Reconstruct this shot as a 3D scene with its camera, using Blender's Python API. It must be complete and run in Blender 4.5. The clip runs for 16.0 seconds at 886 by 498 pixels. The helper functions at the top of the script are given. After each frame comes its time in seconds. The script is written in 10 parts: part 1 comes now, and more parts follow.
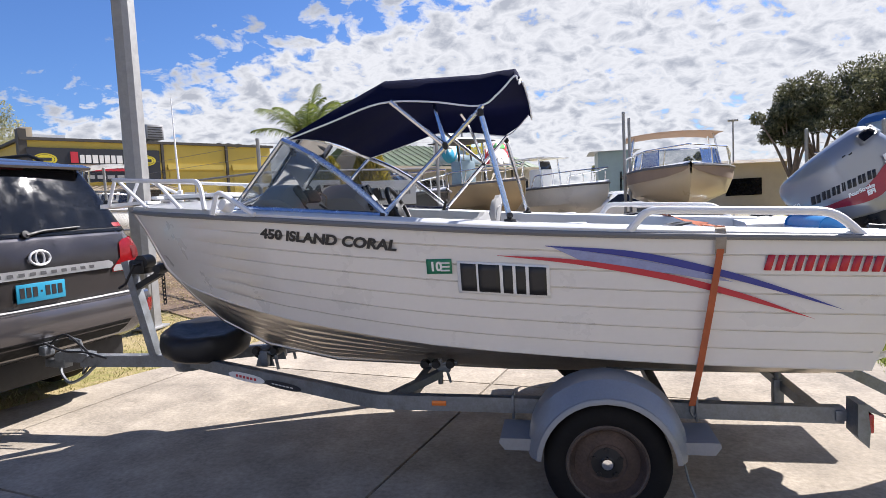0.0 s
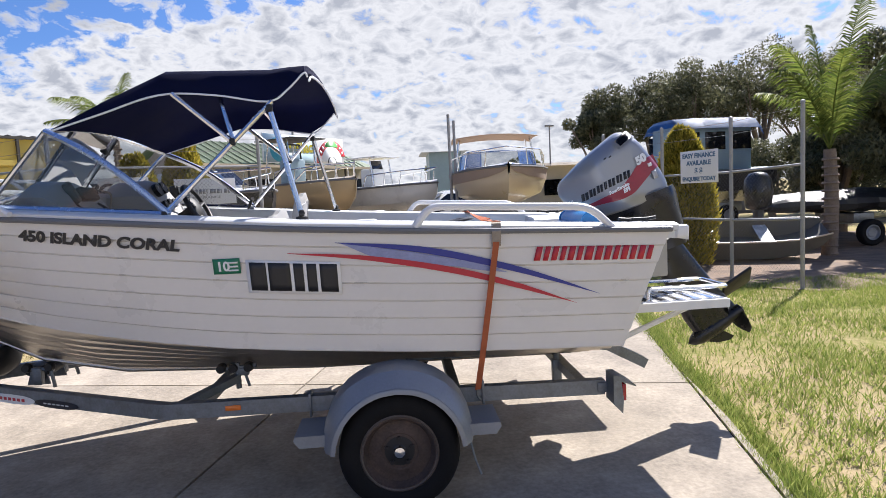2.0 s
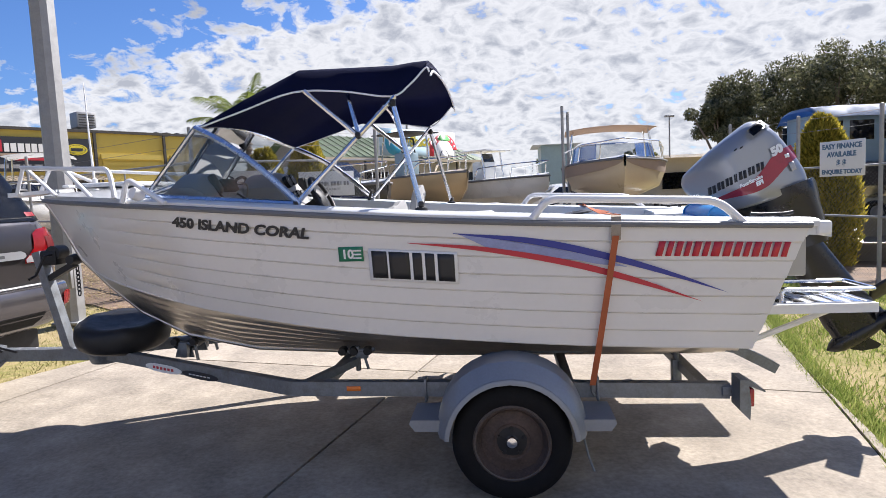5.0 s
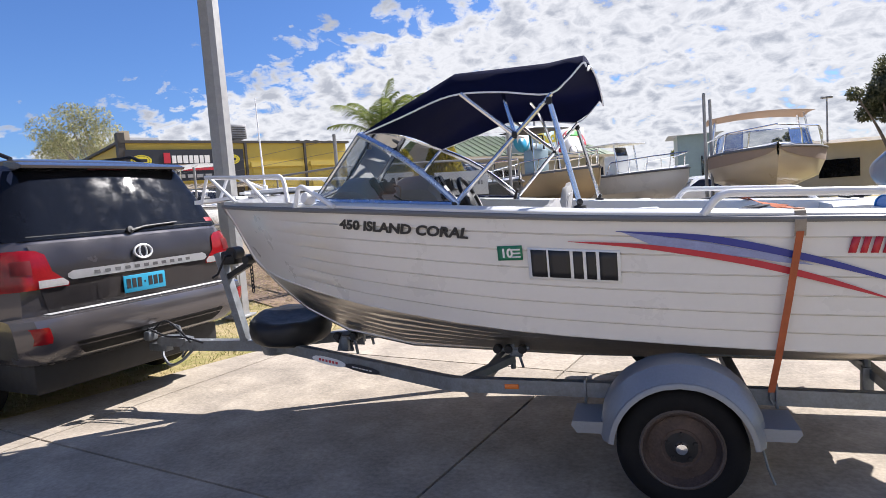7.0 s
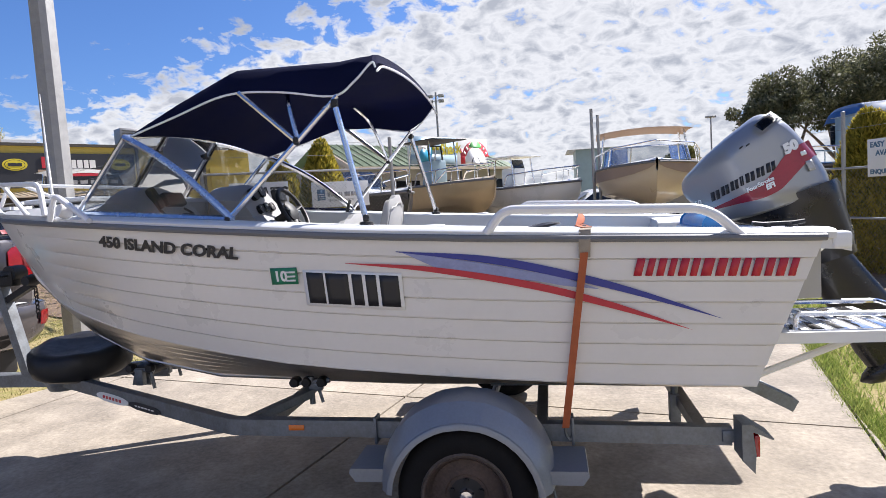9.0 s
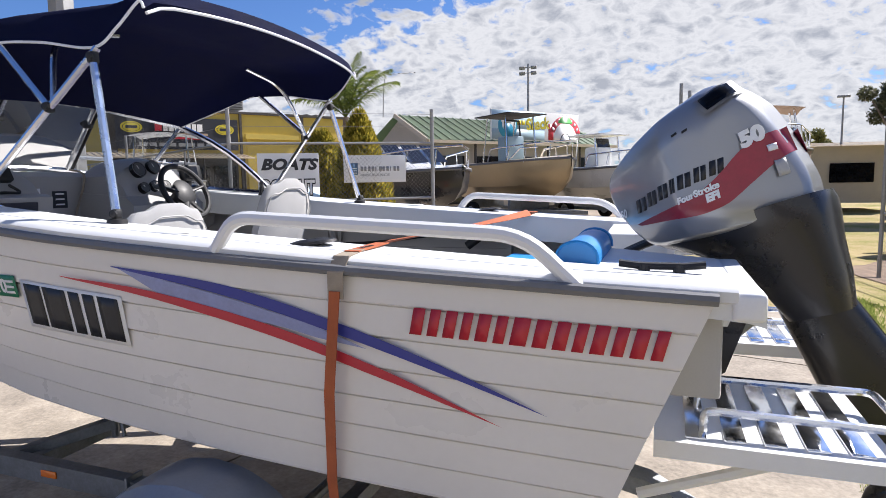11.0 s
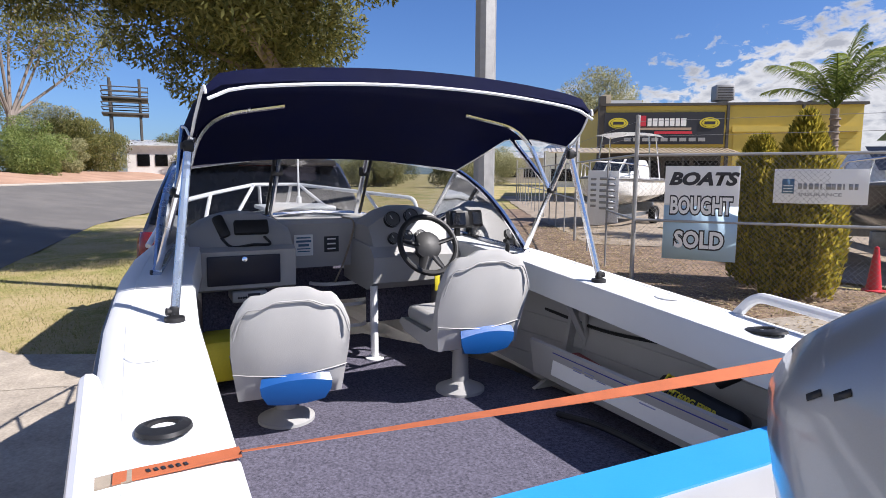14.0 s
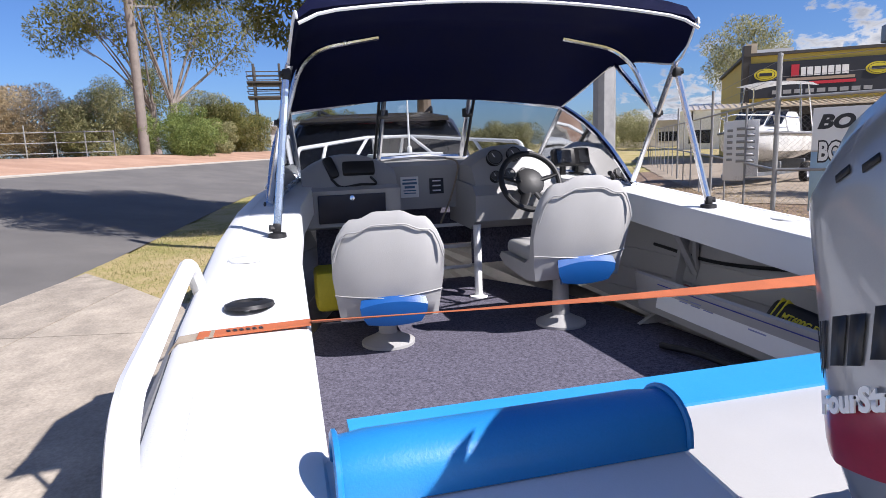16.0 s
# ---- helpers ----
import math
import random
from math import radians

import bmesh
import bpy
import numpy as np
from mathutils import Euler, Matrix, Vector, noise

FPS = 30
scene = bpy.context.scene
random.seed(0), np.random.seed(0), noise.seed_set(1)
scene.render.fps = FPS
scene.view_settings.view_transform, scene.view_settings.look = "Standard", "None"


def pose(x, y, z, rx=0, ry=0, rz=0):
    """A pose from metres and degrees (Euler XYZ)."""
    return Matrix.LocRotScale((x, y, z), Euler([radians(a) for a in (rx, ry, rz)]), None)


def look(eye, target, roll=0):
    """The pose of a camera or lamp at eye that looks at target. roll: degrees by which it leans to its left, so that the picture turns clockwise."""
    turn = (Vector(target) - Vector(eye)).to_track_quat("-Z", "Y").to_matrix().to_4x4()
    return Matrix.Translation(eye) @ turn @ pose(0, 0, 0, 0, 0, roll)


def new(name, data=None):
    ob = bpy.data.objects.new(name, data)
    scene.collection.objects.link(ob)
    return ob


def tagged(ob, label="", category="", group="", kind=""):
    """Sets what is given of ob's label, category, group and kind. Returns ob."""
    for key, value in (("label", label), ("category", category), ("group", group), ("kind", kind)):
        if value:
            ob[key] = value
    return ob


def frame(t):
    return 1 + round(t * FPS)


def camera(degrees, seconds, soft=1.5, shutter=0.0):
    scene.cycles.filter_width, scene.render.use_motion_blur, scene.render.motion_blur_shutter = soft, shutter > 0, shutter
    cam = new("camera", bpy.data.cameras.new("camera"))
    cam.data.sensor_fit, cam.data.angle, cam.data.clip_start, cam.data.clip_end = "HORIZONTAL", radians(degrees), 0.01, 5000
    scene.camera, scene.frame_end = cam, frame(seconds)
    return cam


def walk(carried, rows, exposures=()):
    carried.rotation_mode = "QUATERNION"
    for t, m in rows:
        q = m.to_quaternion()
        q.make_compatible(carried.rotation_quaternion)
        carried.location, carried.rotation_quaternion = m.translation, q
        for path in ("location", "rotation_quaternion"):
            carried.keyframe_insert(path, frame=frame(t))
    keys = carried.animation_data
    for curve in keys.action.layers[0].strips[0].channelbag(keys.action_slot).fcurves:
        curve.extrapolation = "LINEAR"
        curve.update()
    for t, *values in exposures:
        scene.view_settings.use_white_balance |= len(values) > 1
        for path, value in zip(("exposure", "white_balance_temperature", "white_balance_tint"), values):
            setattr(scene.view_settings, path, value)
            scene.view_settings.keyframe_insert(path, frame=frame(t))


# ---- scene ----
cam = camera(71.7, 16.0, 0.8)
PATH = [
    (0, (-0.172, -3.836, 1.475), (-0.549, -1.877, 1.324), -2.8),
    (0.5, (-0.124, -3.862, 1.469), (-0.382, -1.885, 1.312), -2.6),
    (1, (-0.031, -3.834, 1.47), (-0.144, -1.845, 1.294), -2.5),
    (1.5, (0.021, -3.826, 1.463), (0.054, -1.835, 1.281), -2.6),
    (2, (0.055, -3.853, 1.453), (0.194, -1.866, 1.275), -2.9),
    (2.5, (0.087, -3.879, 1.46), (0.275, -1.896, 1.276), -3.3),
    (3, (0.089, -3.871, 1.449), (0.29, -1.889, 1.27), -3.5),
    (3.5, (0.071, -3.873, 1.456), (0.246, -1.889, 1.273), -3.4),
    (4, (0.067, -3.883, 1.455), (0.159, -1.893, 1.274), -3.0),
    (4.5, (0.041, -3.882, 1.459), (0.003, -1.891, 1.275), -2.7),
    (5, (0.018, -3.877, 1.449), (-0.196, -1.897, 1.266), -2.6),
    (5.2, (0.006, -3.875, 1.449), (-0.28, -1.905, 1.263), -2.6),
    (7.3, (-0.146, -3.924, 1.465), (-0.762, -2.028, 1.301), -4.2),
    (7.5, (-0.131, -3.9, 1.463), (-0.714, -1.994, 1.302), -4.1),
    (8, (0.011, -3.792, 1.46), (-0.467, -1.856, 1.311), -4.1),
    (8.5, (0.208, -3.648, 1.463), (-0.178, -1.691, 1.32), -3.9),
    (9, (0.378, -3.42, 1.442), (0.03, -1.456, 1.291), -3.6),
    (9.5, (0.586, -3.164, 1.458), (0.218, -1.206, 1.287), -3.2),
    (9.7, (0.66, -3.054, 1.454), (0.279, -1.1, 1.265), -2.2),
    (11.8, (1.499, -1.872, 1.534), (0.533, -0.134, 1.317), -1.3),
    (12, (1.518, -1.747, 1.554), (0.471, -0.057, 1.338), -1.2),
    (12.5, (1.543, -1.476, 1.657), (0.285, 0.062, 1.437), -1.0),
    (13, (1.612, -1.241, 1.724), (0.143, 0.097, 1.502), -0.6),
    (13.5, (1.62, -1.059, 1.774), (-0.03, 0.048, 1.543), -0.2),
    (14, (1.64, -0.91, 1.828), (-0.143, -0.039, 1.582), 0.3),
    (14.5, (1.718, -0.78, 1.853), (-0.146, -0.105, 1.589), 0.4),
    (15, (1.751, -0.751, 1.834), (-0.154, -0.21, 1.552), 0.2),
    (15.5, (1.753, -0.75, 1.757), (-0.167, -0.279, 1.454), -0.6),
    (16, (1.714, -0.795, 1.648), (-0.2, -0.319, 1.317), -2.1),
]
walk(cam, [(t, look(eye, target, roll)) for t, eye, target, roll in PATH], ((0, 1.0, 6230, 13), (8.5, 1.03, 6230, 13), (9.7, 0.96, 6230, 13), (12.0, 0.90, 6280, 13), (16, 0.80, 6150, 15)))

# ---- world, sun and exposure ----
SUN_AZ = radians(41)      # from +y towards +x
SUN_EL = radians(44)


def nd(nt, kind, **kw):
    n = nt.nodes.new(kind)
    for k, v in kw.items():
        n.inputs[k].default_value = v
    return n


def ramp(nt, fac, stops):
    r = nt.nodes.new("ShaderNodeValToRGB")
    e = r.color_ramp.elements
    while len(e) < len(stops):
        e.new(0.5)
    for k, (p, c) in enumerate(stops):
        e[k].position = p
        e[k].color = c if len(c) == 4 else (*c, 1)
    nt.links.new(fac, r.inputs[0])
    return r.outputs[0]


def mathn(nt, op, a, b=None, c=None):
    n = nt.nodes.new("ShaderNodeMath")
    n.operation = op
    for k, v in enumerate((a, b, c)):
        if v is None:
            continue
        if isinstance(v, (int, float)):
            n.inputs[k].default_value = v
        else:
            nt.links.new(v, n.inputs[k])
    return n.outputs[0]


def build_world():
    w = bpy.data.worlds.new("sky")
    scene.world = w
    w.use_nodes = True
    nt = w.node_tree
    nt.nodes.clear()
    L = nt.links.new
    sky = nt.nodes.new("ShaderNodeTexSky")
    sky.sky_type = "NISHITA"
    sky.sun_disc = False
    sky.sun_elevation = SUN_EL
    sky.sun_rotation = SUN_AZ
    sky.air_density, sky.dust_density, sky.ozone_density = 1.0, 0.6, 2.5
    tc = nt.nodes.new("ShaderNodeTexCoord")
    sep = nt.nodes.new("ShaderNodeSeparateXYZ")
    L(tc.outputs["Generated"], sep.inputs[0])
    z = mathn(nt, "MAXIMUM", sep.outputs[2], 0.02)
    zz = mathn(nt, "ADD", z, 0.42)
    u = mathn(nt, "DIVIDE", sep.outputs[0], zz)
    v = mathn(nt, "DIVIDE", sep.outputs[1], zz)
    com = nt.nodes.new("ShaderNodeCombineXYZ")
    L(u, com.inputs[0]), L(v, com.inputs[1])
    big = nd(nt, "ShaderNodeTexNoise", Scale=1.3, Detail=4.0, Roughness=0.55)
    small = nd(nt, "ShaderNodeTexNoise", Scale=14.0, Detail=10.0, Roughness=0.60, Distortion=0.3)
    L(com.outputs[0], big.inputs["Vector"]), L(com.outputs[0], small.inputs["Vector"])
    # the cloud field lies towards the sun's side and thins out towards -x and overhead
    side = mathn(nt, "ADD", mathn(nt, "MULTIPLY", sep.outputs[0], 0.20), mathn(nt, "MULTIPLY_ADD", sep.outputs[1], 0.43, -0.045))
    side = mathn(nt, "SUBTRACT", side, sep.outputs[2])
    cover = mathn(nt, "MINIMUM", mathn(nt, "MULTIPLY", side, 3.2), 0.30)
    cover = mathn(nt, "MAXIMUM", cover, -0.6)
    # unseen low clouds behind the street, added to brighten the shaded hull side
    back = mathn(nt, "MULTIPLY_ADD", sep.outputs[1], -1.3, -0.80)
    back = mathn(nt, "SUBTRACT", mathn(nt, "ADD", back, mathn(nt, "MULTIPLY", sep.outputs[0], 0.5)), mathn(nt, "MULTIPLY", sep.outputs[2], 0.35))
    cover = mathn(nt, "MAXIMUM", cover, mathn(nt, "MINIMUM", back, 0.20))
    dens = mathn(nt, "ADD", mathn(nt, "MULTIPLY_ADD", small.outputs[0], 1.75, -0.62),
                 mathn(nt, "MULTIPLY_ADD", big.outputs[0], 0.7, -0.20))
    dens = mathn(nt, "ADD", dens, cover)
    mask = ramp(nt, dens, [(0.33, (0, 0, 0)), (0.43, (0.6, 0.6, 0.6)), (0.53, (0.98, 0.98, 0.98))])
    shn = nd(nt, "ShaderNodeTexNoise", Scale=7.0, Detail=6.0, Roughness=0.6)
    L(com.outputs[0], shn.inputs["Vector"])
    body = mathn(nt, "ADD", mathn(nt, "MULTIPLY", small.outputs[0], 0.65), mathn(nt, "MULTIPLY", shn.outputs[0], 0.35))
    shade = ramp(nt, body, [(0.36, (2.5, 2.6, 2.8)), (0.43, (3.55, 3.58, 3.64)), (0.50, (4.15, 4.15, 4.15)), (0.56, (3.3, 3.35, 3.45)), (0.63, (2.3, 2.4, 2.6))])
    blue = nt.nodes.new("ShaderNodeMix")
    blue.data_type, blue.blend_type = "RGBA", "MULTIPLY"
    blue.inputs[0].default_value = 1.0
    L(sky.outputs[0], blue.inputs[6])
    blue.inputs[7].default_value = (0.33, 0.45, 0.66, 1)
    mix = nt.nodes.new("ShaderNodeMix")
    mix.data_type = "RGBA"
    L(mask, mix.inputs[0]), L(blue.outputs[2], mix.inputs[6]), L(shade, mix.inputs[7])
    bg = nt.nodes.new("ShaderNodeBackground")
    bg.inputs[1].default_value = 0.108
    L(mix.outputs[2], bg.inputs[0])
    out = nt.nodes.new("ShaderNodeOutputWorld")
    L(bg.outputs[0], out.inputs[0])


build_world()
SUN_DIR = Vector((math.sin(SUN_AZ) * math.cos(SUN_EL), math.cos(SUN_AZ) * math.cos(SUN_EL), math.sin(SUN_EL)))
sun = new("sun", bpy.data.lights.new("sun", "SUN"))
sun.data.energy, sun.data.angle, sun.data.color = 5.0, radians(0.53), (1.0, 0.945, 0.87)
sun.matrix_world = look(SUN_DIR * 60, (0, 0, 0))

# ---- helpers ----
V = Vector


def matl(name, col, rough=0.5, metal=0.0, var=0.12, scale=8.0, fine=90.0, bump=0.0015, spec=0.5, coat=0.0, tint=None,
         objvar=0.0, dirt=None, dirt_amt=0.0, trans=0.0):
    """A surface with grain at two scales, optional stains, and small relief."""
    m = bpy.data.materials.new(name)
    m.use_nodes = True
    nt = m.node_tree
    L = nt.links.new
    b = nt.nodes["Principled BSDF"]
    tc = nt.nodes.new("ShaderNodeTexCoord")
    n1 = nd(nt, "ShaderNodeTexNoise", Scale=scale, Detail=5.0, Roughness=0.6)
    n2 = nd(nt, "ShaderNodeTexNoise", Scale=fine, Detail=3.0, Roughness=0.6)
    L(tc.outputs["Object"], n1.inputs["Vector"]), L(tc.outputs["Object"], n2.inputs["Vector"])
    s = mathn(nt, "ADD", mathn(nt, "MULTIPLY", n1.outputs[0], 0.6), mathn(nt, "MULTIPLY", n2.outputs[0], 0.4))
    if objvar:
        oi = nt.nodes.new("ShaderNodeObjectInfo")
        s = mathn(nt, "ADD", s, mathn(nt, "MULTIPLY_ADD", oi.outputs["Random"], objvar, -objvar / 2))
    lo = tuple(c * (1 - var) for c in col)
    hi = tuple(min(1, c * (1 + var)) for c in (tint or col))
    c = ramp(nt, s, [(0.3, lo), (0.7, hi)])
    if dirt:
        n3 = nd(nt, "ShaderNodeTexNoise", Scale=scale * 0.37, Detail=7.0, Roughness=0.7)
        L(tc.outputs["Object"], n3.inputs["Vector"])
        f = ramp(nt, n3.outputs[0], [(0.48, (0, 0, 0)), (0.7, (dirt_amt,) * 3)])
        mx = nt.nodes.new("ShaderNodeMix")
        mx.data_type = "RGBA"
        L(f, mx.inputs[0]), L(c, mx.inputs[6])
        mx.inputs[7].default_value = (*dirt, 1)
        c = mx.outputs[2]
    L(c, b.inputs["Base Color"])
    r = ramp(nt, n1.outputs[0], [(0.3, (max(0, rough - 0.08),) * 3), (0.7, (min(1, rough + 0.08),) * 3)])
    L(r, b.inputs["Roughness"])
    b.inputs["Metallic"].default_value = metal
    b.inputs["Specular IOR Level"].default_value = spec
    b.inputs["Coat Weight"].default_value = coat
    b.inputs["Coat Roughness"].default_value = 0.05
    if trans:
        b.inputs["Transmission Weight"].default_value = trans
    if bump:
        bp = nt.nodes.new("ShaderNodeBump")
        bp.inputs["Strength"].default_value = 0.6
        bp.inputs["Distance"].default_value = bump
        L(s, bp.inputs["Height"]), L(bp.outputs[0], b.inputs["Normal"])
    return m


def leaf_mat(name, c1, c2, trans=0.3):
    m = bpy.data.materials.new(name)
    m.use_nodes = True
    nt = m.node_tree
    L = nt.links.new
    b = nt.nodes["Principled BSDF"]
    g = nt.nodes.new("ShaderNodeNewGeometry")
    c = ramp(nt, g.outputs["Random Per Island"], [(0.0, c1), (1.0, c2)])
    L(c, b.inputs["Base Color"])
    b.inputs["Roughness"].default_value = 0.55
    b.inputs["Specular IOR Level"].default_value = 0.3
    t = nt.nodes.new("ShaderNodeBsdfTranslucent")
    L(c, t.inputs[0])
    mx = nt.nodes.new("ShaderNodeMixShader")
    mx.inputs[0].default_value = trans
    out = nt.nodes["Material Output"]
    L(b.outputs[0], mx.inputs[1]), L(t.outputs[0], mx.inputs[2]), L(mx.outputs[0], out.inputs[0])
    return m


def glass_mat(name, tint=(0.62, 0.66, 0.68), rough=0.02, dust=0.12):
    """A thin pane: clear sheet with a little dust and a glossy skin."""
    m = bpy.data.materials.new(name)
    m.use_nodes = True
    nt = m.node_tree
    L = nt.links.new
    nt.nodes.remove(nt.nodes["Principled BSDF"])
    tr = nt.nodes.new("ShaderNodeBsdfTransparent")
    tr.inputs[0].default_value = (*tint, 1)
    gl = nt.nodes.new("ShaderNodeBsdfGlossy")
    gl.inputs["Roughness"].default_value = rough
    fr = nt.nodes.new("ShaderNodeFresnel")
    fr.inputs[0].default_value = 1.45
    m1 = nt.nodes.new("ShaderNodeMixShader")
    L(fr.outputs[0], m1.inputs[0]), L(tr.outputs[0], m1.inputs[1]), L(gl.outputs[0], m1.inputs[2])
    df = nt.nodes.new("ShaderNodeBsdfDiffuse")
    df.inputs[0].default_value = (0.45, 0.45, 0.44, 1)
    tc = nt.nodes.new("ShaderNodeTexCoord")
    n = nd(nt, "ShaderNodeTexNoise", Scale=7.0, Detail=6.0, Roughness=0.65)
    L(tc.outputs["Object"], n.inputs["Vector"])
    f = ramp(nt, n.outputs[0], [(0.35, (dust * 0.3,) * 3), (0.75, (dust,) * 3)])
    m2 = nt.nodes.new("ShaderNodeMixShader")
    L(f, m2.inputs[0]), L(m1.outputs[0], m2.inputs[1]), L(df.outputs[0], m2.inputs[2])
    L(m2.outputs[0], nt.nodes["Material Output"].inputs[0])
    return m


def base_of(ob):
    p = V((0, 0, 0))
    while ob is not None:
        p += ob.location
        ob = ob.parent
    return p


def finish(bm, name, mat, sharp=34):
    bmesh.ops.recalc_face_normals(bm, faces=bm.faces)
    lim = radians(sharp)
    for f in bm.faces:
        f.smooth = True
    for e in bm.edges:
        e.smooth = not (len(e.link_faces) == 2 and e.calc_face_angle(0) > lim)
    me = bpy.data.meshes.new(name)
    bm.to_mesh(me)
    bm.free()
    if mat:
        me.materials.append(mat)
    return me


def thing(name, at, label, category, group="", kind=""):
    ob = new(name)
    ob.location = at
    ob.empty_display_size = 0.1
    return tagged(ob, label, category, group, kind)


def part(name, bm, mat, parent, label="", sharp=34):
    """One mesh, built in world places, under a thing or a part."""
    p = base_of(parent)
    for v in bm.verts:
        v.co -= p
    ob = new(name, finish(bm, name, mat, sharp))
    ob.parent = parent
    return tagged(ob, label)


def single(name, bm, mat, at, label, category, group="", kind="", sharp=34):
    """A top-level thing that is one mesh."""
    for v in bm.verts:
        v.co -= V(at)
    ob = new(name, finish(bm, name, mat, sharp))
    ob.location = at
    return tagged(ob, label, category, group, kind)


def BM():
    return bmesh.new()


def box(bm, c, s, bev=0.0, rot=None, seg=2):
    r = bmesh.ops.create_cube(bm, size=1.0)
    vs = r["verts"]
    for v in vs:
        v.co = V((v.co.x * s[0], v.co.y * s[1], v.co.z * s[2]))
    if bev:
        es = list({e for v in vs for e in v.link_edges})
        q = bmesh.ops.bevel(bm, geom=es, offset=bev, segments=seg, affect="EDGES", profile=0.5)
        vs = list({v for f in q["faces"] for v in f.verts} | {v for v in vs if v.is_valid})
    m = Matrix.Translation(c) @ (rot.to_4x4() if rot is not None else Matrix.Identity(4))
    for v in vs:
        v.co = m @ v.co
    return vs


def rings(bm, rs, closed=True, cap=True):
    """Skin a row of rings of equal count."""
    vv = [[bm.verts.new(p) for p in r] for r in rs]
    n = len(rs[0])
    for a, b in zip(vv, vv[1:]):
        for k in range(n if closed else n - 1):
            try:
                bm.faces.new((a[k], a[(k + 1) % n], b[(k + 1) % n], b[k]))
            except ValueError:
                pass
    if cap and closed:
        for r in (vv[0], vv[-1]):
            try:
                bm.faces.new(r)
            except ValueError:
                pass
    return vv


def tube(bm, pts, r, seg=10, r1=None, flat=1.0):
    """A round bar along a row of places; r may taper to r1."""
    pts = [V(p) for p in pts]
    n = len(pts)
    t = [(pts[min(k + 1, n - 1)] - pts[max(k - 1, 0)]).normalized() for k in range(n)]
    up = V((0, 0, 1)) if abs(t[0].z) < 0.9 else V((1, 0, 0))
    a = t[0].cross(up).normalized()
    rs = []
    for k in range(n):
        a = (a - t[k] * a.dot(t[k])).normalized()
        b = t[k].cross(a)
        q = r if r1 is None else r + (r1 - r) * k / max(1, n - 1)
        rs.append([pts[k] + a * (q * math.cos(2 * math.pi * j / seg)) + b * (q * flat * math.sin(2 * math.pi * j / seg)) for j in range(seg)])
    rings(bm, rs)


def curve(ctrl, n=8):
    """Smooth row of places through the given ones."""
    c = [V(p) for p in ctrl]
    c = [c[0] * 2 - c[1]] + c + [c[-1] * 2 - c[-2]]
    out = []
    for k in range(1, len(c) - 2):
        for j in range(n):
            s = j / n
            out.append(0.5 * ((2 * c[k]) + (c[k + 1] - c[k - 1]) * s + (2 * c[k - 1] - 5 * c[k] + 4 * c[k + 1] - c[k + 2]) * s * s
                              + (3 * c[k] - c[k - 1] - 3 * c[k + 1] + c[k + 2]) * s ** 3))
    out.append(c[-2])
    return out


def fillet(pts, r, n=5):
    """A bent bar: straight runs with rounded corners."""
    pts = [V(p) for p in pts]
    out = [pts[0]]
    for a, b, c in zip(pts, pts[1:], pts[2:]):
        d1, d2 = (a - b), (c - b)
        k = min(r, d1.length * 0.45, d2.length * 0.45)
        p, q = b + d1.normalized() * k, b + d2.normalized() * k
        for j in range(n + 1):
            s = j / n
            out.append(p * (1 - s) ** 2 + b * 2 * s * (1 - s) + q * s * s)
    out.append(pts[-1])
    return out


def lathe(bm, prof, c, axis=(0, 0, 1), seg=32, cap=True):
    """Turn a profile of (radius, height) about an axis through c."""
    q = V(axis).normalized().to_track_quat("Z", "Y")
    rs = []
    for r, h in prof:
        r = max(r, 1e-4)
        rs.append([V(c) + q @ V((r * math.cos(2 * math.pi * k / seg), r * math.sin(2 * math.pi * k / seg), h)) for k in range(seg)])
    rings(bm, rs, cap=cap)


def prism(bm, poly, lo, hi, frame_=("x", "z", "y")):
    """Extrude a polygon of (a, b) along the third axis."""
    ax = {"x": 0, "y": 1, "z": 2}
    i, j, k = (ax[c] for c in frame_)

    def put(a, b, h):
        p = [0, 0, 0]
        p[i], p[j], p[k] = a, b, h
        return V(p)
    rings(bm, [[put(a, b, lo) for a, b in poly], [put(a, b, hi) for a, b in poly]])


def bevel_all(bm, off, seg=2, ang=30):
    es = [e for e in bm.edges if len(e.link_faces) == 2 and e.calc_face_angle(0) > radians(ang)]
    bmesh.ops.bevel(bm, geom=es, offset=off, segments=seg, affect="EDGES", profile=0.5, clamp_overlap=True)


def text_bm(body, size, shear=0.0, align="LEFT", extrude=0.0015, bold=0.0, wide=1.0):
    """A bmesh of writing in the xy plane."""
    cu = bpy.data.curves.new("writing", "FONT")
    cu.body, cu.size, cu.shear, cu.align_x, cu.extrude, cu.offset = body, size, shear, align, extrude, bold
    cu.resolution_u = 3
    ob = new("writing", cu)
    dg = bpy.context.evaluated_depsgraph_get()
    me = bpy.data.meshes.new_from_object(ob.evaluated_get(dg))
    bm = BM()
    bm.from_mesh(me)
    bpy.data.objects.remove(ob)
    bpy.data.curves.remove(cu)
    bpy.data.meshes.remove(me)
    for v in bm.verts:
        v.co.x *= wide
    return bm


def move(bm, m):
    for v in bm.verts:
        v.co = m @ v.co
    return bm


def lin(x, table):
    return float(np.interp(x, [a for a, _ in table], [b for _, b in table]))


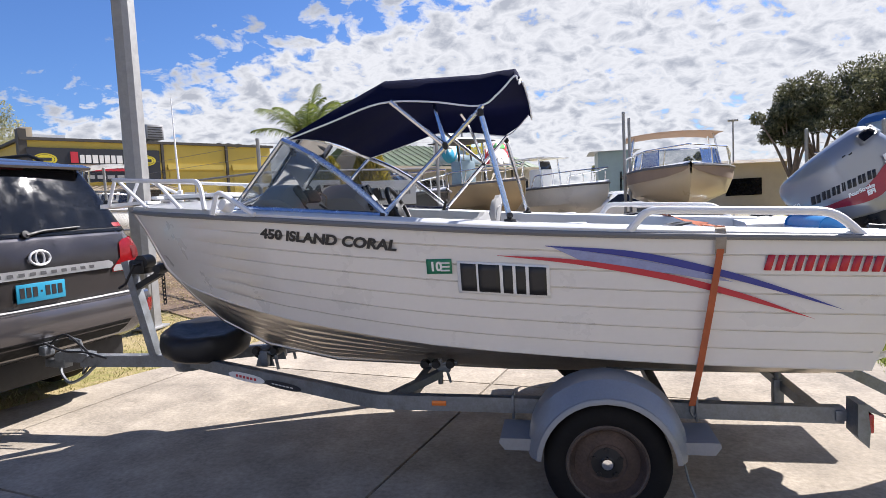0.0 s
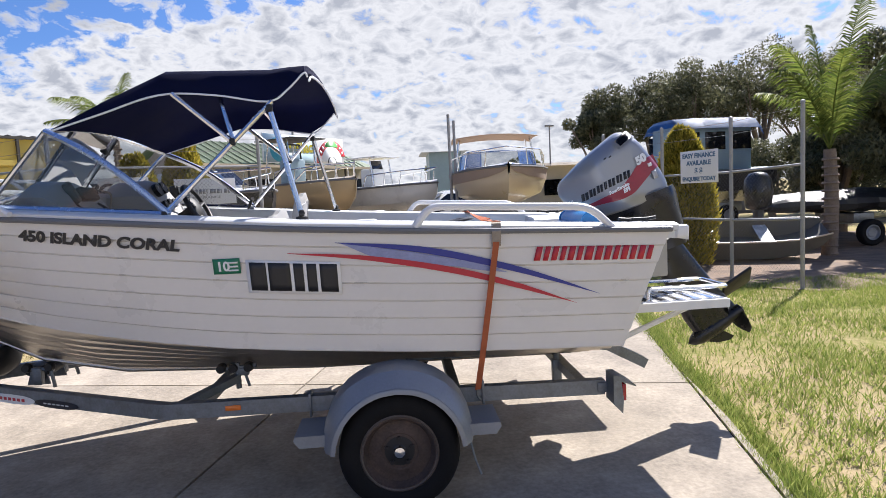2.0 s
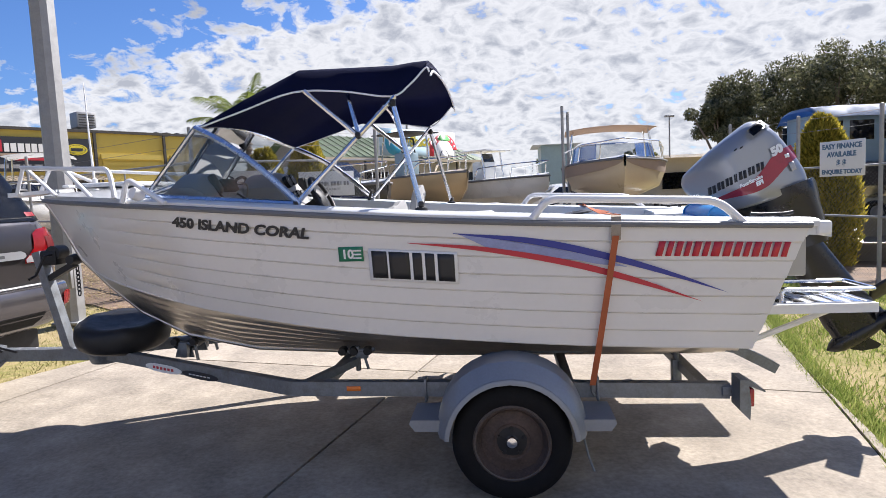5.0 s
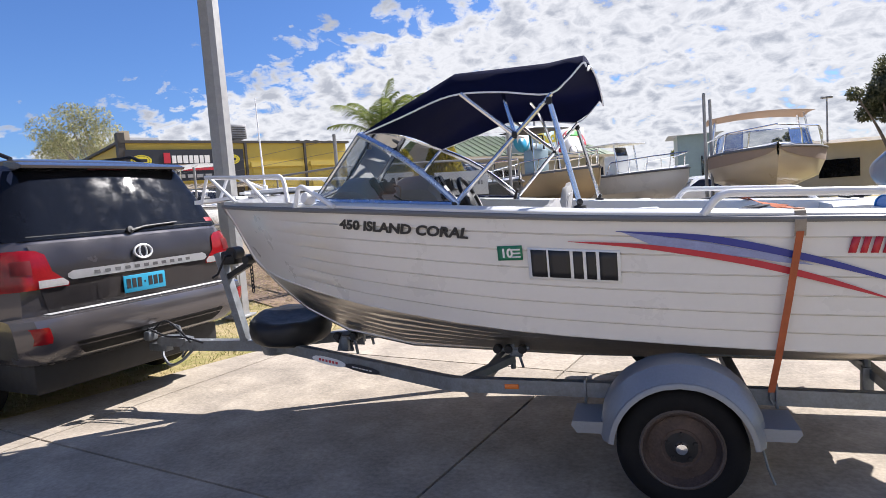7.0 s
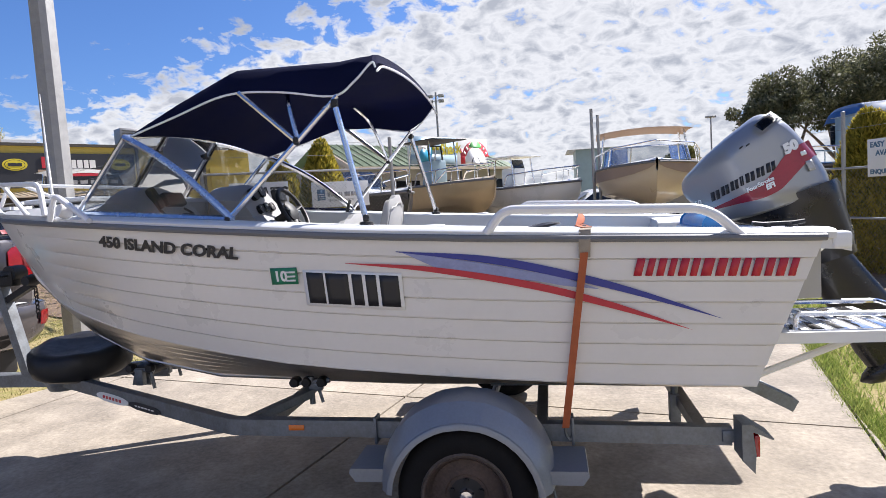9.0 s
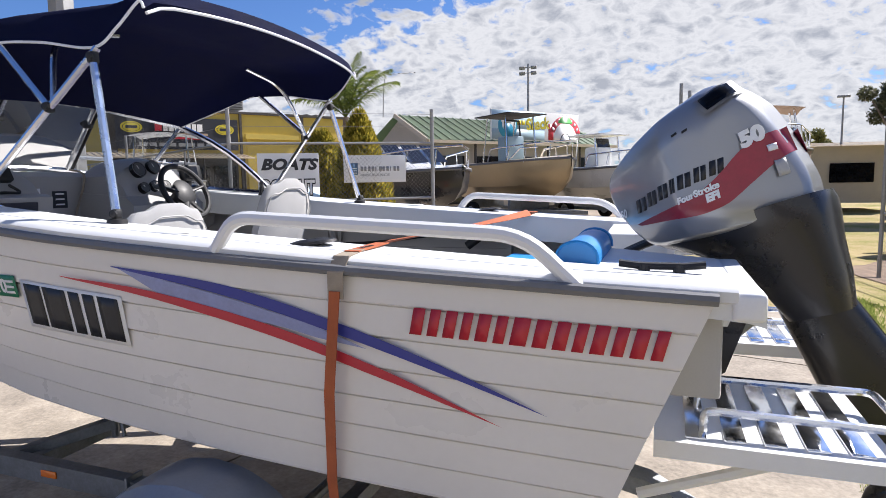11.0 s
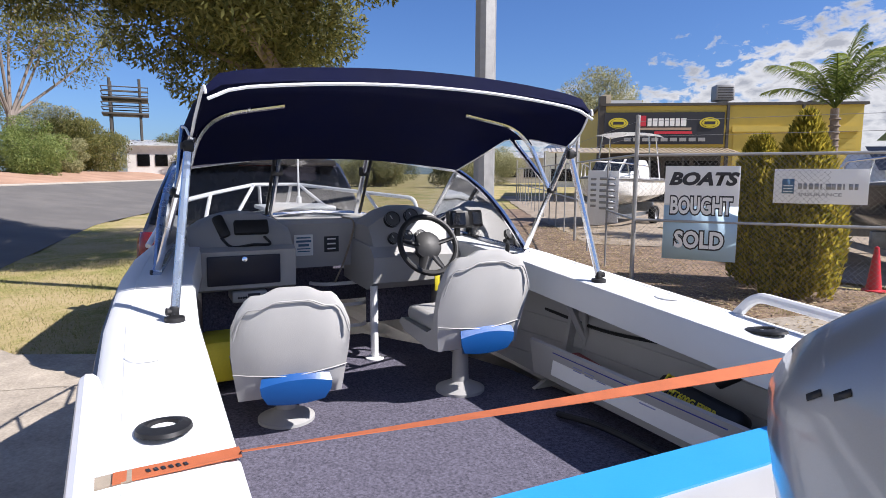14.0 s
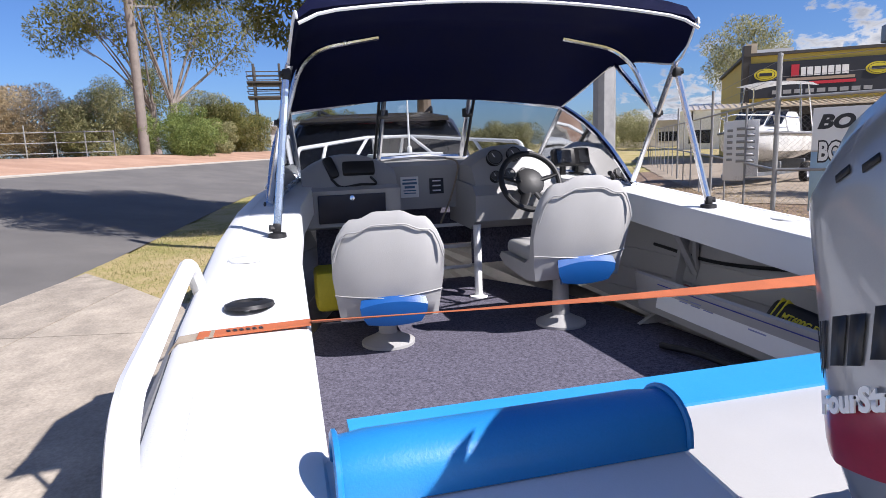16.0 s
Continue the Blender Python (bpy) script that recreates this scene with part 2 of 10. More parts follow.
def ground_z(x, y):
    """The verge and the yard lie a little above the driveway; the street climbs away to its far side."""
    s = min(1.0, max(0.0, (y - 2.0) / 3.6))
    r = lin(x, ROAD_NEAR) - y
    rise = 0.12 * min(9.0, max(0.0, r)) + min(0.7, max(0.0, r - 9.0) * 0.12)
    t = min(1.0, max(0.0, (x - 2.0) / 3.2))
    return (0.24 - 0.42 * t * t * (3 - 2 * t)) * s * s * (3 - 2 * s) * (1.0 if r < 0 else 0.0) + rise


ROAD_NEAR = [(-160, 45.0), (-60, 10.5), (-40, 3.2), (-30, -0.4), (-23, -2.4), (-18.3, -2.85), (-8.1, -3.80), (-6.3, -4.15), (6, -5.35), (60, -10.8)]

# ---- materials ----
M_white = matl("hull_white_paint", (0.735, 0.705, 0.662), 0.32, var=0.03, scale=3, fine=40, bump=0.001, coat=0.3, dirt=(0.55, 0.52, 0.46), dirt_amt=0.12)
M_deck = matl("deck_white_paint", (0.68, 0.69, 0.695), 0.45, var=0.03, scale=5, fine=300, bump=0.0012, dirt=(0.6, 0.58, 0.54), dirt_amt=0.15)
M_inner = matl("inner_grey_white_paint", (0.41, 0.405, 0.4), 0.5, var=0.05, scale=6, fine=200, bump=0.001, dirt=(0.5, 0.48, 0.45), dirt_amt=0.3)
M_bare = matl("bare_aluminium", (0.66, 0.61, 0.54), 0.36, 1.0, var=0.10, scale=9, fine=60, bump=0.001, dirt=(0.34, 0.31, 0.27), dirt_amt=0.3)
M_alu = matl("anodised_aluminium_tube", (0.78, 0.79, 0.81), 0.22, 1.0, var=0.05, scale=9, fine=200, bump=0.0005)
# tube colour with the sky's blue reflection put into it
M_blueal = matl("sky_tinted_tube", (0.44, 0.53, 0.68), 0.25, 0.8, var=0.08, scale=9, fine=150, bump=0.0004)
M_railwh = matl("white_powder_coat", (0.78, 0.78, 0.78), 0.4, var=0.03, scale=12, fine=200, bump=0.0006)
M_canvas = matl("navy_canvas", (0.010, 0.013, 0.055), 0.85, var=0.25, scale=4, fine=700, bump=0.0015, spec=0.2)
M_piping = matl("white_piping", (0.75, 0.76, 0.78), 0.6, var=0.05, scale=20)
M_black = matl("black_plastic", (0.01, 0.01, 0.0115), 0.55, var=0.2, scale=20, bump=0.0006)
M_rubber = matl("tyre_rubber", (0.009, 0.009, 0.01), 0.8, var=0.3, scale=12, fine=120, bump=0.002, dirt=(0.03, 0.027, 0.025), dirt_amt=0.25, spec=0.2)
M_rust = matl("rusty_steel_rim", (0.045, 0.031, 0.026), 0.75, 0.1, var=0.5, scale=9, fine=90, bump=0.002, tint=(0.082, 0.056, 0.045), dirt=(0.05, 0.035, 0.03), dirt_amt=0.8)
M_flange = matl("worn_rim_flange", (0.1, 0.082, 0.073), 0.65, 0.3, var=0.4, scale=14, fine=90, bump=0.001, dirt=(0.09, 0.06, 0.05), dirt_amt=0.7)
M_dial = matl("black_dial_glass", (0.008, 0.008, 0.009), 0.22, var=0.1, bump=0, spec=0.25)
M_galv = matl("galvanised_steel", (0.22, 0.238, 0.26), 0.5, 0.7, var=0.25, scale=16, fine=80, bump=0.001, dirt=(0.13, 0.12, 0.11), dirt_amt=0.5)
M_guard = matl("grey_mudguard_steel", (0.25, 0.268, 0.3), 0.42, 0.35, var=0.10, scale=9, fine=90, bump=0.001, dirt=(0.25, 0.24, 0.23), dirt_amt=0.3)
M_chrome = matl("chrome", (0.85, 0.86, 0.88), 0.16, 1.0, var=0.03, bump=0)
M_silver = matl("silver_motor_paint", (0.3, 0.308, 0.32), 0.36, 0.45, var=0.04, scale=3, fine=600, bump=0.0004, coat=0.7)
# punt paint made darker to hold the shade behind the fence
M_punt = matl("olive_grey_shaded_punt", (0.13, 0.12, 0.10), 0.7, var=0.2, scale=5, bump=0.001)
M_tarp = matl("black_plastic_sheet", (0.02, 0.02, 0.022), 0.5, var=0.2, scale=5, fine=40, bump=0.01)
M_motor = matl("black_motor_paint", (0.012, 0.012, 0.014), 0.3, 0.0, var=0.2, scale=6, bump=0.0006, coat=0.15)
M_redg = matl("red_graphic", (0.28, 0.01, 0.026), 0.35, var=0.2, scale=9, coat=0.4, bump=0)
M_red = matl("red_vinyl", (0.50, 0.028, 0.045), 0.4, var=0.08, scale=14, bump=0)
M_blue = matl("blue_vinyl_graphic", (0.035, 0.045, 0.27), 0.4, var=0.08, scale=14, bump=0)
M_lilac = matl("pale_blue_graphic", (0.27, 0.30, 0.50), 0.4, var=0.15, scale=20, bump=0)
M_letter = matl("black_lettering", (0.02, 0.02, 0.022), 0.45, var=0.15, scale=20, bump=0)
M_plate = matl("white_sticker", (0.8, 0.8, 0.79), 0.4, var=0.02, scale=20, bump=0)
M_green = matl("green_sticker", (0.02, 0.19, 0.10), 0.4, var=0.08, scale=20, bump=0)
M_strap = matl("orange_webbing", (0.40, 0.115, 0.05), 0.8, var=0.2, scale=14, fine=500, bump=0.0012, dirt=(0.3, 0.1, 0.05), dirt_amt=0.5, spec=0.2)
M_strapg = matl("grey_webbing", (0.33, 0.28, 0.22), 0.85, var=0.2, scale=30, fine=500, bump=0.0012, spec=0.2)
M_carpet = matl("slate_marine_carpet", (0.03, 0.029, 0.044), 0.95, var=0.6, scale=95, fine=400, bump=0.001, spec=0.1, tint=(0.125, 0.118, 0.155))
M_vinyl = matl("white_seat_vinyl", (0.42, 0.416, 0.407), 0.42, var=0.04, scale=8, fine=260, bump=0.0016, dirt=(0.42, 0.40, 0.37), dirt_amt=0.25)
M_bluev = matl("bright_blue_vinyl", (0.018, 0.2, 0.5), 0.38, var=0.08, scale=6, fine=260, bump=0.0016)
# darker copy of the bright blue vinyl, with shade put into the colour
M_bluep = matl("shaded_blue_vinyl", (0.008, 0.075, 0.27), 0.4, var=0.1, scale=6, fine=260, bump=0.0014)
M_skyv = matl("sky_blue_vinyl", (0.03, 0.28, 0.66), 0.4, var=0.06, scale=6, fine=260, bump=0.0014)
M_dash = matl("grey_white_dash", (0.36, 0.356, 0.352), 0.5, var=0.04, scale=6, fine=260, bump=0.001)
M_navyp = matl("navy_panel", (0.012, 0.014, 0.03), 0.4, var=0.15, scale=10)
M_pane = glass_mat("windscreen_acrylic", (0.62, 0.64, 0.65), 0.03, 0.05)
M_yellow = matl("yellow_plastic", (0.62, 0.52, 0.03), 0.5, var=0.1)
M_orange = matl("orange_reflector", (0.75, 0.18, 0.02), 0.2, var=0.1, coat=0.5)
M_dred = matl("dark_red", (0.20, 0.012, 0.015), 0.5, var=0.1)
# car
M_car = matl("charcoal_metallic_paint", (0.095, 0.087, 0.091), 0.22, 0.5, var=0.05, scale=3, fine=900, bump=0.0002, coat=0.6, dirt=(0.05, 0.045, 0.04), dirt_amt=0.15)
M_cglass = matl("dark_tinted_glass", (0.012, 0.013, 0.017), 0.05, 0.0, var=0.1, bump=0, spec=0.5)
M_tail = matl("red_lamp_lens", (0.38, 0.008, 0.012), 0.08, var=0.2, scale=25, coat=1.0, bump=0.001)
M_clear = matl("clear_lamp_lens", (0.60, 0.58, 0.58), 0.12, var=0.1, scale=30, coat=1.0, bump=0.001)
M_bump = matl("grey_bumper_trim", (0.16, 0.16, 0.165), 0.5, var=0.1)
M_satin = matl("satin_chrome", (0.62, 0.62, 0.63), 0.38, 0.55, var=0.06, scale=20, bump=0)
M_cyan = matl("blue_plate", (0.02, 0.26, 0.42), 0.4, var=0.04, bump=0)
# ground
M_conc = matl("broom_finished_concrete", (0.345, 0.3, 0.243), 0.9, var=0.42, scale=3.0, fine=34, bump=0.012, spec=0.2, objvar=0.12, dirt=(0.23, 0.20, 0.165), dirt_amt=0.5)
M_joint = matl("dark_joint", (0.014, 0.013, 0.012), 0.95, var=0.3, scale=20)
M_asph = matl("asphalt", (0.125, 0.118, 0.111), 0.9, var=0.22, scale=0.8, fine=110, bump=0.006, spec=0.25, dirt=(0.19, 0.176, 0.16), dirt_amt=0.5)
M_kerb = matl("kerb_concrete", (0.34, 0.31, 0.27), 0.9, var=0.15, scale=4, bump=0.004)
M_sand = matl("red_sand", (0.33, 0.18, 0.115), 0.95, var=0.25, scale=0.5, fine=20, bump=0.01, tint=(0.40, 0.26, 0.18), dirt=(0.2, 0.13, 0.08), dirt_amt=0.4)
M_gravel = matl("pale_gravel", (0.225, 0.175, 0.125), 0.95, var=0.25, scale=2, fine=60, bump=0.012, tint=(0.3, 0.25, 0.19))
M_mulch = matl("dry_leaf_litter", (0.13, 0.085, 0.056), 0.95, var=0.45, scale=3, fine=45, bump=0.02, tint=(0.21, 0.145, 0.097))


def ground_mat():
    m = bpy.data.materials.new("dry_grass_ground")
    m.use_nodes = True
    nt = m.node_tree
    L = nt.links.new
    b = nt.nodes["Principled BSDF"]
    tc = nt.nodes.new("ShaderNodeTexCoord")
    n1 = nd(nt, "ShaderNodeTexNoise", Scale=0.55, Detail=6.0, Roughness=0.65)
    n2 = nd(nt, "ShaderNodeTexNoise", Scale=14.0, Detail=6.0, Roughness=0.7)
    for n in (n1, n2):
        L(tc.outputs["Object"], n.inputs["Vector"])
    s = mathn(nt, "ADD", mathn(nt, "MULTIPLY", n1.outputs[0], 0.62), mathn(nt, "MULTIPLY", n2.outputs[0], 0.38))
    c = ramp(nt, s, [(0.30, (0.11, 0.13, 0.03)), (0.42, (0.23, 0.22, 0.07)), (0.52, (0.36, 0.29, 0.145)), (0.70, (0.44, 0.34, 0.215))])
    L(c, b.inputs["Base Color"])
    b.inputs["Roughness"].default_value = 0.95
    b.inputs["Specular IOR Level"].default_value = 0.1
    bp = nt.nodes.new("ShaderNodeBump")
    bp.inputs["Strength"].default_value = 0.8
    bp.inputs["Distance"].default_value = 0.03
    L(n2.outputs[0], bp.inputs["Height"]), L(bp.outputs[0], b.inputs["Normal"])
    return m


M_ground = ground_mat()
M_straw = leaf_mat("dry_straw_blades", (0.20, 0.20, 0.06), (0.44, 0.38, 0.18), 0.35)
M_grass = leaf_mat("grass_blades", (0.13, 0.20, 0.03), (0.40, 0.42, 0.13), 0.45)
# trees and yard
M_bark = matl("grey_bark", (0.20, 0.155, 0.12), 0.9, var=0.35, scale=5, fine=40, bump=0.02)
M_gumbark = matl("pale_gum_bark", (0.19, 0.16, 0.14), 0.8, var=0.3, scale=2.5, fine=30, bump=0.01)
M_leafA = leaf_mat("olive_leaves", (0.07, 0.085, 0.025), (0.27, 0.25, 0.08), 0.5)
M_leafB = leaf_mat("dark_gum_leaves", (0.18, 0.19, 0.085), (0.46, 0.43, 0.23), 0.5)
M_leafG = leaf_mat("shaded_dark_leaves", (0.05, 0.06, 0.03), (0.19, 0.185, 0.10), 0.4)
M_leafC = leaf_mat("golden_conifer_leaves", (0.13, 0.13, 0.018), (0.52, 0.41, 0.06), 0.55)
M_leafD = leaf_mat("palm_leaflets", (0.06, 0.10, 0.018), (0.24, 0.28, 0.06), 0.5)
M_leafE = leaf_mat("shrub_leaves", (0.11, 0.16, 0.045), (0.30, 0.35, 0.11), 0.5)
M_leafF = leaf_mat("dry_brown_leaves", (0.30, 0.235, 0.14), (0.52, 0.42, 0.27), 0.5)
M_post = matl("galvanised_post", (0.33, 0.33, 0.33), 0.55, 0.5, var=0.2, scale=9, bump=0.001)
M_wire = matl("fence_wire", (0.25, 0.25, 0.25), 0.5, 0.6, var=0.1, bump=0)
M_signw = matl("white_sign_board", (0.76, 0.76, 0.75), 0.5, var=0.03, scale=4, dirt=(0.55, 0.52, 0.48), dirt_amt=0.15, bump=0)
M_signb = matl("pale_blue_sign_board", (0.42, 0.58, 0.70), 0.5, var=0.04, scale=4, bump=0)
M_ink = matl("sign_ink", (0.02, 0.022, 0.03), 0.5, var=0.1, bump=0)
M_inkb = matl("slate_blue_ink", (0.08, 0.16, 0.26), 0.5, var=0.1, bump=0)
M_ywall = matl("yellow_painted_wall", (0.55, 0.42, 0.09), 0.7, var=0.08, scale=1.5, bump=0.003, dirt=(0.4, 0.3, 0.1), dirt_amt=0.3)
# wall colour with shade put in; also serves dark trim and steel
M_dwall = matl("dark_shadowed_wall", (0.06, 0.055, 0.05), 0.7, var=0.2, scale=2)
M_greyblue = matl("grey_blue_sign_paint", (0.26, 0.36, 0.42), 0.5, var=0.1, scale=4, bump=0)
M_leafgreen = matl("leaf_green_sign_paint", (0.10, 0.42, 0.10), 0.5, var=0.06, scale=4, bump=0)
M_groof = matl("green_metal_roof", (0.19, 0.25, 0.155), 0.55, var=0.12, scale=2, bump=0.002, dirt=(0.2, 0.25, 0.15), dirt_amt=0.4)
M_wall = matl("cement_wall", (0.45, 0.41, 0.35), 0.8, var=0.1, scale=2, bump=0.003)
M_gelw = matl("white_gelcoat", (0.72, 0.72, 0.70), 0.3, var=0.05, scale=2, coat=0.4, bump=0)
M_gelc = matl("cream_gelcoat", (0.55, 0.46, 0.33), 0.35, var=0.06, scale=2, coat=0.4, bump=0)
M_gelt = matl("tan_aluminium_hull", (0.40, 0.31, 0.19), 0.35, 0.5, var=0.1, scale=2, bump=0)
M_gelk = matl("black_hull_paint", (0.03, 0.03, 0.035), 0.3, var=0.1, scale=2, coat=0.4, bump=0)
M_tanc = matl("tan_canvas", (0.36, 0.27, 0.20), 0.85, var=0.1, scale=3)
M_bluet = matl("blue_tarpaulin", (0.06, 0.16, 0.36), 0.6, var=0.15, scale=3)

# ---- ground ----
def clip_poly(poly, inside, cut):
    out = []
    for a, b in zip(poly, poly[1:] + poly[:1]):
        ia, ib = inside(a), inside(b)
        if ia:
            out.append(a)
        if ia != ib:
            out.append(cut(a, b))
    return out


def clip_half(poly, n, d):
    """Keep the side where n.p <= d."""
    f = lambda p: n[0] * p[0] + n[1] * p[1] - d

    def cut(a, b):
        s = f(a) / (f(a) - f(b))
        return (a[0] + (b[0] - a[0]) * s, a[1] + (b[1] - a[1]) * s)
    return clip_poly(poly, lambda p: f(p) <= 0, cut)


def ground():
    xs = sorted(set(list(np.linspace(-14, 14, 57)) + [-600, -300, -220, -150, -120, -105, -94, -88, -82, -76, -70, -65, -60, -55, -50, -46, -42, -38, -34, -30, -26, -23, -20, -17, 19, 25, 35, 50, 80, 150, 300, 600]))
    ys = sorted(set(list(np.linspace(-8, 14, 45)) + [-600, -300, -150, -80, -50, -44, -38, -34, -31, -28, -25, -23, -21, -19, -17, -15, -13, -11, -9.5, 16, 18, 20, 23, 26, 30, 34, 38, 43, 48, 54, 60, 80, 150, 300, 600]))
    bm = BM()
    vv = []
    for x in xs:
        row = []
        for y in ys:
            wob = 0.012 * noise.noise(V((x * 0.7, y * 0.7, 0))) if abs(x) < 15 and abs(y) < 15 else 0
            row.append(bm.verts.new((x, y, ground_z(x, y) - (0.03 if lin(x, ROAD_NEAR) - y < 0.4 else 0.16) + wob)))
        vv.append(row)
    for a, b in zip(vv, vv[1:]):
        for k in range(len(ys) - 1):
            bm.faces.new((a[k], b[k], b[k + 1], a[k + 1]))
    ob = new("ground", finish(bm, "ground", M_ground, 180))
    tagged(ob, "dry patchy grass ground of the verge and yard", "ground", kind="structure")


ground()
ROAD_FAR = [(x, y - 9.0) for x, y in ROAD_NEAR]


def strip(name, near, far, z, mat, label, cat):
    bm = BM()
    xs = np.linspace(60, -159, 150)
    nx = sorted(near)
    fx = sorted(far)
    rs = []
    for x in xs:
        a, b = lin(x, nx), lin(x, fx)
        rs.append([V((x, a + (b - a) * k / 6, z + ground_z(x, a + (b - a) * k / 6))) for k in range(7)])
    rings(bm, rs, closed=False)
    ob = new(name, finish(bm, name, mat, 180))
    return tagged(ob, label, cat, kind="structure")


strip("road", ROAD_NEAR, ROAD_FAR, -0.012, M_asph, "worn grey asphalt street with a tree's shadow", "road")
strip("verge", [(x, y - 0.15) for x, y in ROAD_FAR], [(x, y - 15) for x, y in ROAD_FAR], 0.02, M_sand, "bare red sand verge across the street", "sand verge")


def kerb(name, line, w, h):
    bm = BM()
    pts = sorted(line)
    rs = []
    for x in np.linspace(-150, 55, 120):
        y = lin(x, pts)
        g = ground_z(x, y)
        rs.append([V((x, y - w / 2, g - 0.05)), V((x, y - w / 2, g + h)), V((x, y + w / 4, g + h)), V((x, y + w / 2, g + h * 0.4)), V((x, y + w / 2, g - 0.05))])
    rings(bm, rs)
    tagged(new(name, finish(bm, name, M_kerb)), "low pale concrete kerb along the street", "kerb", kind="structure")


kerb("kerb_far", ROAD_FAR, 0.22, 0.07)

A_, B_ = V((0.977, -0.214, 0)), V((0.214, 0.977, 0))
DRIVE = [(3.2, -5.05), (2.0, -3.6), (1.52, -2.4), (1.76, -1.38), (2.0, -0.34), (2.19, 0.8), (2.5, 2.13), (3.4, 6.0), (4.3, 10.0), (-1.2, 11.0), (-2.5, 6.6), (-3.3, 3.0), (-4.2, 1.1),
         (-4.9, -0.6), (-5.6, -2.15), (-7.0, -3.0), (-8.1, -3.75), (-6.3, -4.13)]


def driveway():
    d = thing("driveway", (0, 0, 0), "pale broom-finished concrete driveway slabs with dark joints", "driveway", kind="structure")
    bed = BM()
    aj = [-9.7, -6.79, -3.87, -0.95, 1.97, 4.9, 7.8]
    bj = [-6.8, -4.26, -1.735, 0.79, 3.3, 5.8, 8.3, 10.9]
    g = 0.009
    for a0, a1 in zip(aj, aj[1:]):
        if a0 == 1.97:
            a0 += 0.0
        for b0, b1 in zip(bj, bj[1:]):
            p = DRIVE
            for n, lim in (((A_.x, A_.y), a1 - g), ((-A_.x, -A_.y), -(a0 + g)), ((B_.x, B_.y), b1 - g), ((-B_.x, -B_.y), -(b0 + g))):
                p = clip_half(p, n, lim) if len(p) > 2 else p
            if len(p) < 3:
                continue
            bm = BM()
            f = bm.faces.new([bm.verts.new((x, y, 0)) for x, y in p])
            q = DRIVE
            for n, lim in (((A_.x, A_.y), a1), ((-A_.x, -A_.y), -a0), ((B_.x, B_.y), b1), ((-B_.x, -B_.y), -b0)):
                q = clip_half(q, n, lim)
            for c0, c1 in zip(np.linspace(b0, b1, 5), np.linspace(b0, b1, 5)[1:]):
                s = clip_half(clip_half(q, (B_.x, B_.y), float(c1)), (-B_.x, -B_.y), -float(c0))
                if len(s) > 2:
                    bed.faces.new([bed.verts.new((x, y, ground_z(x, y) - 0.012)) for x, y in s])
            if b0 > 0.5:
                for cut in np.linspace(b0, b1, 5)[1:-1]:
                    bmesh.ops.bisect_plane(bm, geom=bm.verts[:] + bm.edges[:] + bm.faces[:], plane_co=B_ * float(cut), plane_no=B_)
            r = bmesh.ops.extrude_face_region(bm, geom=bm.faces[:])
            for v in r["geom"]:
                if isinstance(v, bmesh.types.BMVert):
                    v.co.z -= 0.07
            for v in bm.verts:
                v.co.z += ground_z(v.co.x, v.co.y) + 0.003
            part("slab", bm, M_conc, d)
    part("joint_bed", bed, M_joint, d)


driveway()


def grass_patch(name, polys, n, hmin, hmax, mat, label, seed=3, keep=None, near=None):
    """Many single blades over an area."""
    rng = np.random.default_rng(seed)
    vs, fs = [], []
    x0, x1, y0, y1 = polys
    while len(fs) < n:
        x, y = rng.uniform(x0, x1), rng.uniform(y0, y1)
        if keep and not keep(x, y):
            continue
        den = noise.noise(V((x * 1.3, y * 1.3, 2.0))) + 0.5 * noise.noise(V((x * 4, y * 4, 5.0)))
        if den < rng.uniform(-0.9, 0.5):
            continue
        h = rng.uniform(hmin, hmax) * (0.8 + 0.5 * max(0, den))
        if near and near(x, y):
            h *= 1.5
        a, t = rng.uniform(0, 6.283), rng.uniform(0, 6.283)
        w = rng.uniform(0.003, 0.007)
        ln = rng.uniform(0.2, 0.9) * h
        z = ground_z(x, y) - 0.03
        k = len(vs)
        vs += [(x - w * math.cos(a), y - w * math.sin(a), z), (x + w * math.cos(a), y + w * math.sin(a), z), (x + ln * math.cos(t), y + ln * math.sin(t), z + h)]
        fs.append((k, k + 1, k + 2))
    me = bpy.data.meshes.new(name)
    me.from_pydata(vs, [], fs)
    me.materials.append(mat)
    tagged(new(name, me), label, "grass", kind="stuff")


def drive_right(y):
    return lin(y, [(-5.05, 3.2), (-3.6, 2.0), (-2.4, 1.52), (-1.38, 1.76), (-0.34, 2.0), (0.8, 2.19), (2.13, 2.5), (6.0, 3.4)])


def drive_left(y):
    return lin(y, [(-3.75, -8.1), (-3.0, -7.0), (-2.15, -5.6), (-0.6, -4.9), (1.1, -4.2), (3.0, -3.3), (6.6, -2.5)])


grass_patch("grass", (1.6, 9.0, -3.2, 5.6), 90000, 0.03, 0.085, M_grass, "short dry green grass of the lawn strip", 3, lambda x, y: x > drive_right(y) - 0.01 - 0.06 * max(0.0, noise.noise(V((x * 3, y * 3, 7)))), lambda x, y: x < drive_right(y) + 0.10)
grass_patch("edge_grass", (1.4, 3.4, -3.2, 5.6), 13000, 0.03, 0.075, M_grass, "ragged grass fringe along the driveway edge", 7, lambda x, y: -0.05 < x - drive_right(y) < 0.14)
grass_patch("verge_grass", (-13, -2.6, -4.0, 6.5), 38000, 0.02, 0.06, M_straw, "sparse yellow grass on the verge", 4, lambda x, y: x < drive_left(y) - 0.02 and y > lin(x, ROAD_NEAR) + 0.05)


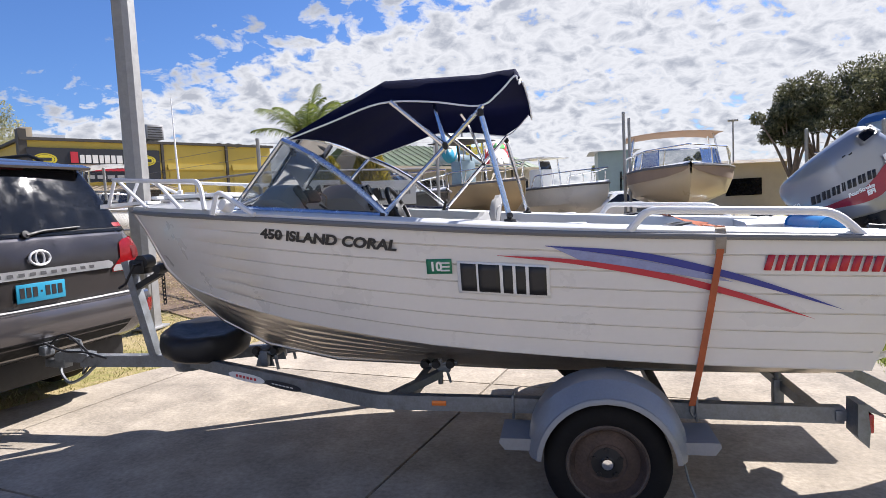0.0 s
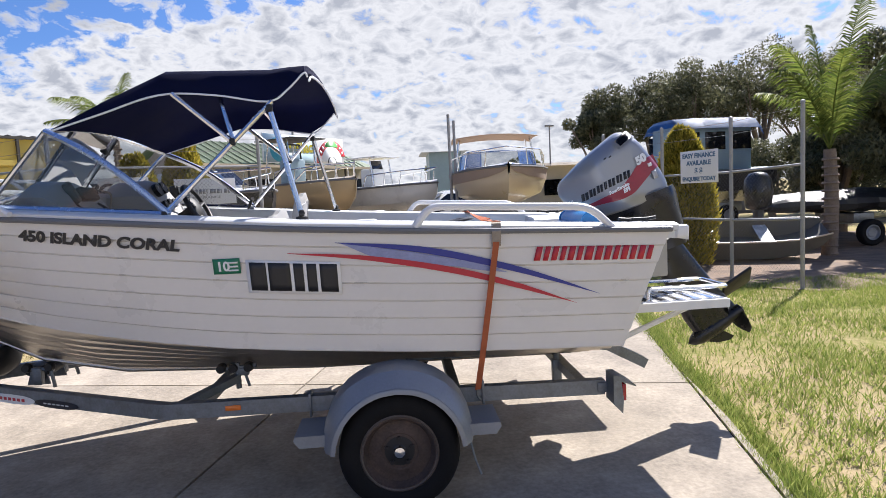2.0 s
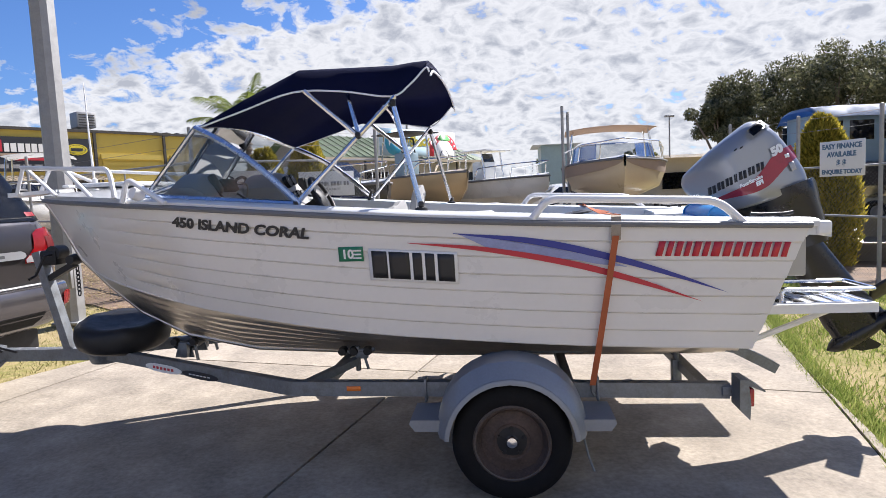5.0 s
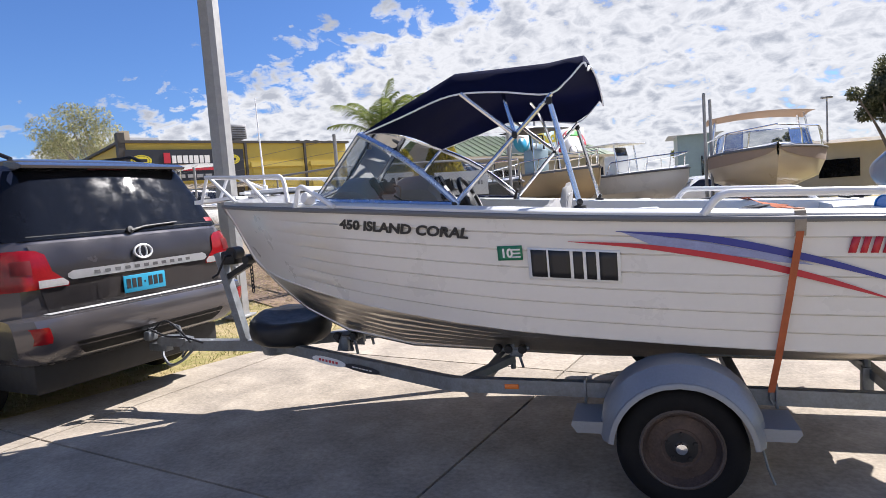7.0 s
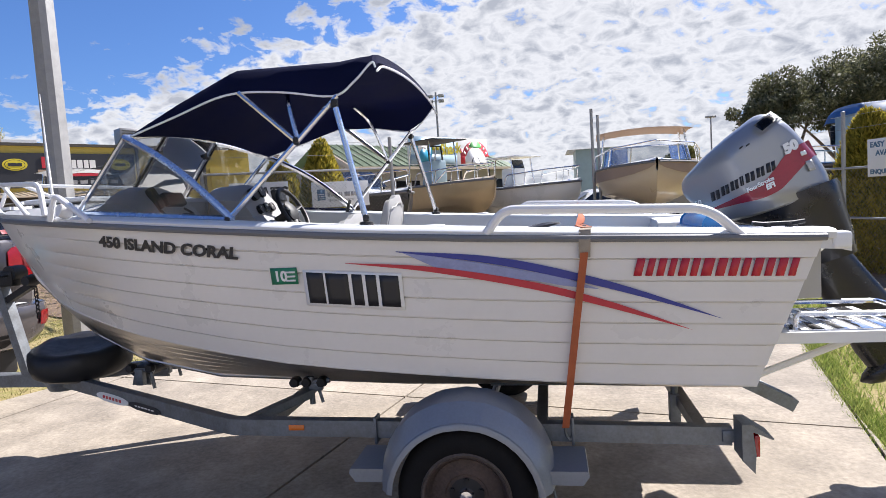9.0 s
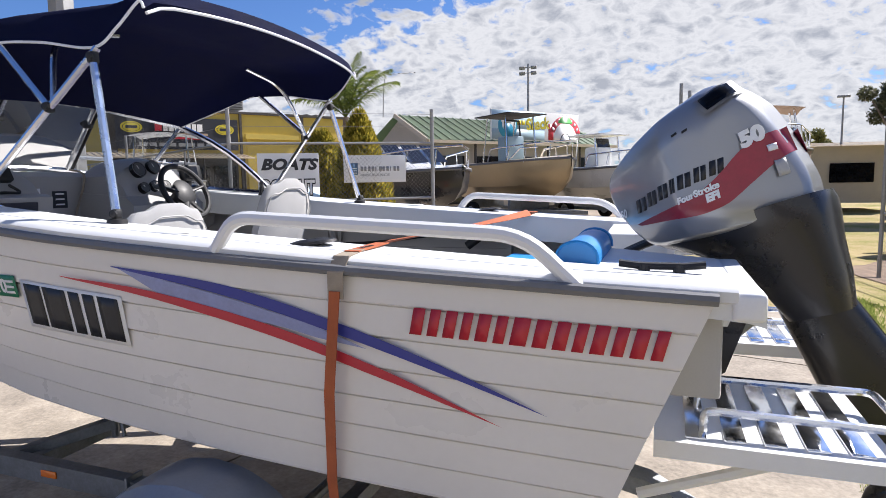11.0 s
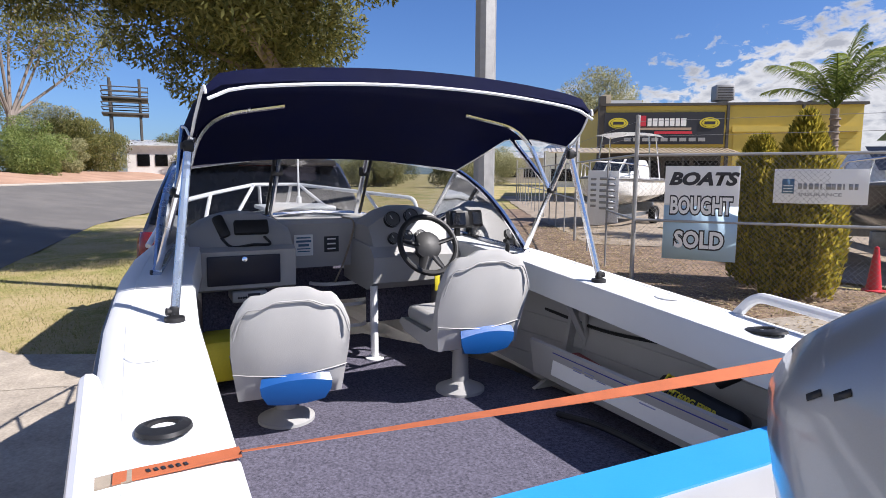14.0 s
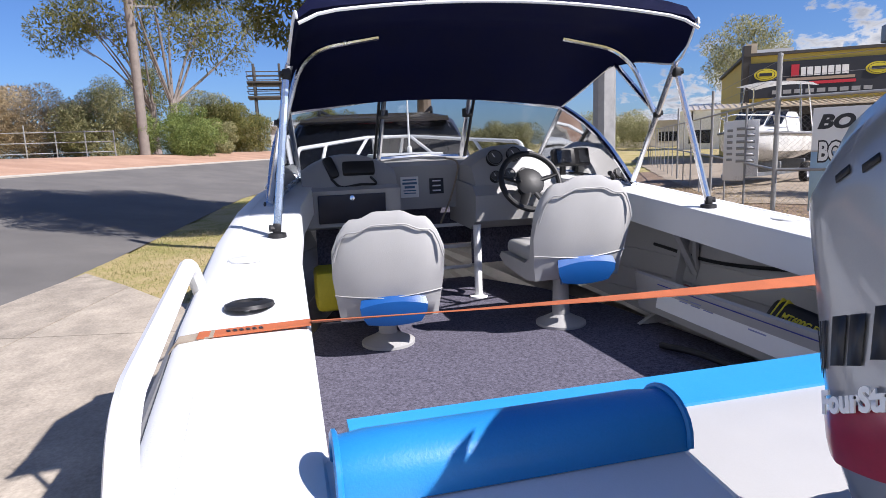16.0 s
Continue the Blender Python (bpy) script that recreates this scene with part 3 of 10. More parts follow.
def cover(name, poly, mat, label, lift=0.004, n=26):
    """A thin uneven sheet of other ground laid over the grass."""
    xs, ys = [p[0] for p in poly], [p[1] for p in poly]
    bm = BM()
    f = bm.faces.new([bm.verts.new((x, y, 0)) for x, y in poly])
    for k in range(1, n):
        for co, no in ((V((min(xs) + (max(xs) - min(xs)) * k / n, 0, 0)), V((1, 0, 0))), (V((0, min(ys) + (max(ys) - min(ys)) * k / n, 0)), V((0, 1, 0)))):
            bmesh.ops.bisect_plane(bm, geom=bm.verts[:] + bm.edges[:] + bm.faces[:], plane_co=co, plane_no=no)
    for v in bm.verts:
        edge = 0.15 if v.is_boundary else 0.0
        x, y = v.co.x + edge * noise.noise(v.co * 1.7), v.co.y + edge * noise.noise(v.co * 1.7 + V((9, 0, 0)))
        v.co = V((x, y, ground_z(x, y) - 0.012 + lift + 0.012 * noise.noise(V((x * 2, y * 2, 3)))))
    tagged(new(name, finish(bm, name, mat, 180)), label, "ground", kind="structure")


cover("mulch_bed", [(-22, 13.6), (-13.5, 8.0), (-8.6, 5.0), (-4.4, 3.4), (-2.6, 5.2), (-2.0, 6.9), (-2.7, 8.1), (-5.0, 7.9), (-7.5, 10.2), (-12.5, 12.2), (-21, 17)], M_mulch, "dark leaf mulch along the fence", 0.0)
cover("bark_bed", [(3.9, 9.2), (4.6, 6.6), (5.8, 4.0), (9.5, 4.6), (14, 8.0), (13, 13), (6, 13)], M_mulch, "brown bark chips under the palm", 0.0)
cover("yard_gravel", [(-7.0, 10.6), (-4.6, 8.2), (-1.6, 9.0), (-1.0, 11.3), (4.2, 10.3), (4.5, 13.3), (6, 20), (-9, 25), (-12, 13)], M_gravel, "pale gravel of the boat yard", 0.01)
cover("yard_dirt", [(-36, 22), (-18, 12.4), (-9.4, 8.2), (-7.2, 10.6), (-12.2, 13), (-9.2, 25), (-31, 35)], M_gravel, "bare gravel ground of the neighbouring yard", 0.012, 34)

# ---- the boat ----
HB = [(-3.09, 0.02), (-3.0, 0.13), (-2.85, 0.27), (-2.6, 0.46), (-2.2, 0.70), (-1.8, 0.855), (-1.4, 0.95), (-1.0, 1.0), (-0.4, 1.03), (0.5, 1.024), (1.13, 0.99), (1.5, 0.98)]
SH = [(-3.09, 1.525), (-2.2, 1.475), (-1.6, 1.435), (-0.94, 1.38), (-0.41, 1.335), (0.09, 1.302), (0.56, 1.272), (1.08, 1.242), (1.5, 1.225)]
CB = [(-3.09, 0.004), (-2.80, 0.006), (-2.6, 0.17), (-2.4, 0.32), (-2.1, 0.50), (-1.75, 0.66), (-1.2, 0.83), (-0.7, 0.91), (0.0, 0.94), (1.13, 0.935), (1.5, 0.935)]
CZ = [(-3.09, 1.505), (-3.01, 1.385), (-2.87, 1.118), (-2.78, 1.035), (-2.6, 1.00), (-2.4, 0.975), (-2.1, 0.935), (-1.75, 0.885), (-1.2, 0.82), (-0.7, 0.765), (0.0, 0.715), (0.5, 0.685), (1.13, 0.665), (1.5, 0.66)]
KZ = [(-3.09, 1.50), (-3.01, 1.38), (-2.87, 1.11), (-2.68, 0.92), (-2.46, 0.735), (-2.14, 0.575), (-1.66, 0.475), (-0.52, 0.42), (1.13, 0.40), (1.5, 0.40)]
STATIONS = [-3.09, -3.06, -3.01, -2.94, -2.87, -2.78, -2.68, -2.57, -2.46, -2.3, -2.14, -1.9, -1.66, -1.4, -1.1, -0.8, -0.5, -0.2, 0.1, 0.4, 0.7, 0.95, 1.13]


def rake(x, z):
    return 0.40 * max(0.0, min(1.0, (x - 0.2) / 0.93)) * (z - 0.66)


def hull_y(x, z):
    """Half breadth of the topside at a height."""
    b, s, c, cz = lin(x, HB), lin(x, SH), lin(x, CB), lin(x, CZ)
    f = max(0.0, min(1.0, (z - cz) / max(1e-3, s - cz)))
    return c + (b - c) * (f + 0.18 * f * (1 - f))


boat = thing("boat", (-0.6, 0, 0.40), "white aluminium runabout boat strapped on its galvanised trailer", "boat")


def hull():
    side, bot = BM(), BM()
    for sg in (-1, 1):
        rs, rb = [], []
        for x in STATIONS:
            cz, s, kz, c = lin(x, CZ), lin(x, SH), lin(x, KZ), lin(x, CB)
            row = []
            n = 7
            for k in range(n):
                for e in (0.0, 0.90, 0.94):
                    z = cz + (s - cz) * (k + e) / n
                    lip = 0.007 if e == 0 else (-0.001 if e < 0.92 else -0.011)
                    lip *= min(1, max(0, (x + 2.3) / 0.5))
                    row.append(V((x + rake(x, z), sg * (hull_y(x, z) + lip), z)))
            row.append(V((x + rake(x, s), sg * hull_y(x, s), s)))
            rs.append(row)
            row = []
            for k in range(8):
                f = k / 7
                y = c * f
                z = kz + (cz - kz) * (f ** 1.12)
                row.append(V((x + rake(x, z), sg * y, z)))
                if 0 < k < 7:
                    row[-1].z -= 0.009
                    row.append(V((x + rake(x, z), sg * (y + 0.03 * c), z + 0.016)))
            rb.append(row)
        rings(side, rs, closed=False)
        # inner skin of the plating
        rings(side, [[V((p.x, sg * max(0.002, abs(p.y) - 0.013), p.z)) for p in r[::3]] for r in rs], closed=False)
        rings(bot, rb, closed=False)
    part("hull_side", side, M_white, boat, "white painted pressed-strake topsides", sharp=50)
    part("hull_bottom", bot, M_bare, boat, "bare aluminium bottom with pressed ribs", sharp=20)
    bm = BM()
    ring = []
    for k in range(9):
        f = -1 + k / 4
        y = 0.935 * f
        z = 0.40 + 0.265 * abs(f) ** 1.1
        ring.append(V((1.13 + rake(1.13, z), y, z)))
    top = [V((1.13 + rake(1.13, 1.23), 0.985, 1.225)), V((1.13 + rake(1.13, 1.1), 0.42, 1.22)), V((1.13 + rake(1.13, 1.0), 0.34, 1.02)),
           V((1.13 + rake(1.13, 1.0), -0.20, 1.02)), V((1.13 + rake(1.13, 1.1), -0.26, 1.22)), V((1.13 + rake(1.13, 1.23), -0.985, 1.225))]
    poly = ring + top
    rings(bm, [[p + V((0.0, 0, 0)) for p in poly], [p + V((-0.03, 0, 0)) for p in poly]])
    part("transom", bm, M_white, boat)
    # keel bar and stem
    bm = BM()
    tube(bm, [(x + rake(x, lin(x, KZ)), 0, lin(x, KZ) - 0.004) for x in STATIONS], 0.016, 8)
    part("keel_bar", bm, M_bare, boat)
    for sg in (-1, 1):
        bm = BM()
        tube(bm, [(x + rake(x, lin(x, SH)), sg * (hull_y(x, lin(x, SH)) + 0.008), lin(x, SH) - 0.008) for x in STATIONS], 0.014, 8)
        part("rubbing_strip", bm, M_bump, boat, "dark grey rubbing strip")
        bm = BM()
        tube(bm, [(x + rake(x, lin(x, CZ)), sg * (lin(x, CB) + 0.001), lin(x, CZ)) for x in STATIONS[4:]], 0.007, 6)
        part("chine_bead", bm, M_white, boat)


hull()


def deck_z(x):
    return lin(x, SH) + 0.028


INNER = [(-3.1, 0.0), (-2.02, 0.60), (-1.6, 0.66), (-1.0, 0.74), (-0.4, 0.77), (1.5, 0.77)]


def decks():
    for sg in (-1, 1):
        bm = BM()
        rs = []
        for x in [-2.02, -1.8, -1.6, -1.4, -1.2, -1.0, -0.7, -0.4, 0.0, 0.4, 0.8, 1.1, 1.40]:
            o, i, z = lin(x, HB), lin(x, INNER), lin(x, SH)
            prof = [(o + 0.004, z - 0.004), (o + 0.006, z + 0.018), (o - 0.006, z + 0.028), (o - 0.05, z + 0.034),
                    (i + 0.03, z + 0.030), (i + 0.008, z + 0.026), (i, z + 0.014), (i, z - 0.10), (i + 0.012, z - 0.10)]
            rs.append([V((x, sg * y, h)) for y, h in prof])
        rings(bm, rs)
        part("side_deck", bm, M_deck, boat, "white side deck with rolled edges")
        bm = BM()
        tube(bm, [(x, sg * (lin(x, HB) - 0.055), lin(x, SH) + 0.0335) for x in np.linspace(-1.9, 1.3, 14)], 0.002, 6)
        part("deck_seam", bm, M_deck, boat)
        # rear quarter end cap
        bm = BM()
        box(bm, (1.422, sg * 0.945, 1.216), (0.066, 0.085, 0.062), 0.012, seg=3)
        part("quarter_cap", bm, M_railwh, boat, "white cast corner cap")
    bm = BM()
    xs = [-3.07, -3.0, -2.9, -2.75, -2.6, -2.4, -2.2, -2.02]
    rs = []
    for x in xs:
        b = lin(x, HB) + 0.004
        rs.append([V((x, b * f, lin(x, SH) - 0.004 + (0.032 + 0.07 * min(1, b / 0.7) * (1 - f * f) if abs(f) < 1 else 0))) for f in (-1, -0.985, -0.8, -0.5, 0, 0.5, 0.8, 0.985, 1)])
    rings(bm, rs, closed=False)
    bmesh.ops.solidify(bm, geom=list(bm.faces), thickness=0.006)
    part("foredeck", bm, M_deck, boat)
    bm = BM()
    box(bm, (-2.5, 0, 1.595), (0.42, 0.46, 0.03), 0.012)
    part("deck_hatch", bm, M_deck, boat, "white raised deck hatch")


decks()


def cockpit():
    bm = BM()
    rings(bm, [[V((x, y, 0.815)) for y in np.linspace(-w, w, 5)] for x, w in ((-2.0, 0.30), (-1.5, 0.60), (-1.0, 0.76), (-0.4, 0.85), (1.1, 0.88))], closed=False)
    part("cockpit_floor", bm, M_carpet, boat, "slate-coloured marine carpet on the cockpit floor")
    for sg in (-1, 1):
        # inner skin of the side, leaning inwards to the floor
        bm = BM()
        rs = []
        for x in np.linspace(-1.88, 1.10, 15):
            rs.append([V((x + rake(x, z), sg * (hull_y(x, z) - 0.035), z)) for z in (max(0.76, lin(x, CZ) + 0.03), max(0.9, lin(x, CZ) + 0.04), max(0.905, lin(x, CZ) + 0.045), 1.0, 1.005, 1.1, 1.105, lin(x, SH) - 0.02)])
            for k in (2, 4, 6):
                rs[-1][k].y -= sg * 0.006
        rings(bm, rs, closed=False)
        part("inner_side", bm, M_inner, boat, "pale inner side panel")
        if sg < 0:
            continue
        # fore-and-aft stringer and side pocket
        bm = BM()
        rs = [[V((x, sg * y, z)) for y, z in ((0.715, 0.895), (0.69, 1.06), (0.705, 1.065), (0.715, 1.03), (0.73, 0.915), (0.92, 0.915), (0.92, 0.895))] for x in (-0.70, 0.2, 0.50)]
        rings(bm, rs)
        part("side_pocket", bm, M_vinyl, boat, "long white side storage pocket")
        for x in (-0.68, 0.46):
            bm = BM()
            prism(bm, [(sg * 0.70, 0.82), (sg * 0.93, 0.82), (sg * 0.97, 1.30), (sg * 0.93, 1.30), (sg * 0.86, 0.9)], x - 0.012, x + 0.012, ("y", "z", "x"))
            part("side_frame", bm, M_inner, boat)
        bm = BM()
        tube(bm, [(-0.62, sg * 0.80, 1.31), (-0.60, sg * 0.93, 1.05)], 0.018, 6)
        tube(bm, [(-0.60, sg * 0.92, 1.31), (-0.60, sg * 0.94, 0.9)], 0.016, 6)
        part("knee_brace", bm, M_inner, boat)
    bm = BM()
    tube(bm, curve([(-0.9, 0.92, 1.14), (-0.5, 0.94, 1.12), (-0.1, 0.93, 1.16), (0.15, 0.95, 1.20)]), 0.008, 6)
    part("cable", bm, M_black, boat)
    # pocket labels
    tilt = Euler((radians(-8.6), 0, 0)).to_matrix()

    def label_on_pocket(name, x0, x1, z0, z1, mat, lab="", lift=0.0):
        bm = BM()
        z = (z0 + z1) / 2
        y = 0.715 - 0.1515 * (z - 0.895) - 0.0025 - lift
        box(bm, ((x0 + x1) / 2, y, z), (x1 - x0, 0.002, z1 - z0), 0, tilt)
        return part(name, bm, mat, boat, lab)
    label_on_pocket("pocket_label", -0.53, 0.40, 0.935, 1.045, M_plate, "long white label along the side pocket")
    for z in (0.941, 1.037):
        label_on_pocket("label_border", -0.52, 0.39, z, z + 0.004, M_blue, lift=0.001)
    label_on_pocket("pocket_sticker", -0.50, -0.41, 0.955, 1.005, M_navyp, lift=0.001)
    label_on_pocket("pocket_sticker", -0.14, -0.02, 0.947, 0.985, M_navyp, lift=0.001)
    for i in range(4):
        label_on_pocket("print_bar", 0.005, 0.085, 0.951 + 0.013 * i, 0.956 + 0.013 * i, M_lilac, lift=0.001)
    for i in range(5):
        for j in range(2 + i % 2):
            label_on_pocket("print_bar", -0.38 + 0.075 * j, -0.32 + 0.075 * j - 0.008 * (i % 2), 0.956 + 0.014 * i, 0.960 + 0.014 * i, M_lilac, lift=0.001)
    # rear bench with pale blue edge
    bm = BM()
    prism(bm, [(0.58, 1.0), (1.26, 0.99), (1.26, 1.035), (1.02, 1.085), (0.68, 1.106), (0.58, 1.09)], -0.70, 0.72)
    bevel_all(bm, 0.02, 3)
    part("bench_cushion", bm, M_vinyl, boat, "white vinyl rear bench cushion")
    bm = BM()
    prism(bm, [(0.535, -0.715), (0.688, -0.715), (0.688, 0.46), (0.680, 0.53), (0.655, 0.61), (0.61, 0.665), (0.535, 0.69)], 1.0, 1.112, ("x", "y", "z"))
    bevel_all(bm, 0.012, 3)
    part("bench_front_roll", bm, M_skyv, boat, "sky-blue vinyl front edge of the rear bench")
    bm = BM()
    box(bm, (0.78, 0, 0.91), (0.46, 1.40, 0.19), 0.01)
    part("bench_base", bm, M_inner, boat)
    # motor well and quarter platform
    bm = BM()
    rs = [[V((x, y, z)) for y, z in ((-0.975, 1.245), (-0.955, 1.256), (-0.75, 1.262), (yi - 0.02, 1.264), (yi, 1.25), (yi, 1.21), (-0.975, 1.21))] for x, yi in ((0.975, -0.32), (1.0, -0.32), (1.42, -0.33), (1.455, -0.34))]
    for r in rs:
        for p in r:
            p.z -= 0.083 * (p.x - 1.084)
    for p in rs[0] + rs[-1]:
        p.z -= 0.006
    rings(bm, rs)
    part("quarter_platform", bm, M_deck, boat, "white flat aft deck on the port quarter")
    bm = BM()
    box(bm, (1.432, -0.63, 1.231), (0.050, 0.54, 0.016), 0.006)
    part("transom_capping", bm, M_deck, boat, "white folded capping along the transom edge")
    bm = BM()
    box(bm, (1.18, -0.66, 1.09), (0.40, 0.50, 0.20), 0.01)
    part("platform_box", bm, M_inner, boat)
    bm = BM()
    rs = [[V((x, y, z)) for y, z in ((0.46, 1.235), (0.49, 1.250), (0.75, 1.258), (0.96, 1.248), (0.975, 1.21), (0.46, 1.15))] for x in (1.02, 1.06, 1.40, 1.44)]
    rings(bm, rs)
    part("quarter_platform", bm, M_deck, boat, "white aft deck on the starboard quarter")
    bm = BM()
    box(bm, (1.22, 0.1, 1.0), (0.30, 0.66, 0.02), 0.004)
    part("motor_well_floor", bm, M_inner, boat)
    # dark panels at the step down to the cuddy, in place of its shade
    for y0, y1 in ((-0.66, -0.22), (0.24, 0.66)):
        bm = BM()
        box(bm, (-1.74, (y0 + y1) / 2, 1.09), (0.02, y1 - y0, 0.28), 0.004)
        part("cuddy_shade_panel", bm, M_carpet, boat, "dark carpet panel standing in for the shaded cuddy opening")
    bm = BM()
    box(bm, (-2.12, 0.01, 1.27), (0.02, 0.80, 0.50), 0.004)
    part("forward_shade_panel", bm, M_carpet, boat, "dark carpet panel standing in for the shade deep in the cuddy")


cockpit()


def windscreen():
    """Three front panes and two raked side panes in an aluminium frame."""
    base = {0: (-1.97, 0.255, 1.582), 1: (-1.93, 0.72, 1.50), 2: (-1.02, 0.875, 1.425)}
    topp = {0: (-1.71, 0.245, 1.918), 1: (-1.60, 0.76, 1.845)}
    for sg in (-1, 1):
        f = lambda p: V((p[0], sg * p[1], p[2]))
        for a, b, c, d in ((base[0], base[1], topp[1], topp[0]),):
            bm = BM()
            rings(bm, [[f(a), f(b)], [f(d), f(c)]], closed=False)
            bmesh.ops.solidify(bm, geom=list(bm.faces), thickness=0.004)
            pn = part("front_pane", bm, M_pane, boat, "smoked acrylic windscreen pane")
            pn.visible_shadow = False
        bm = BM()
        a = [f(base[1]).lerp(f(base[2]), k / 6) for k in range(7)]
        b = [f(topp[1]).lerp(f(base[2]), k / 6) + V((0, sg * 0.015 * math.sin(math.pi * k / 6), 0.045 * math.sin(math.pi * k / 6))) for k in range(7)]
        rings(bm, [a, b], closed=False)
        bmesh.ops.remove_doubles(bm, verts=bm.verts, dist=0.001)
        pn = part("side_pane", bm, M_pane, boat, "smoked acrylic side pane")
        pn.visible_shadow = False
        bm = BM()
        tube(bm, b, 0.017, 8)
        # port rails carry the reflected sky in their colour, starboard stays silver
        part("side_rail", bm, M_blueal if sg < 0 else M_alu, boat, "aluminium side frame with the sky's blue reflection in its colour" if sg < 0 else "silver aluminium side frame")
        bm = BM()
        tube(bm, a, 0.016, 8)
        part("base_rail", bm, M_blueal if sg < 0 else M_alu, boat)
        bm = BM()
        tube(bm, [f(base[0]), f(topp[0])], 0.014, 8)
        dv = part("pane_divider", bm, M_alu, boat, "silver windscreen divider with black seal")
        bm = BM()
        tube(bm, [f(base[0]) + V((0.004, sg * 0.026, 0)), f(topp[0]) + V((0.004, sg * 0.026, 0))], 0.009, 8)
        part("seal", bm, M_black, dv)
        bm = BM()
        tube(bm, [f(base[1]), f(topp[1])], 0.013, 8)
        part("corner_post", bm, M_alu, boat)
        bm = BM()
        tube(bm, [f(topp[0]), f(topp[1])], 0.013, 8)
        part("pane_edge", bm, M_alu, boat)
        bm = BM()
        tube(bm, [f(base[0]), f(base[1])], 0.013, 8)
        part("pane_edge", bm, M_alu, boat)
        # hinge clips
        bm = BM()
        box(bm, f(topp[0]).lerp(f(base[0]), 0.25), (0.02, 0.06, 0.05), 0.006)
        part("catch", bm, M_black, boat)
        # grab rail and lamp bracket by the corner
        bm = BM()
        tube(bm, fillet([f((-2.02, 0.80, 1.47)), f((-1.98, 0.80, 1.60)), f((-1.72, 0.90, 1.46))], 0.05), 0.014, 8)
        part("corner_grab_rail", bm, M_railwh, boat)
        bm = BM()
        lathe(bm, [(0.0, 0.03), (0.03, 0.03), (0.04, 0.0), (0.045, -0.02), (0.0, -0.03)], f((-1.93, 0.80, 1.515)), (-0.5, sg, 0.2), 16)
        part("navigation_lamp", bm, M_railwh, boat, "small white side lamp")
    bm = BM()
    rings(bm, [[V(base[0]), V((base[0][0] - 0.02, 0, base[0][2] + 0.01)), V((base[0][0], -base[0][1], base[0][2]))],
               [V(topp[0]), V((topp[0][0] - 0.02, 0, topp[0][2] + 0.01)), V((topp[0][0], -topp[0][1], topp[0][2]))]], closed=False)
    pn = part("centre_pane", bm, M_pane, boat, "smoked acrylic hinged centre pane")
    pn.visible_shadow = False
    for k, r in ((base, 0.016), (topp, 0.013)):
        bm = BM()
        tube(bm, [k[0], (k[0][0] - 0.02, 0, k[0][2] + 0.01), (k[0][0], -k[0][1], k[0][2])], r, 8)
        part("centre_rail", bm, M_alu, boat)


windscreen()


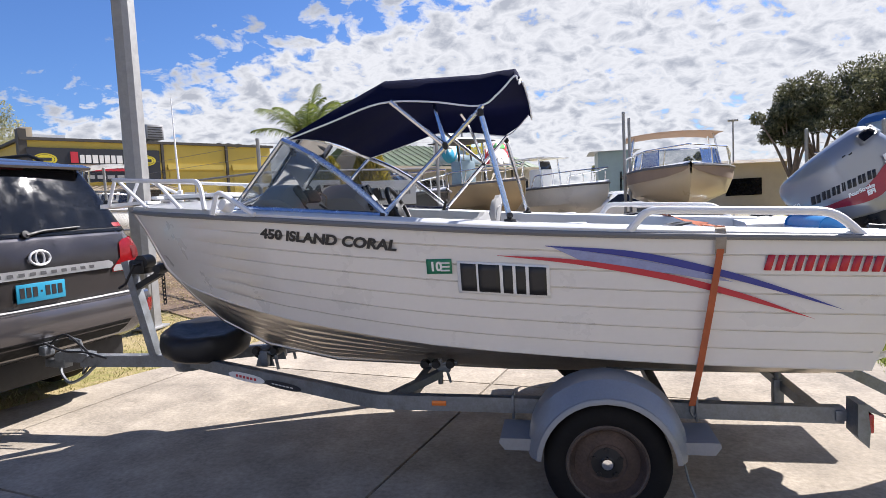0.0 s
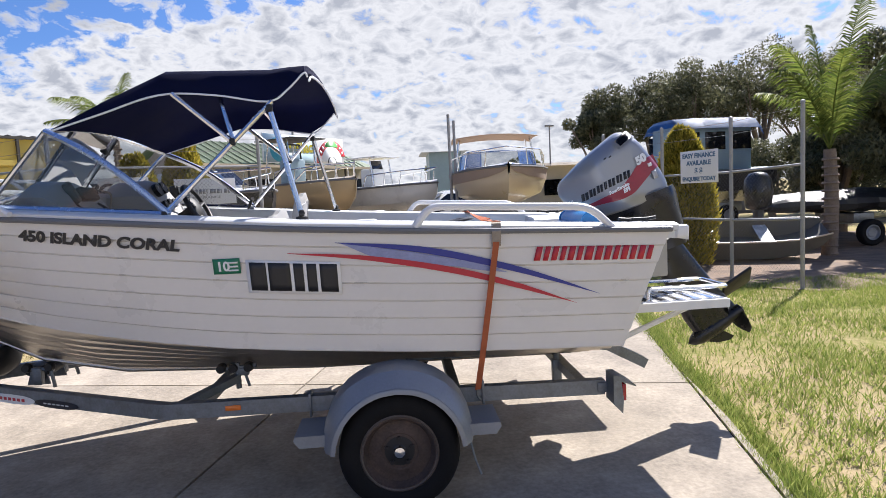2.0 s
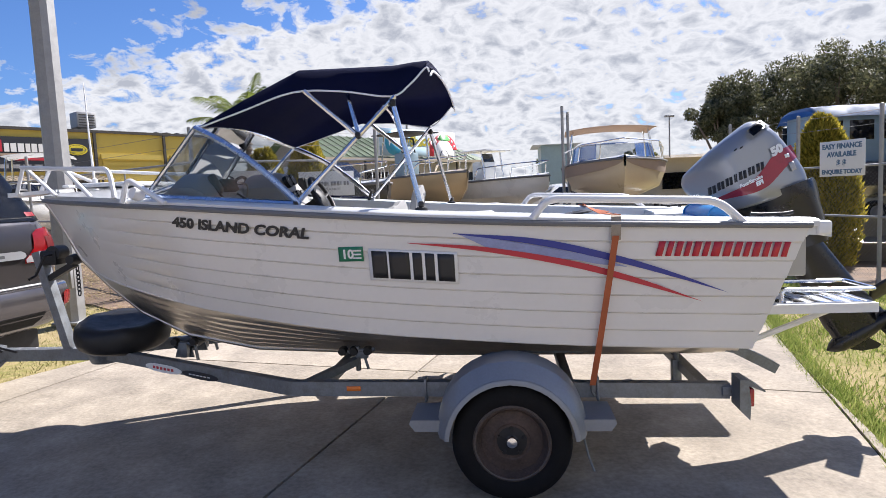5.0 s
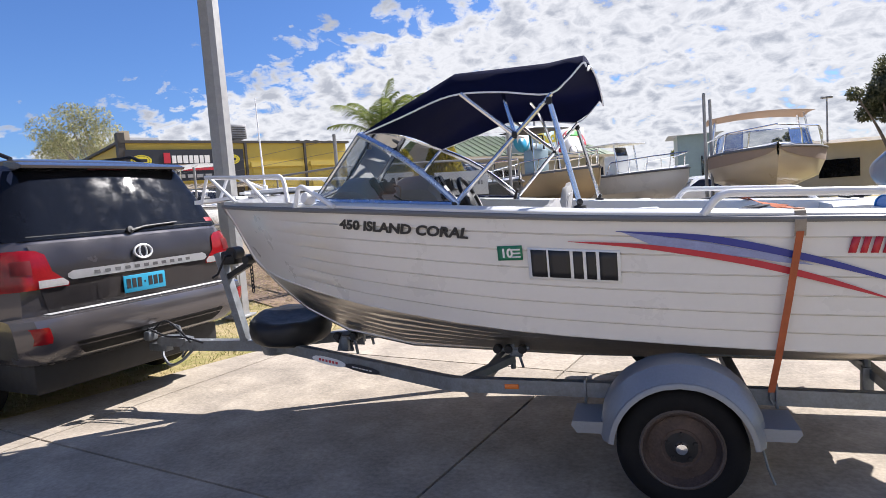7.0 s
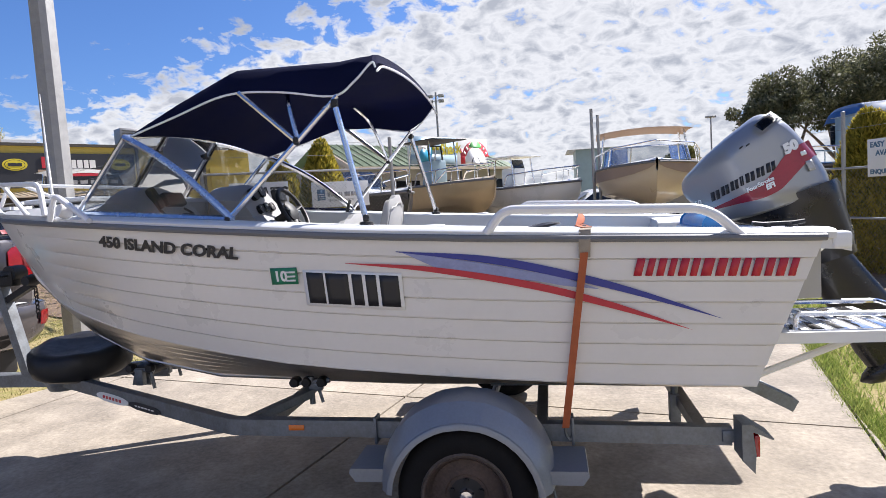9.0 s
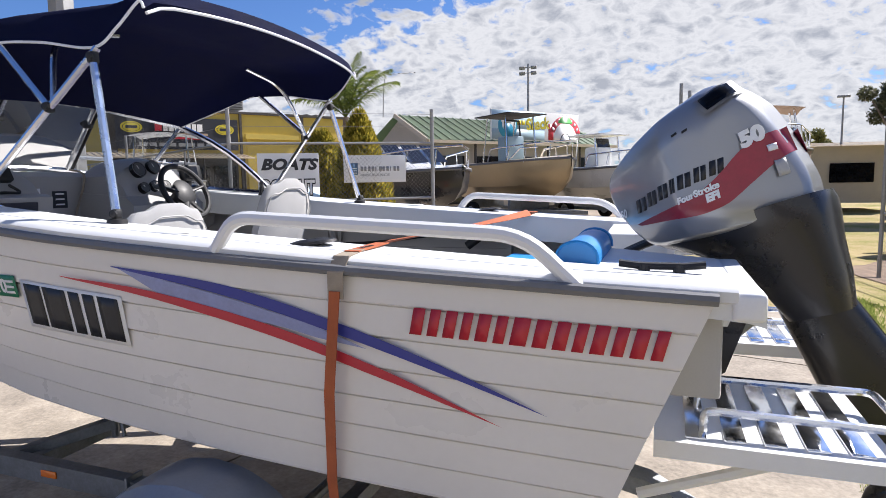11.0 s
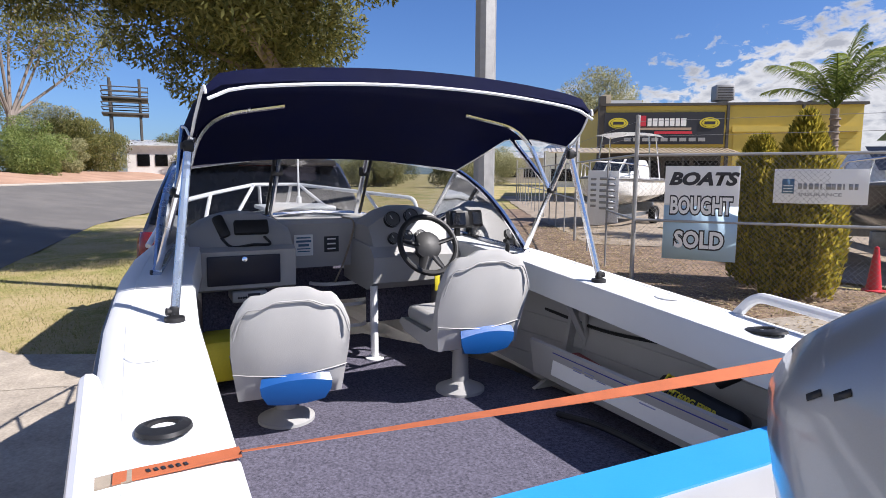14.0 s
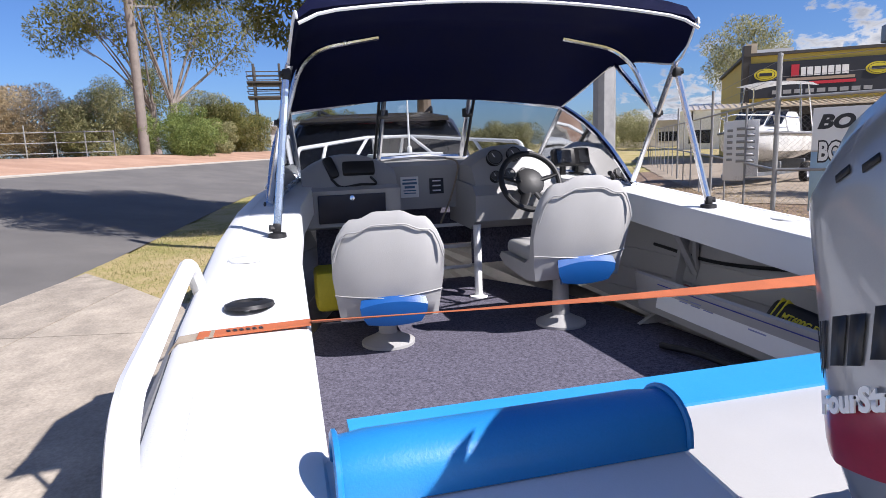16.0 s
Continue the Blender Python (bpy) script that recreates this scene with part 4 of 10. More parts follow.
def dash():
    # port console with glove box
    bm = BM()
    prism(bm, [(-1.95, 1.235), (-1.55, 1.235), (-1.51, 1.25), (-1.487, 1.44), (-1.53, 1.455), (-1.95, 1.46)], -0.76, -0.22)
    bevel_all(bm, 0.015)
    for v in bm.verts:
        v.co.y = max(v.co.y, 0.05 - hull_y(v.co.x, v.co.z)) if v.co.y < 0 else v.co.y
    part("port_console", bm, M_dash, boat, "grey-white passenger console")
    bm = BM()
    rs = []
    for k in range(9):
        y = -0.72 + 0.5 * k / 8
        h = 0.17 * math.sin(math.pi * (0.10 + 0.80 * k / 8)) ** 0.6
        rs.append([V((-1.93, y, 1.45)), V((-1.57, y, 1.45)), V((-1.61, y, 1.455 + h * 0.6)), V((-1.67, y, 1.455 + h * 0.95)), V((-1.78, y, 1.455 + h))])
    rings(bm, rs)
    part("console_pod", bm, M_dash, boat, "rounded instrument pod")
    bm = BM()
    box(bm, (-1.492, -0.475, 1.345), (0.012, 0.35, 0.15), 0.005, Euler((0, radians(7), 0)).to_matrix())
    lid = part("glove_box_lid", bm, M_navyp, boat, "dark navy glove box lid")
    bm = BM()
    lathe(bm, [(0.013, 0), (0.013, 0.006), (0.0, 0.008)], (-1.480, -0.475, 1.400), (1, 0, 0.15), 12)
    part("latch", bm, M_chrome, lid)
    bm = BM()
    box(bm, (-1.60, -0.45, 1.205), (0.18, 0.17, 0.055), 0.008)
    rad = part("radio", bm, M_dash, boat, "white marine radio under the console")
    bm = BM()
    box(bm, (-1.509, -0.43, 1.207), (0.004, 0.06, 0.03))
    part("screen", bm, M_navyp, rad)
    bm = BM()
    for k in range(4):
        lathe(bm, [(0.006, 0), (0.006, 0.004), (0, 0.005)], (-1.51, -0.505 + 0.012 * k, 1.203), (1, 0, 0), 8)
    part("knob", bm, M_black, rad)
    # two-way radio and handset on the pod
    bm = BM()
    box(bm, (-1.605, -0.42, 1.545), (0.05, 0.17, 0.075), 0.01, Euler((0, radians(-25), 0)).to_matrix())
    vhf = part("radio", bm, M_black, boat, "black two-way radio")
    bm = BM()
    box(bm, (-1.605, -0.565, 1.555), (0.04, 0.055, 0.12), 0.015, Euler((radians(20), radians(-20), 0)).to_matrix())
    part("handset", bm, M_black, vhf)
    bm = BM()
    tube(bm, curve([(-1.59, -0.57, 1.50), (-1.56, -0.52, 1.455), (-1.54, -0.42, 1.465), (-1.54, -0.34, 1.465), (-1.58, -0.36, 1.50)]), 0.007, 6)
    part("cord", bm, M_black, vhf)
    # notice panels on the middle bulkhead shelf
    bm = BM()
    prism(bm, [(-2.04, 1.57), (-1.80, 1.565), (-1.78, 1.54), (-1.80, 1.29), (-1.83, 1.29), (-2.0, 1.5)], -0.24, 0.32)
    part("centre_shelf", bm, M_dash, boat)
    bm = BM()
    box(bm, (-1.786, -0.11, 1.42), (0.003, 0.105, 0.12))
    n = part("notice", bm, M_plate, boat, "white safety notice")
    for k, (w, h, dz) in enumerate(((0.08, 0.008, 0.042), (0.085, 0.012, 0.022), (0.06, 0.014, 0.0), (0.075, 0.006, -0.02), (0.07, 0.006, -0.035))):
        bm = BM()
        box(bm, (-1.7835, -0.11, 1.42 + dz), (0.002, w, h))
        part("print_line", bm, M_inkb, n)
    bm = BM()
    box(bm, (-1.786, 0.05, 1.42), (0.003, 0.085, 0.09))
    n = part("switch_chart", bm, M_ink, boat, "black chart label")
    for k in range(3):
        bm = BM()
        box(bm, (-1.7835, 0.05, 1.45 - 0.028 * k), (0.002, 0.05, 0.008))
        part("print_line", bm, M_plate, n)
    bm = BM()
    tube(bm, curve([(-1.76, 0.10, 1.58), (-1.74, 0.17, 1.54), (-1.77, 0.13, 1.35), (-1.76, 0.06, 1.20)]), 0.006, 6)
    part("lead", bm, M_strapg, boat)
    # helm console
    bm = BM()
    prism(bm, [(-1.95, 1.20), (-1.52, 1.19), (-1.42, 1.24), (-1.40, 1.38), (-1.46, 1.43), (-1.95, 1.46)], 0.17, 0.80)
    bevel_all(bm, 0.015)
    part("helm_console", bm, M_dash, boat, "grey-white helm console")
    bm = BM()
    rs = []
    for k in range(11):
        y = 0.19 + 0.50 * k / 10
        h = 0.235 * math.sin(math.pi * (0.14 + 0.74 * k / 10)) ** 0.7
        rs.append([V((-1.93, y, 1.41)), V((-1.45, y, 1.40)), V((-1.49, y, 1.41 + h * 0.5)), V((-1.55, y, 1.41 + h * 0.92)), V((-1.62, y, 1.41 + h)), V((-1.80, y, 1.41 + h * 0.97))])
    rings(bm, rs)
    part("helm_pod", bm, M_dash, boat, "rounded helm instrument pod")
    for y, z, r in ((0.315, 1.575, 0.045), (0.43, 1.59, 0.042), (0.305, 1.475, 0.031), (0.385, 1.485, 0.031), (0.465, 1.485, 0.031)):
        x = float(np.interp(z, [1.40, 1.5275, 1.626], [-1.435, -1.475, -1.535]))
        bm = BM()
        lathe(bm, [(r, -0.02), (r, 0.006), (r * 0.86, 0.010), (r * 0.84, 0.004), (0, 0.004)], (x, y, z), (0.9, 0, 0.42), 24)
        g = part("gauge", bm, M_dial, boat, "round black dial")
        bm = BM()
        lathe(bm, [(r * 1.01, 0.0085), (r * 0.99, 0.0112), (r * 0.95, 0.0112), (r * 0.94, 0.0085)], (x, y, z), (0.9, 0, 0.42), 24)
        part("dial_ring", bm, M_bump, g)
        bm = BM()
        box(bm, (x + 0.007, y - r * 0.15, z + r * 0.2), (0.002, 0.004, r * 0.8), 0, Euler((0.6, 0, 0)).to_matrix())
        part("needle", bm, M_plate, g)
    # depth sounder
    bm = BM()
    box(bm, (-1.53, 0.74, 1.56), (0.05, 0.15, 0.10), 0.012, Euler((0, radians(-12), 0)).to_matrix())
    s = part("sounder", bm, M_black, boat, "black fish finder display")
    bm = BM()
    box(bm, (-1.499, 0.725, 1.566), (0.004, 0.085, 0.07), 0, Euler((0, radians(-12), 0)).to_matrix())
    part("screen", bm, M_cglass, s)
    bm = BM()
    box(bm, (-1.55, 0.74, 1.49), (0.03, 0.03, 0.07), 0.005)
    part("bracket", bm, M_black, s)
    # throttle
    bm = BM()
    box(bm, (-1.05, 0.80, 1.36), (0.11, 0.06, 0.12), 0.02)
    t = part("throttle_box", bm, M_black, boat, "black throttle control")
    bm = BM()
    tube(bm, [(-1.05, 0.77, 1.38), (-1.02, 0.76, 1.47), (-1.0, 0.73, 1.49)], 0.012, 8)
    part("lever", bm, M_black, t)
    # steering wheel, tilted towards the driver
    c, ax = V((-1.30, 0.44, 1.45)), V((0.80, 0.0, 0.42)).normalized()
    q = ax.to_track_quat("Z", "Y")
    bm = BM()
    R = 0.160
    pts = [c + q @ V((R * math.cos(a), R * math.sin(a), 0)) for a in np.linspace(0, 2 * math.pi, 41)]
    tube(bm, pts, 0.0155, 10)
    w = part("steering_wheel", bm, M_black, boat, "black three-spoke steering wheel")
    bm = BM()
    lathe(bm, [(0.0, 0.012), (0.05, 0.008), (0.078, -0.006), (0.07, -0.03), (0.04, -0.045), (0.028, -0.09), (0.028, -0.22)], c, ax, 20)
    part("hub", bm, M_black, w)
    for a in (12, 168, 245, 295):
        bm = BM()
        d = q @ V((math.cos(radians(a)), math.sin(radians(a)), 0))
        tube(bm, [c + d * 0.05 + ax * -0.02, c + d * 0.12 + ax * -0.012, c + d * (R - 0.005)], 0.030, 10, 0.017, 0.45)
        part("spoke", bm, M_black, w)
    bm = BM()
    box(bm, (-1.36, 0.52, 1.235), (0.012, 0.03, 0.10), 0.005)
    part("key_float", bm, M_yellow, boat, "yellow key float")
    bm = BM()
    tube(bm, [(-1.46, 0.19, 0.82), (-1.46, 0.19, 1.22)], 0.022, 10)
    lathe(bm, [(0.05, 0), (0.05, 0.008), (0.03, 0.014)], (-1.46, 0.19, 0.815), (0, 0, 1), 16)
    part("console_post", bm, M_railwh, boat, "white tubular post under the helm console")
    bm = BM()
    for dz in (0, 0.13, 0.26):
        tube(bm, fillet([(-1.9, -0.05, 0.92 + dz), (-1.82, 0.0, 0.92 + dz), (-1.82, 0.25, 0.92 + dz), (-1.9, 0.30, 0.92 + dz)], 0.05), 0.011, 8)
    part("boarding_ladder", bm, M_railwh, boat, "white folded boarding ladder")
    bm = BM()
    box(bm, (-1.34, -0.60, 0.97), (0.24, 0.20, 0.20), 0.03)
    part("fuel_tote", bm, M_yellow, boat, "yellow plastic tub under the console")


dash()


def bow_gear():
    bm = BM()
    L_ = [(-2.10, 0.74, 1.50), (-2.13, 0.72, 1.66), (-2.6, 0.50, 1.69), (-3.12, 0.16, 1.735), (-3.14, 0.12, 1.735)]
    for sg in (-1, 1):
        bm = BM()
        tube(bm, fillet([(x, sg * y, z) for x, y, z in L_] + [(-3.16, 0, 1.735)], 0.06), 0.0135, 8)
        r = part("bow_rail", bm, M_railwh, boat, "white tubular bow rail")
        for x0, y0, x1, y1, z1 in ((-2.75, 0.34, -3.08, 0.17, 1.73), (-2.35, 0.58, -2.55, 0.52, 1.69)):
            bm = BM()
            tube(bm, [(x0, sg * y0, deck_z(x0)), (x1, sg * y1, z1)], 0.012, 8)
            part("stanchion", bm, M_railwh, r)
        bm = BM()
        tube(bm, [(-3.22, sg * 0.10, 1.56), (-3.14, sg * 0.12, 1.735)], 0.012, 8)
        part("stanchion", bm, M_railwh, r)
    bm = BM()
    prism(bm, [(-3.30, 1.545), (-2.95, 1.565), (-2.95, 1.585), (-3.30, 1.575)], -0.085, 0.085)
    part("bowsprit", bm, M_railwh, boat, "white bowsprit plate with anchor roller")
    bm = BM()
    lathe(bm, [(0.02, -0.05), (0.026, 0), (0.02, 0.05)], (-3.28, 0, 1.585), (0, 1, 0), 12)
    part("anchor_roller", bm, M_black, boat)
    bm = BM()
    tube(bm, [(-2.80, 0.10, 1.57), (-2.81, 0.10, 1.95), (-2.815, 0.10, 2.30)], 0.009, 8, 0.003)
    part("radio_aerial", bm, M_plate, boat, "thin white whip aerial")
    bm = BM()
    lathe(bm, [(0.022, 0), (0.018, 0.09), (0.0, 0.1)], (-2.80, 0.10, 1.56), (0, 0, 1), 12)
    part("aerial_base", bm, M_plate, boat)
    bm = BM()
    box(bm, (-2.86, 0, 1.60), (0.05, 0.22, 0.02), 0.006)
    part("mooring_post", bm, M_railwh, boat)


bow_gear()


def deck_gear():
    for sg in (-1, 1):
        y = sg * 0.982
        bm = BM()
        tube(bm, fillet([(0.13, y * 1.04, 1.31), (0.20, y * 1.05, 1.40), (0.96, y * 1.02, 1.36), (1.08, y * 1.01, 1.245)], 0.07), 0.0185, 10)
        r = part("grab_rail", bm, M_railwh, boat, "white tubular side grab rail")
        # rod holder
        x, yy = 0.345, sg * 0.895
        z = deck_z(x) + 0.004
        bm = BM()
        lathe(bm, [(0.075, 0.0), (0.072, 0.008), (0.036, 0.014), (0.030, 0.012), (0.028, -0.07), (0, -0.075)], (x, yy, z), (-0.12, 0, 1), 24)
        for v in bm.verts:
            if (v.co - V((x, yy, z))).length > 0.05:
                v.co.y = yy + (v.co.y - yy) * 0.72
        h = part("rod_holder", bm, M_black, boat, "black recessed rod holder")
        bm = BM()
        lathe(bm, [(0.007, 0), (0.007, 0.004), (0, 0.006)], (x + 0.06, yy, z + 0.006), (0, 0, 1), 8)
        part("screw", bm, M_chrome, h)
        # round inspection cap
        bm = BM()
        lathe(bm, [(0.052, 0), (0.050, 0.004), (0.045, 0.006), (0.0, 0.006)], (-0.10, sg * 0.925, deck_z(-0.10) + 0.004), (0, 0, 1), 24)
        part("inspection_cap", bm, M_deck, boat, "round white inspection cap")
    for sg in (-1, 1):
        bm = BM()
        for y in (-0.055, 0.055):
            lathe(bm, [(0.025, 0), (0.014, 0.012), (0.012, 0.03)], (1.25 + y * 0.7, sg * 0.85, 1.252), (0, 0, 1), 10)
        tube(bm, [(1.155, sg * 0.85, 1.284), (1.20, sg * 0.85, 1.279), (1.30, sg * 0.85, 1.279), (1.345, sg * 0.85, 1.284)], 0.009, 8)
        part("mooring_cleat", bm, M_black, boat, "black mooring cleat")
    bm = BM()
    tube(bm, curve([(0.55, -0.74, 0.83), (0.62, -0.70, 0.90), (0.72, -0.72, 0.98)]), 0.028, 10)
    for k in range(9):
        f = (k + 0.5) / 9
        lathe(bm, [(0.0275, -0.005), (0.033, 0.0), (0.0275, 0.005)], (0.565 + 0.14 * f, -0.735 + 0.03 * math.sin(3 * f), 0.845 + 0.125 * f), (0.72, 0.05, 0.69), 12, False)
    part("corrugated_hose", bm, M_black, boat, "black corrugated hose by the bench")
    # boarding platform behind the transom, both sides
    for sg in (-1, 1):
        bm = BM()
        prism(bm, [(sg * 0.26, 0.785), (sg * 0.78, 0.785), (sg * 0.78, 0.83), (sg * 0.26, 0.83)], 1.24, 1.77, ("y", "z", "x"))
        bevel_all(bm, 0.015)
        pl = part("boarding_platform", bm, M_railwh, boat, "white boarding platform behind the transom")
        for k in range(5):
            bm = BM()
            box(bm, (1.34 + 0.09 * k, sg * 0.52, 0.833), (0.05, 0.46, 0.006), 0.002)
            part("tread", bm, M_chrome, pl, "bright checker-plate tread")
        bm = BM()
        tube(bm, [(1.68, sg * 0.62, 0.79), (1.20, sg * 0.62, 0.60)], 0.016, 8)
        part("strut", bm, M_railwh, pl)
        bm = BM()
        tube(bm, fillet([(1.36, sg * 0.42, 0.835), (1.36, sg * 0.42, 0.89), (1.80, sg * 0.42, 0.885), (1.80, sg * 0.70, 0.885), (1.36, sg * 0.70, 0.89), (1.36, sg * 0.70, 0.835)], 0.03), 0.011, 8)
        part("folded_ladder", bm, M_alu, pl)


deck_gear()


def on_hull(bm, x0, z0, slope=0.0, off=0.005):
    """Wrap a flat drawing (x along the hull, y up) onto the port side."""
    for v in bm.verts:
        x, h, d = v.co.x, v.co.y, v.co.z
        X, Z = x0 + x, z0 + h + slope * x
        v.co = V((X, -(hull_y(X - rake(X, Z), Z) + off + 0.003 + max(0, d)), Z))
    return bm


def blade(top, low, n=28):
    """A long tapering swoosh between two curves of (x, z)."""
    bm = BM()
    a, b = curve([(x, z, 0) for x, z in top], n // 3), curve([(x, z, 0) for x, z in low], n // 3)
    vv = [[bm.verts.new(p), bm.verts.new(q)] for p, q in zip(a, b)]
    for (p, q), (r, s) in zip(vv, vv[1:]):
        bm.faces.new((p, q, s, r))
    return bm


def slanted_blocks(widths, h, gap, shear, extrude=0.001):
    """Plain slanted bars in place of a maker's name."""
    bm = BM()
    x = 0
    for w in widths:
        prism(bm, [(x, 0), (x + w, 0), (x + w + shear * h, h), (x + shear * h, h)], 0, extrude, ("x", "y", "z"))
        x += w + gap
    return bm


def graphics():
    bm = on_hull(text_bm("450 ISLAND CORAL", 0.072, 0.25, bold=0.0030, wide=1.22), -1.72, 1.338, -0.108)
    part("model_lettering", bm, M_letter, boat, "black slanted lettering", sharp=30)
    # registration field becomes bars
    bm = BM()
    prism(bm, [(0, 0), (0.43, 0), (0.43, 0.155), (0, 0.155)], 0, 0.0008, ("x", "y", "z"))
    bmesh.ops.subdivide_edges(bm, edges=bm.edges, cuts=6, use_grid_fill=True)
    rg = part("registration_panel", on_hull(bm, -0.655, 1.043, -0.075, 0.0055), M_plate, boat, "white registration panel with black bars", sharp=180)
    for x, w in ((0.015, 0.075), (0.10, 0.10), (0.215, 0.045), (0.275, 0.045), (0.335, 0.08)):
        bm = BM()
        prism(bm, [(x, 0.012), (x + w, 0.012), (x + w, 0.145), (x, 0.145)], 0, 0.0008, ("x", "y", "z"))
        bmesh.ops.subdivide_edges(bm, edges=bm.edges, cuts=3, use_grid_fill=True)
        part("bar", on_hull(bm, -0.655, 1.043, -0.075, 0.0075), M_letter, rg, sharp=180)
    bm = BM()
    prism(bm, [(0, 0), (0.125, 0), (0.125, 0.072), (0, 0.072)], 0, 0.001, ("x", "y", "z"))
    bmesh.ops.subdivide_edges(bm, edges=bm.edges, cuts=3, use_grid_fill=True)
    st = part("year_sticker", on_hull(bm, -0.805, 1.137, 0, 0.0055), M_green, boat, "green year sticker", sharp=180)
    part("year_number", on_hull(text_bm("10", 0.062, bold=0.002), -0.79, 1.152, 0, 0.0075), M_plate, st, sharp=180)
    for k in range(3):
        bm = BM()
        prism(bm, [(0.07, 0.012 + 0.018 * k), (0.115, 0.012 + 0.018 * k), (0.115, 0.02 + 0.018 * k), (0.07, 0.02 + 0.018 * k)], 0, 0.001, ("x", "y", "z"))
        part("print_line", on_hull(bm, -0.805, 1.137, 0, 0.0075), M_plate, st, sharp=180)
    # swooshes
    bl = blade([(-0.24, 1.258), (0.15, 1.218), (0.50, 1.130), (0.77, 1.035), (1.01, 0.935)], [(-0.24, 1.255), (0.15, 1.188), (0.50, 1.098), (0.77, 1.015), (1.01, 0.935)])
    part("blue_swoosh", on_hull(bl, 0, 0, 0, 0.006), M_blue, boat, "blue swoosh graphic", sharp=180)
    bl = blade([(-0.22, 1.254), (0.10, 1.195), (0.30, 1.150), (0.42, 1.12), (0.56, 1.07)], [(-0.22, 1.253), (0.0, 1.155), (0.30, 1.115), (0.42, 1.09), (0.56, 1.07)])
    part("pale_swoosh", on_hull(bl, 0, 0, 0, 0.0052), M_lilac, boat, "pale lilac-blue swoosh graphic", sharp=180)
    bl = blade([(-0.46, 1.220), (-0.10, 1.188), (0.28, 1.115), (0.58, 1.025), (0.90, 0.895)], [(-0.46, 1.218), (-0.10, 1.166), (0.28, 1.085), (0.58, 0.998), (0.90, 0.895)])
    part("red_swoosh", on_hull(bl, 0, 0, 0, 0.0068), M_red, boat, "red swoosh graphic", sharp=180)
    bm = slanted_blocks(tuple(w * f for w in (0.075, 0.07, 0.075, 0.095, 0.075, 0.078, 0.075) for f in (0.40, 0.34)), 0.068, 0.0135, 0.25)
    part("maker_lettering", on_hull(bm, 0.68, 1.118, -0.045, 0.006), M_red, boat, "red slanted maker lettering as plain bars", sharp=180)


graphics()


def seat_top(f):
    """Height of the back over its base: a raised middle and rounded shoulders."""
    a = abs(f)
    return 0.425 - 0.026 * min(1.0, max(0.0, (a - 0.30) / 0.25)) - 0.12 * max(0.0, (a - 0.70) / 0.30) ** 2.2


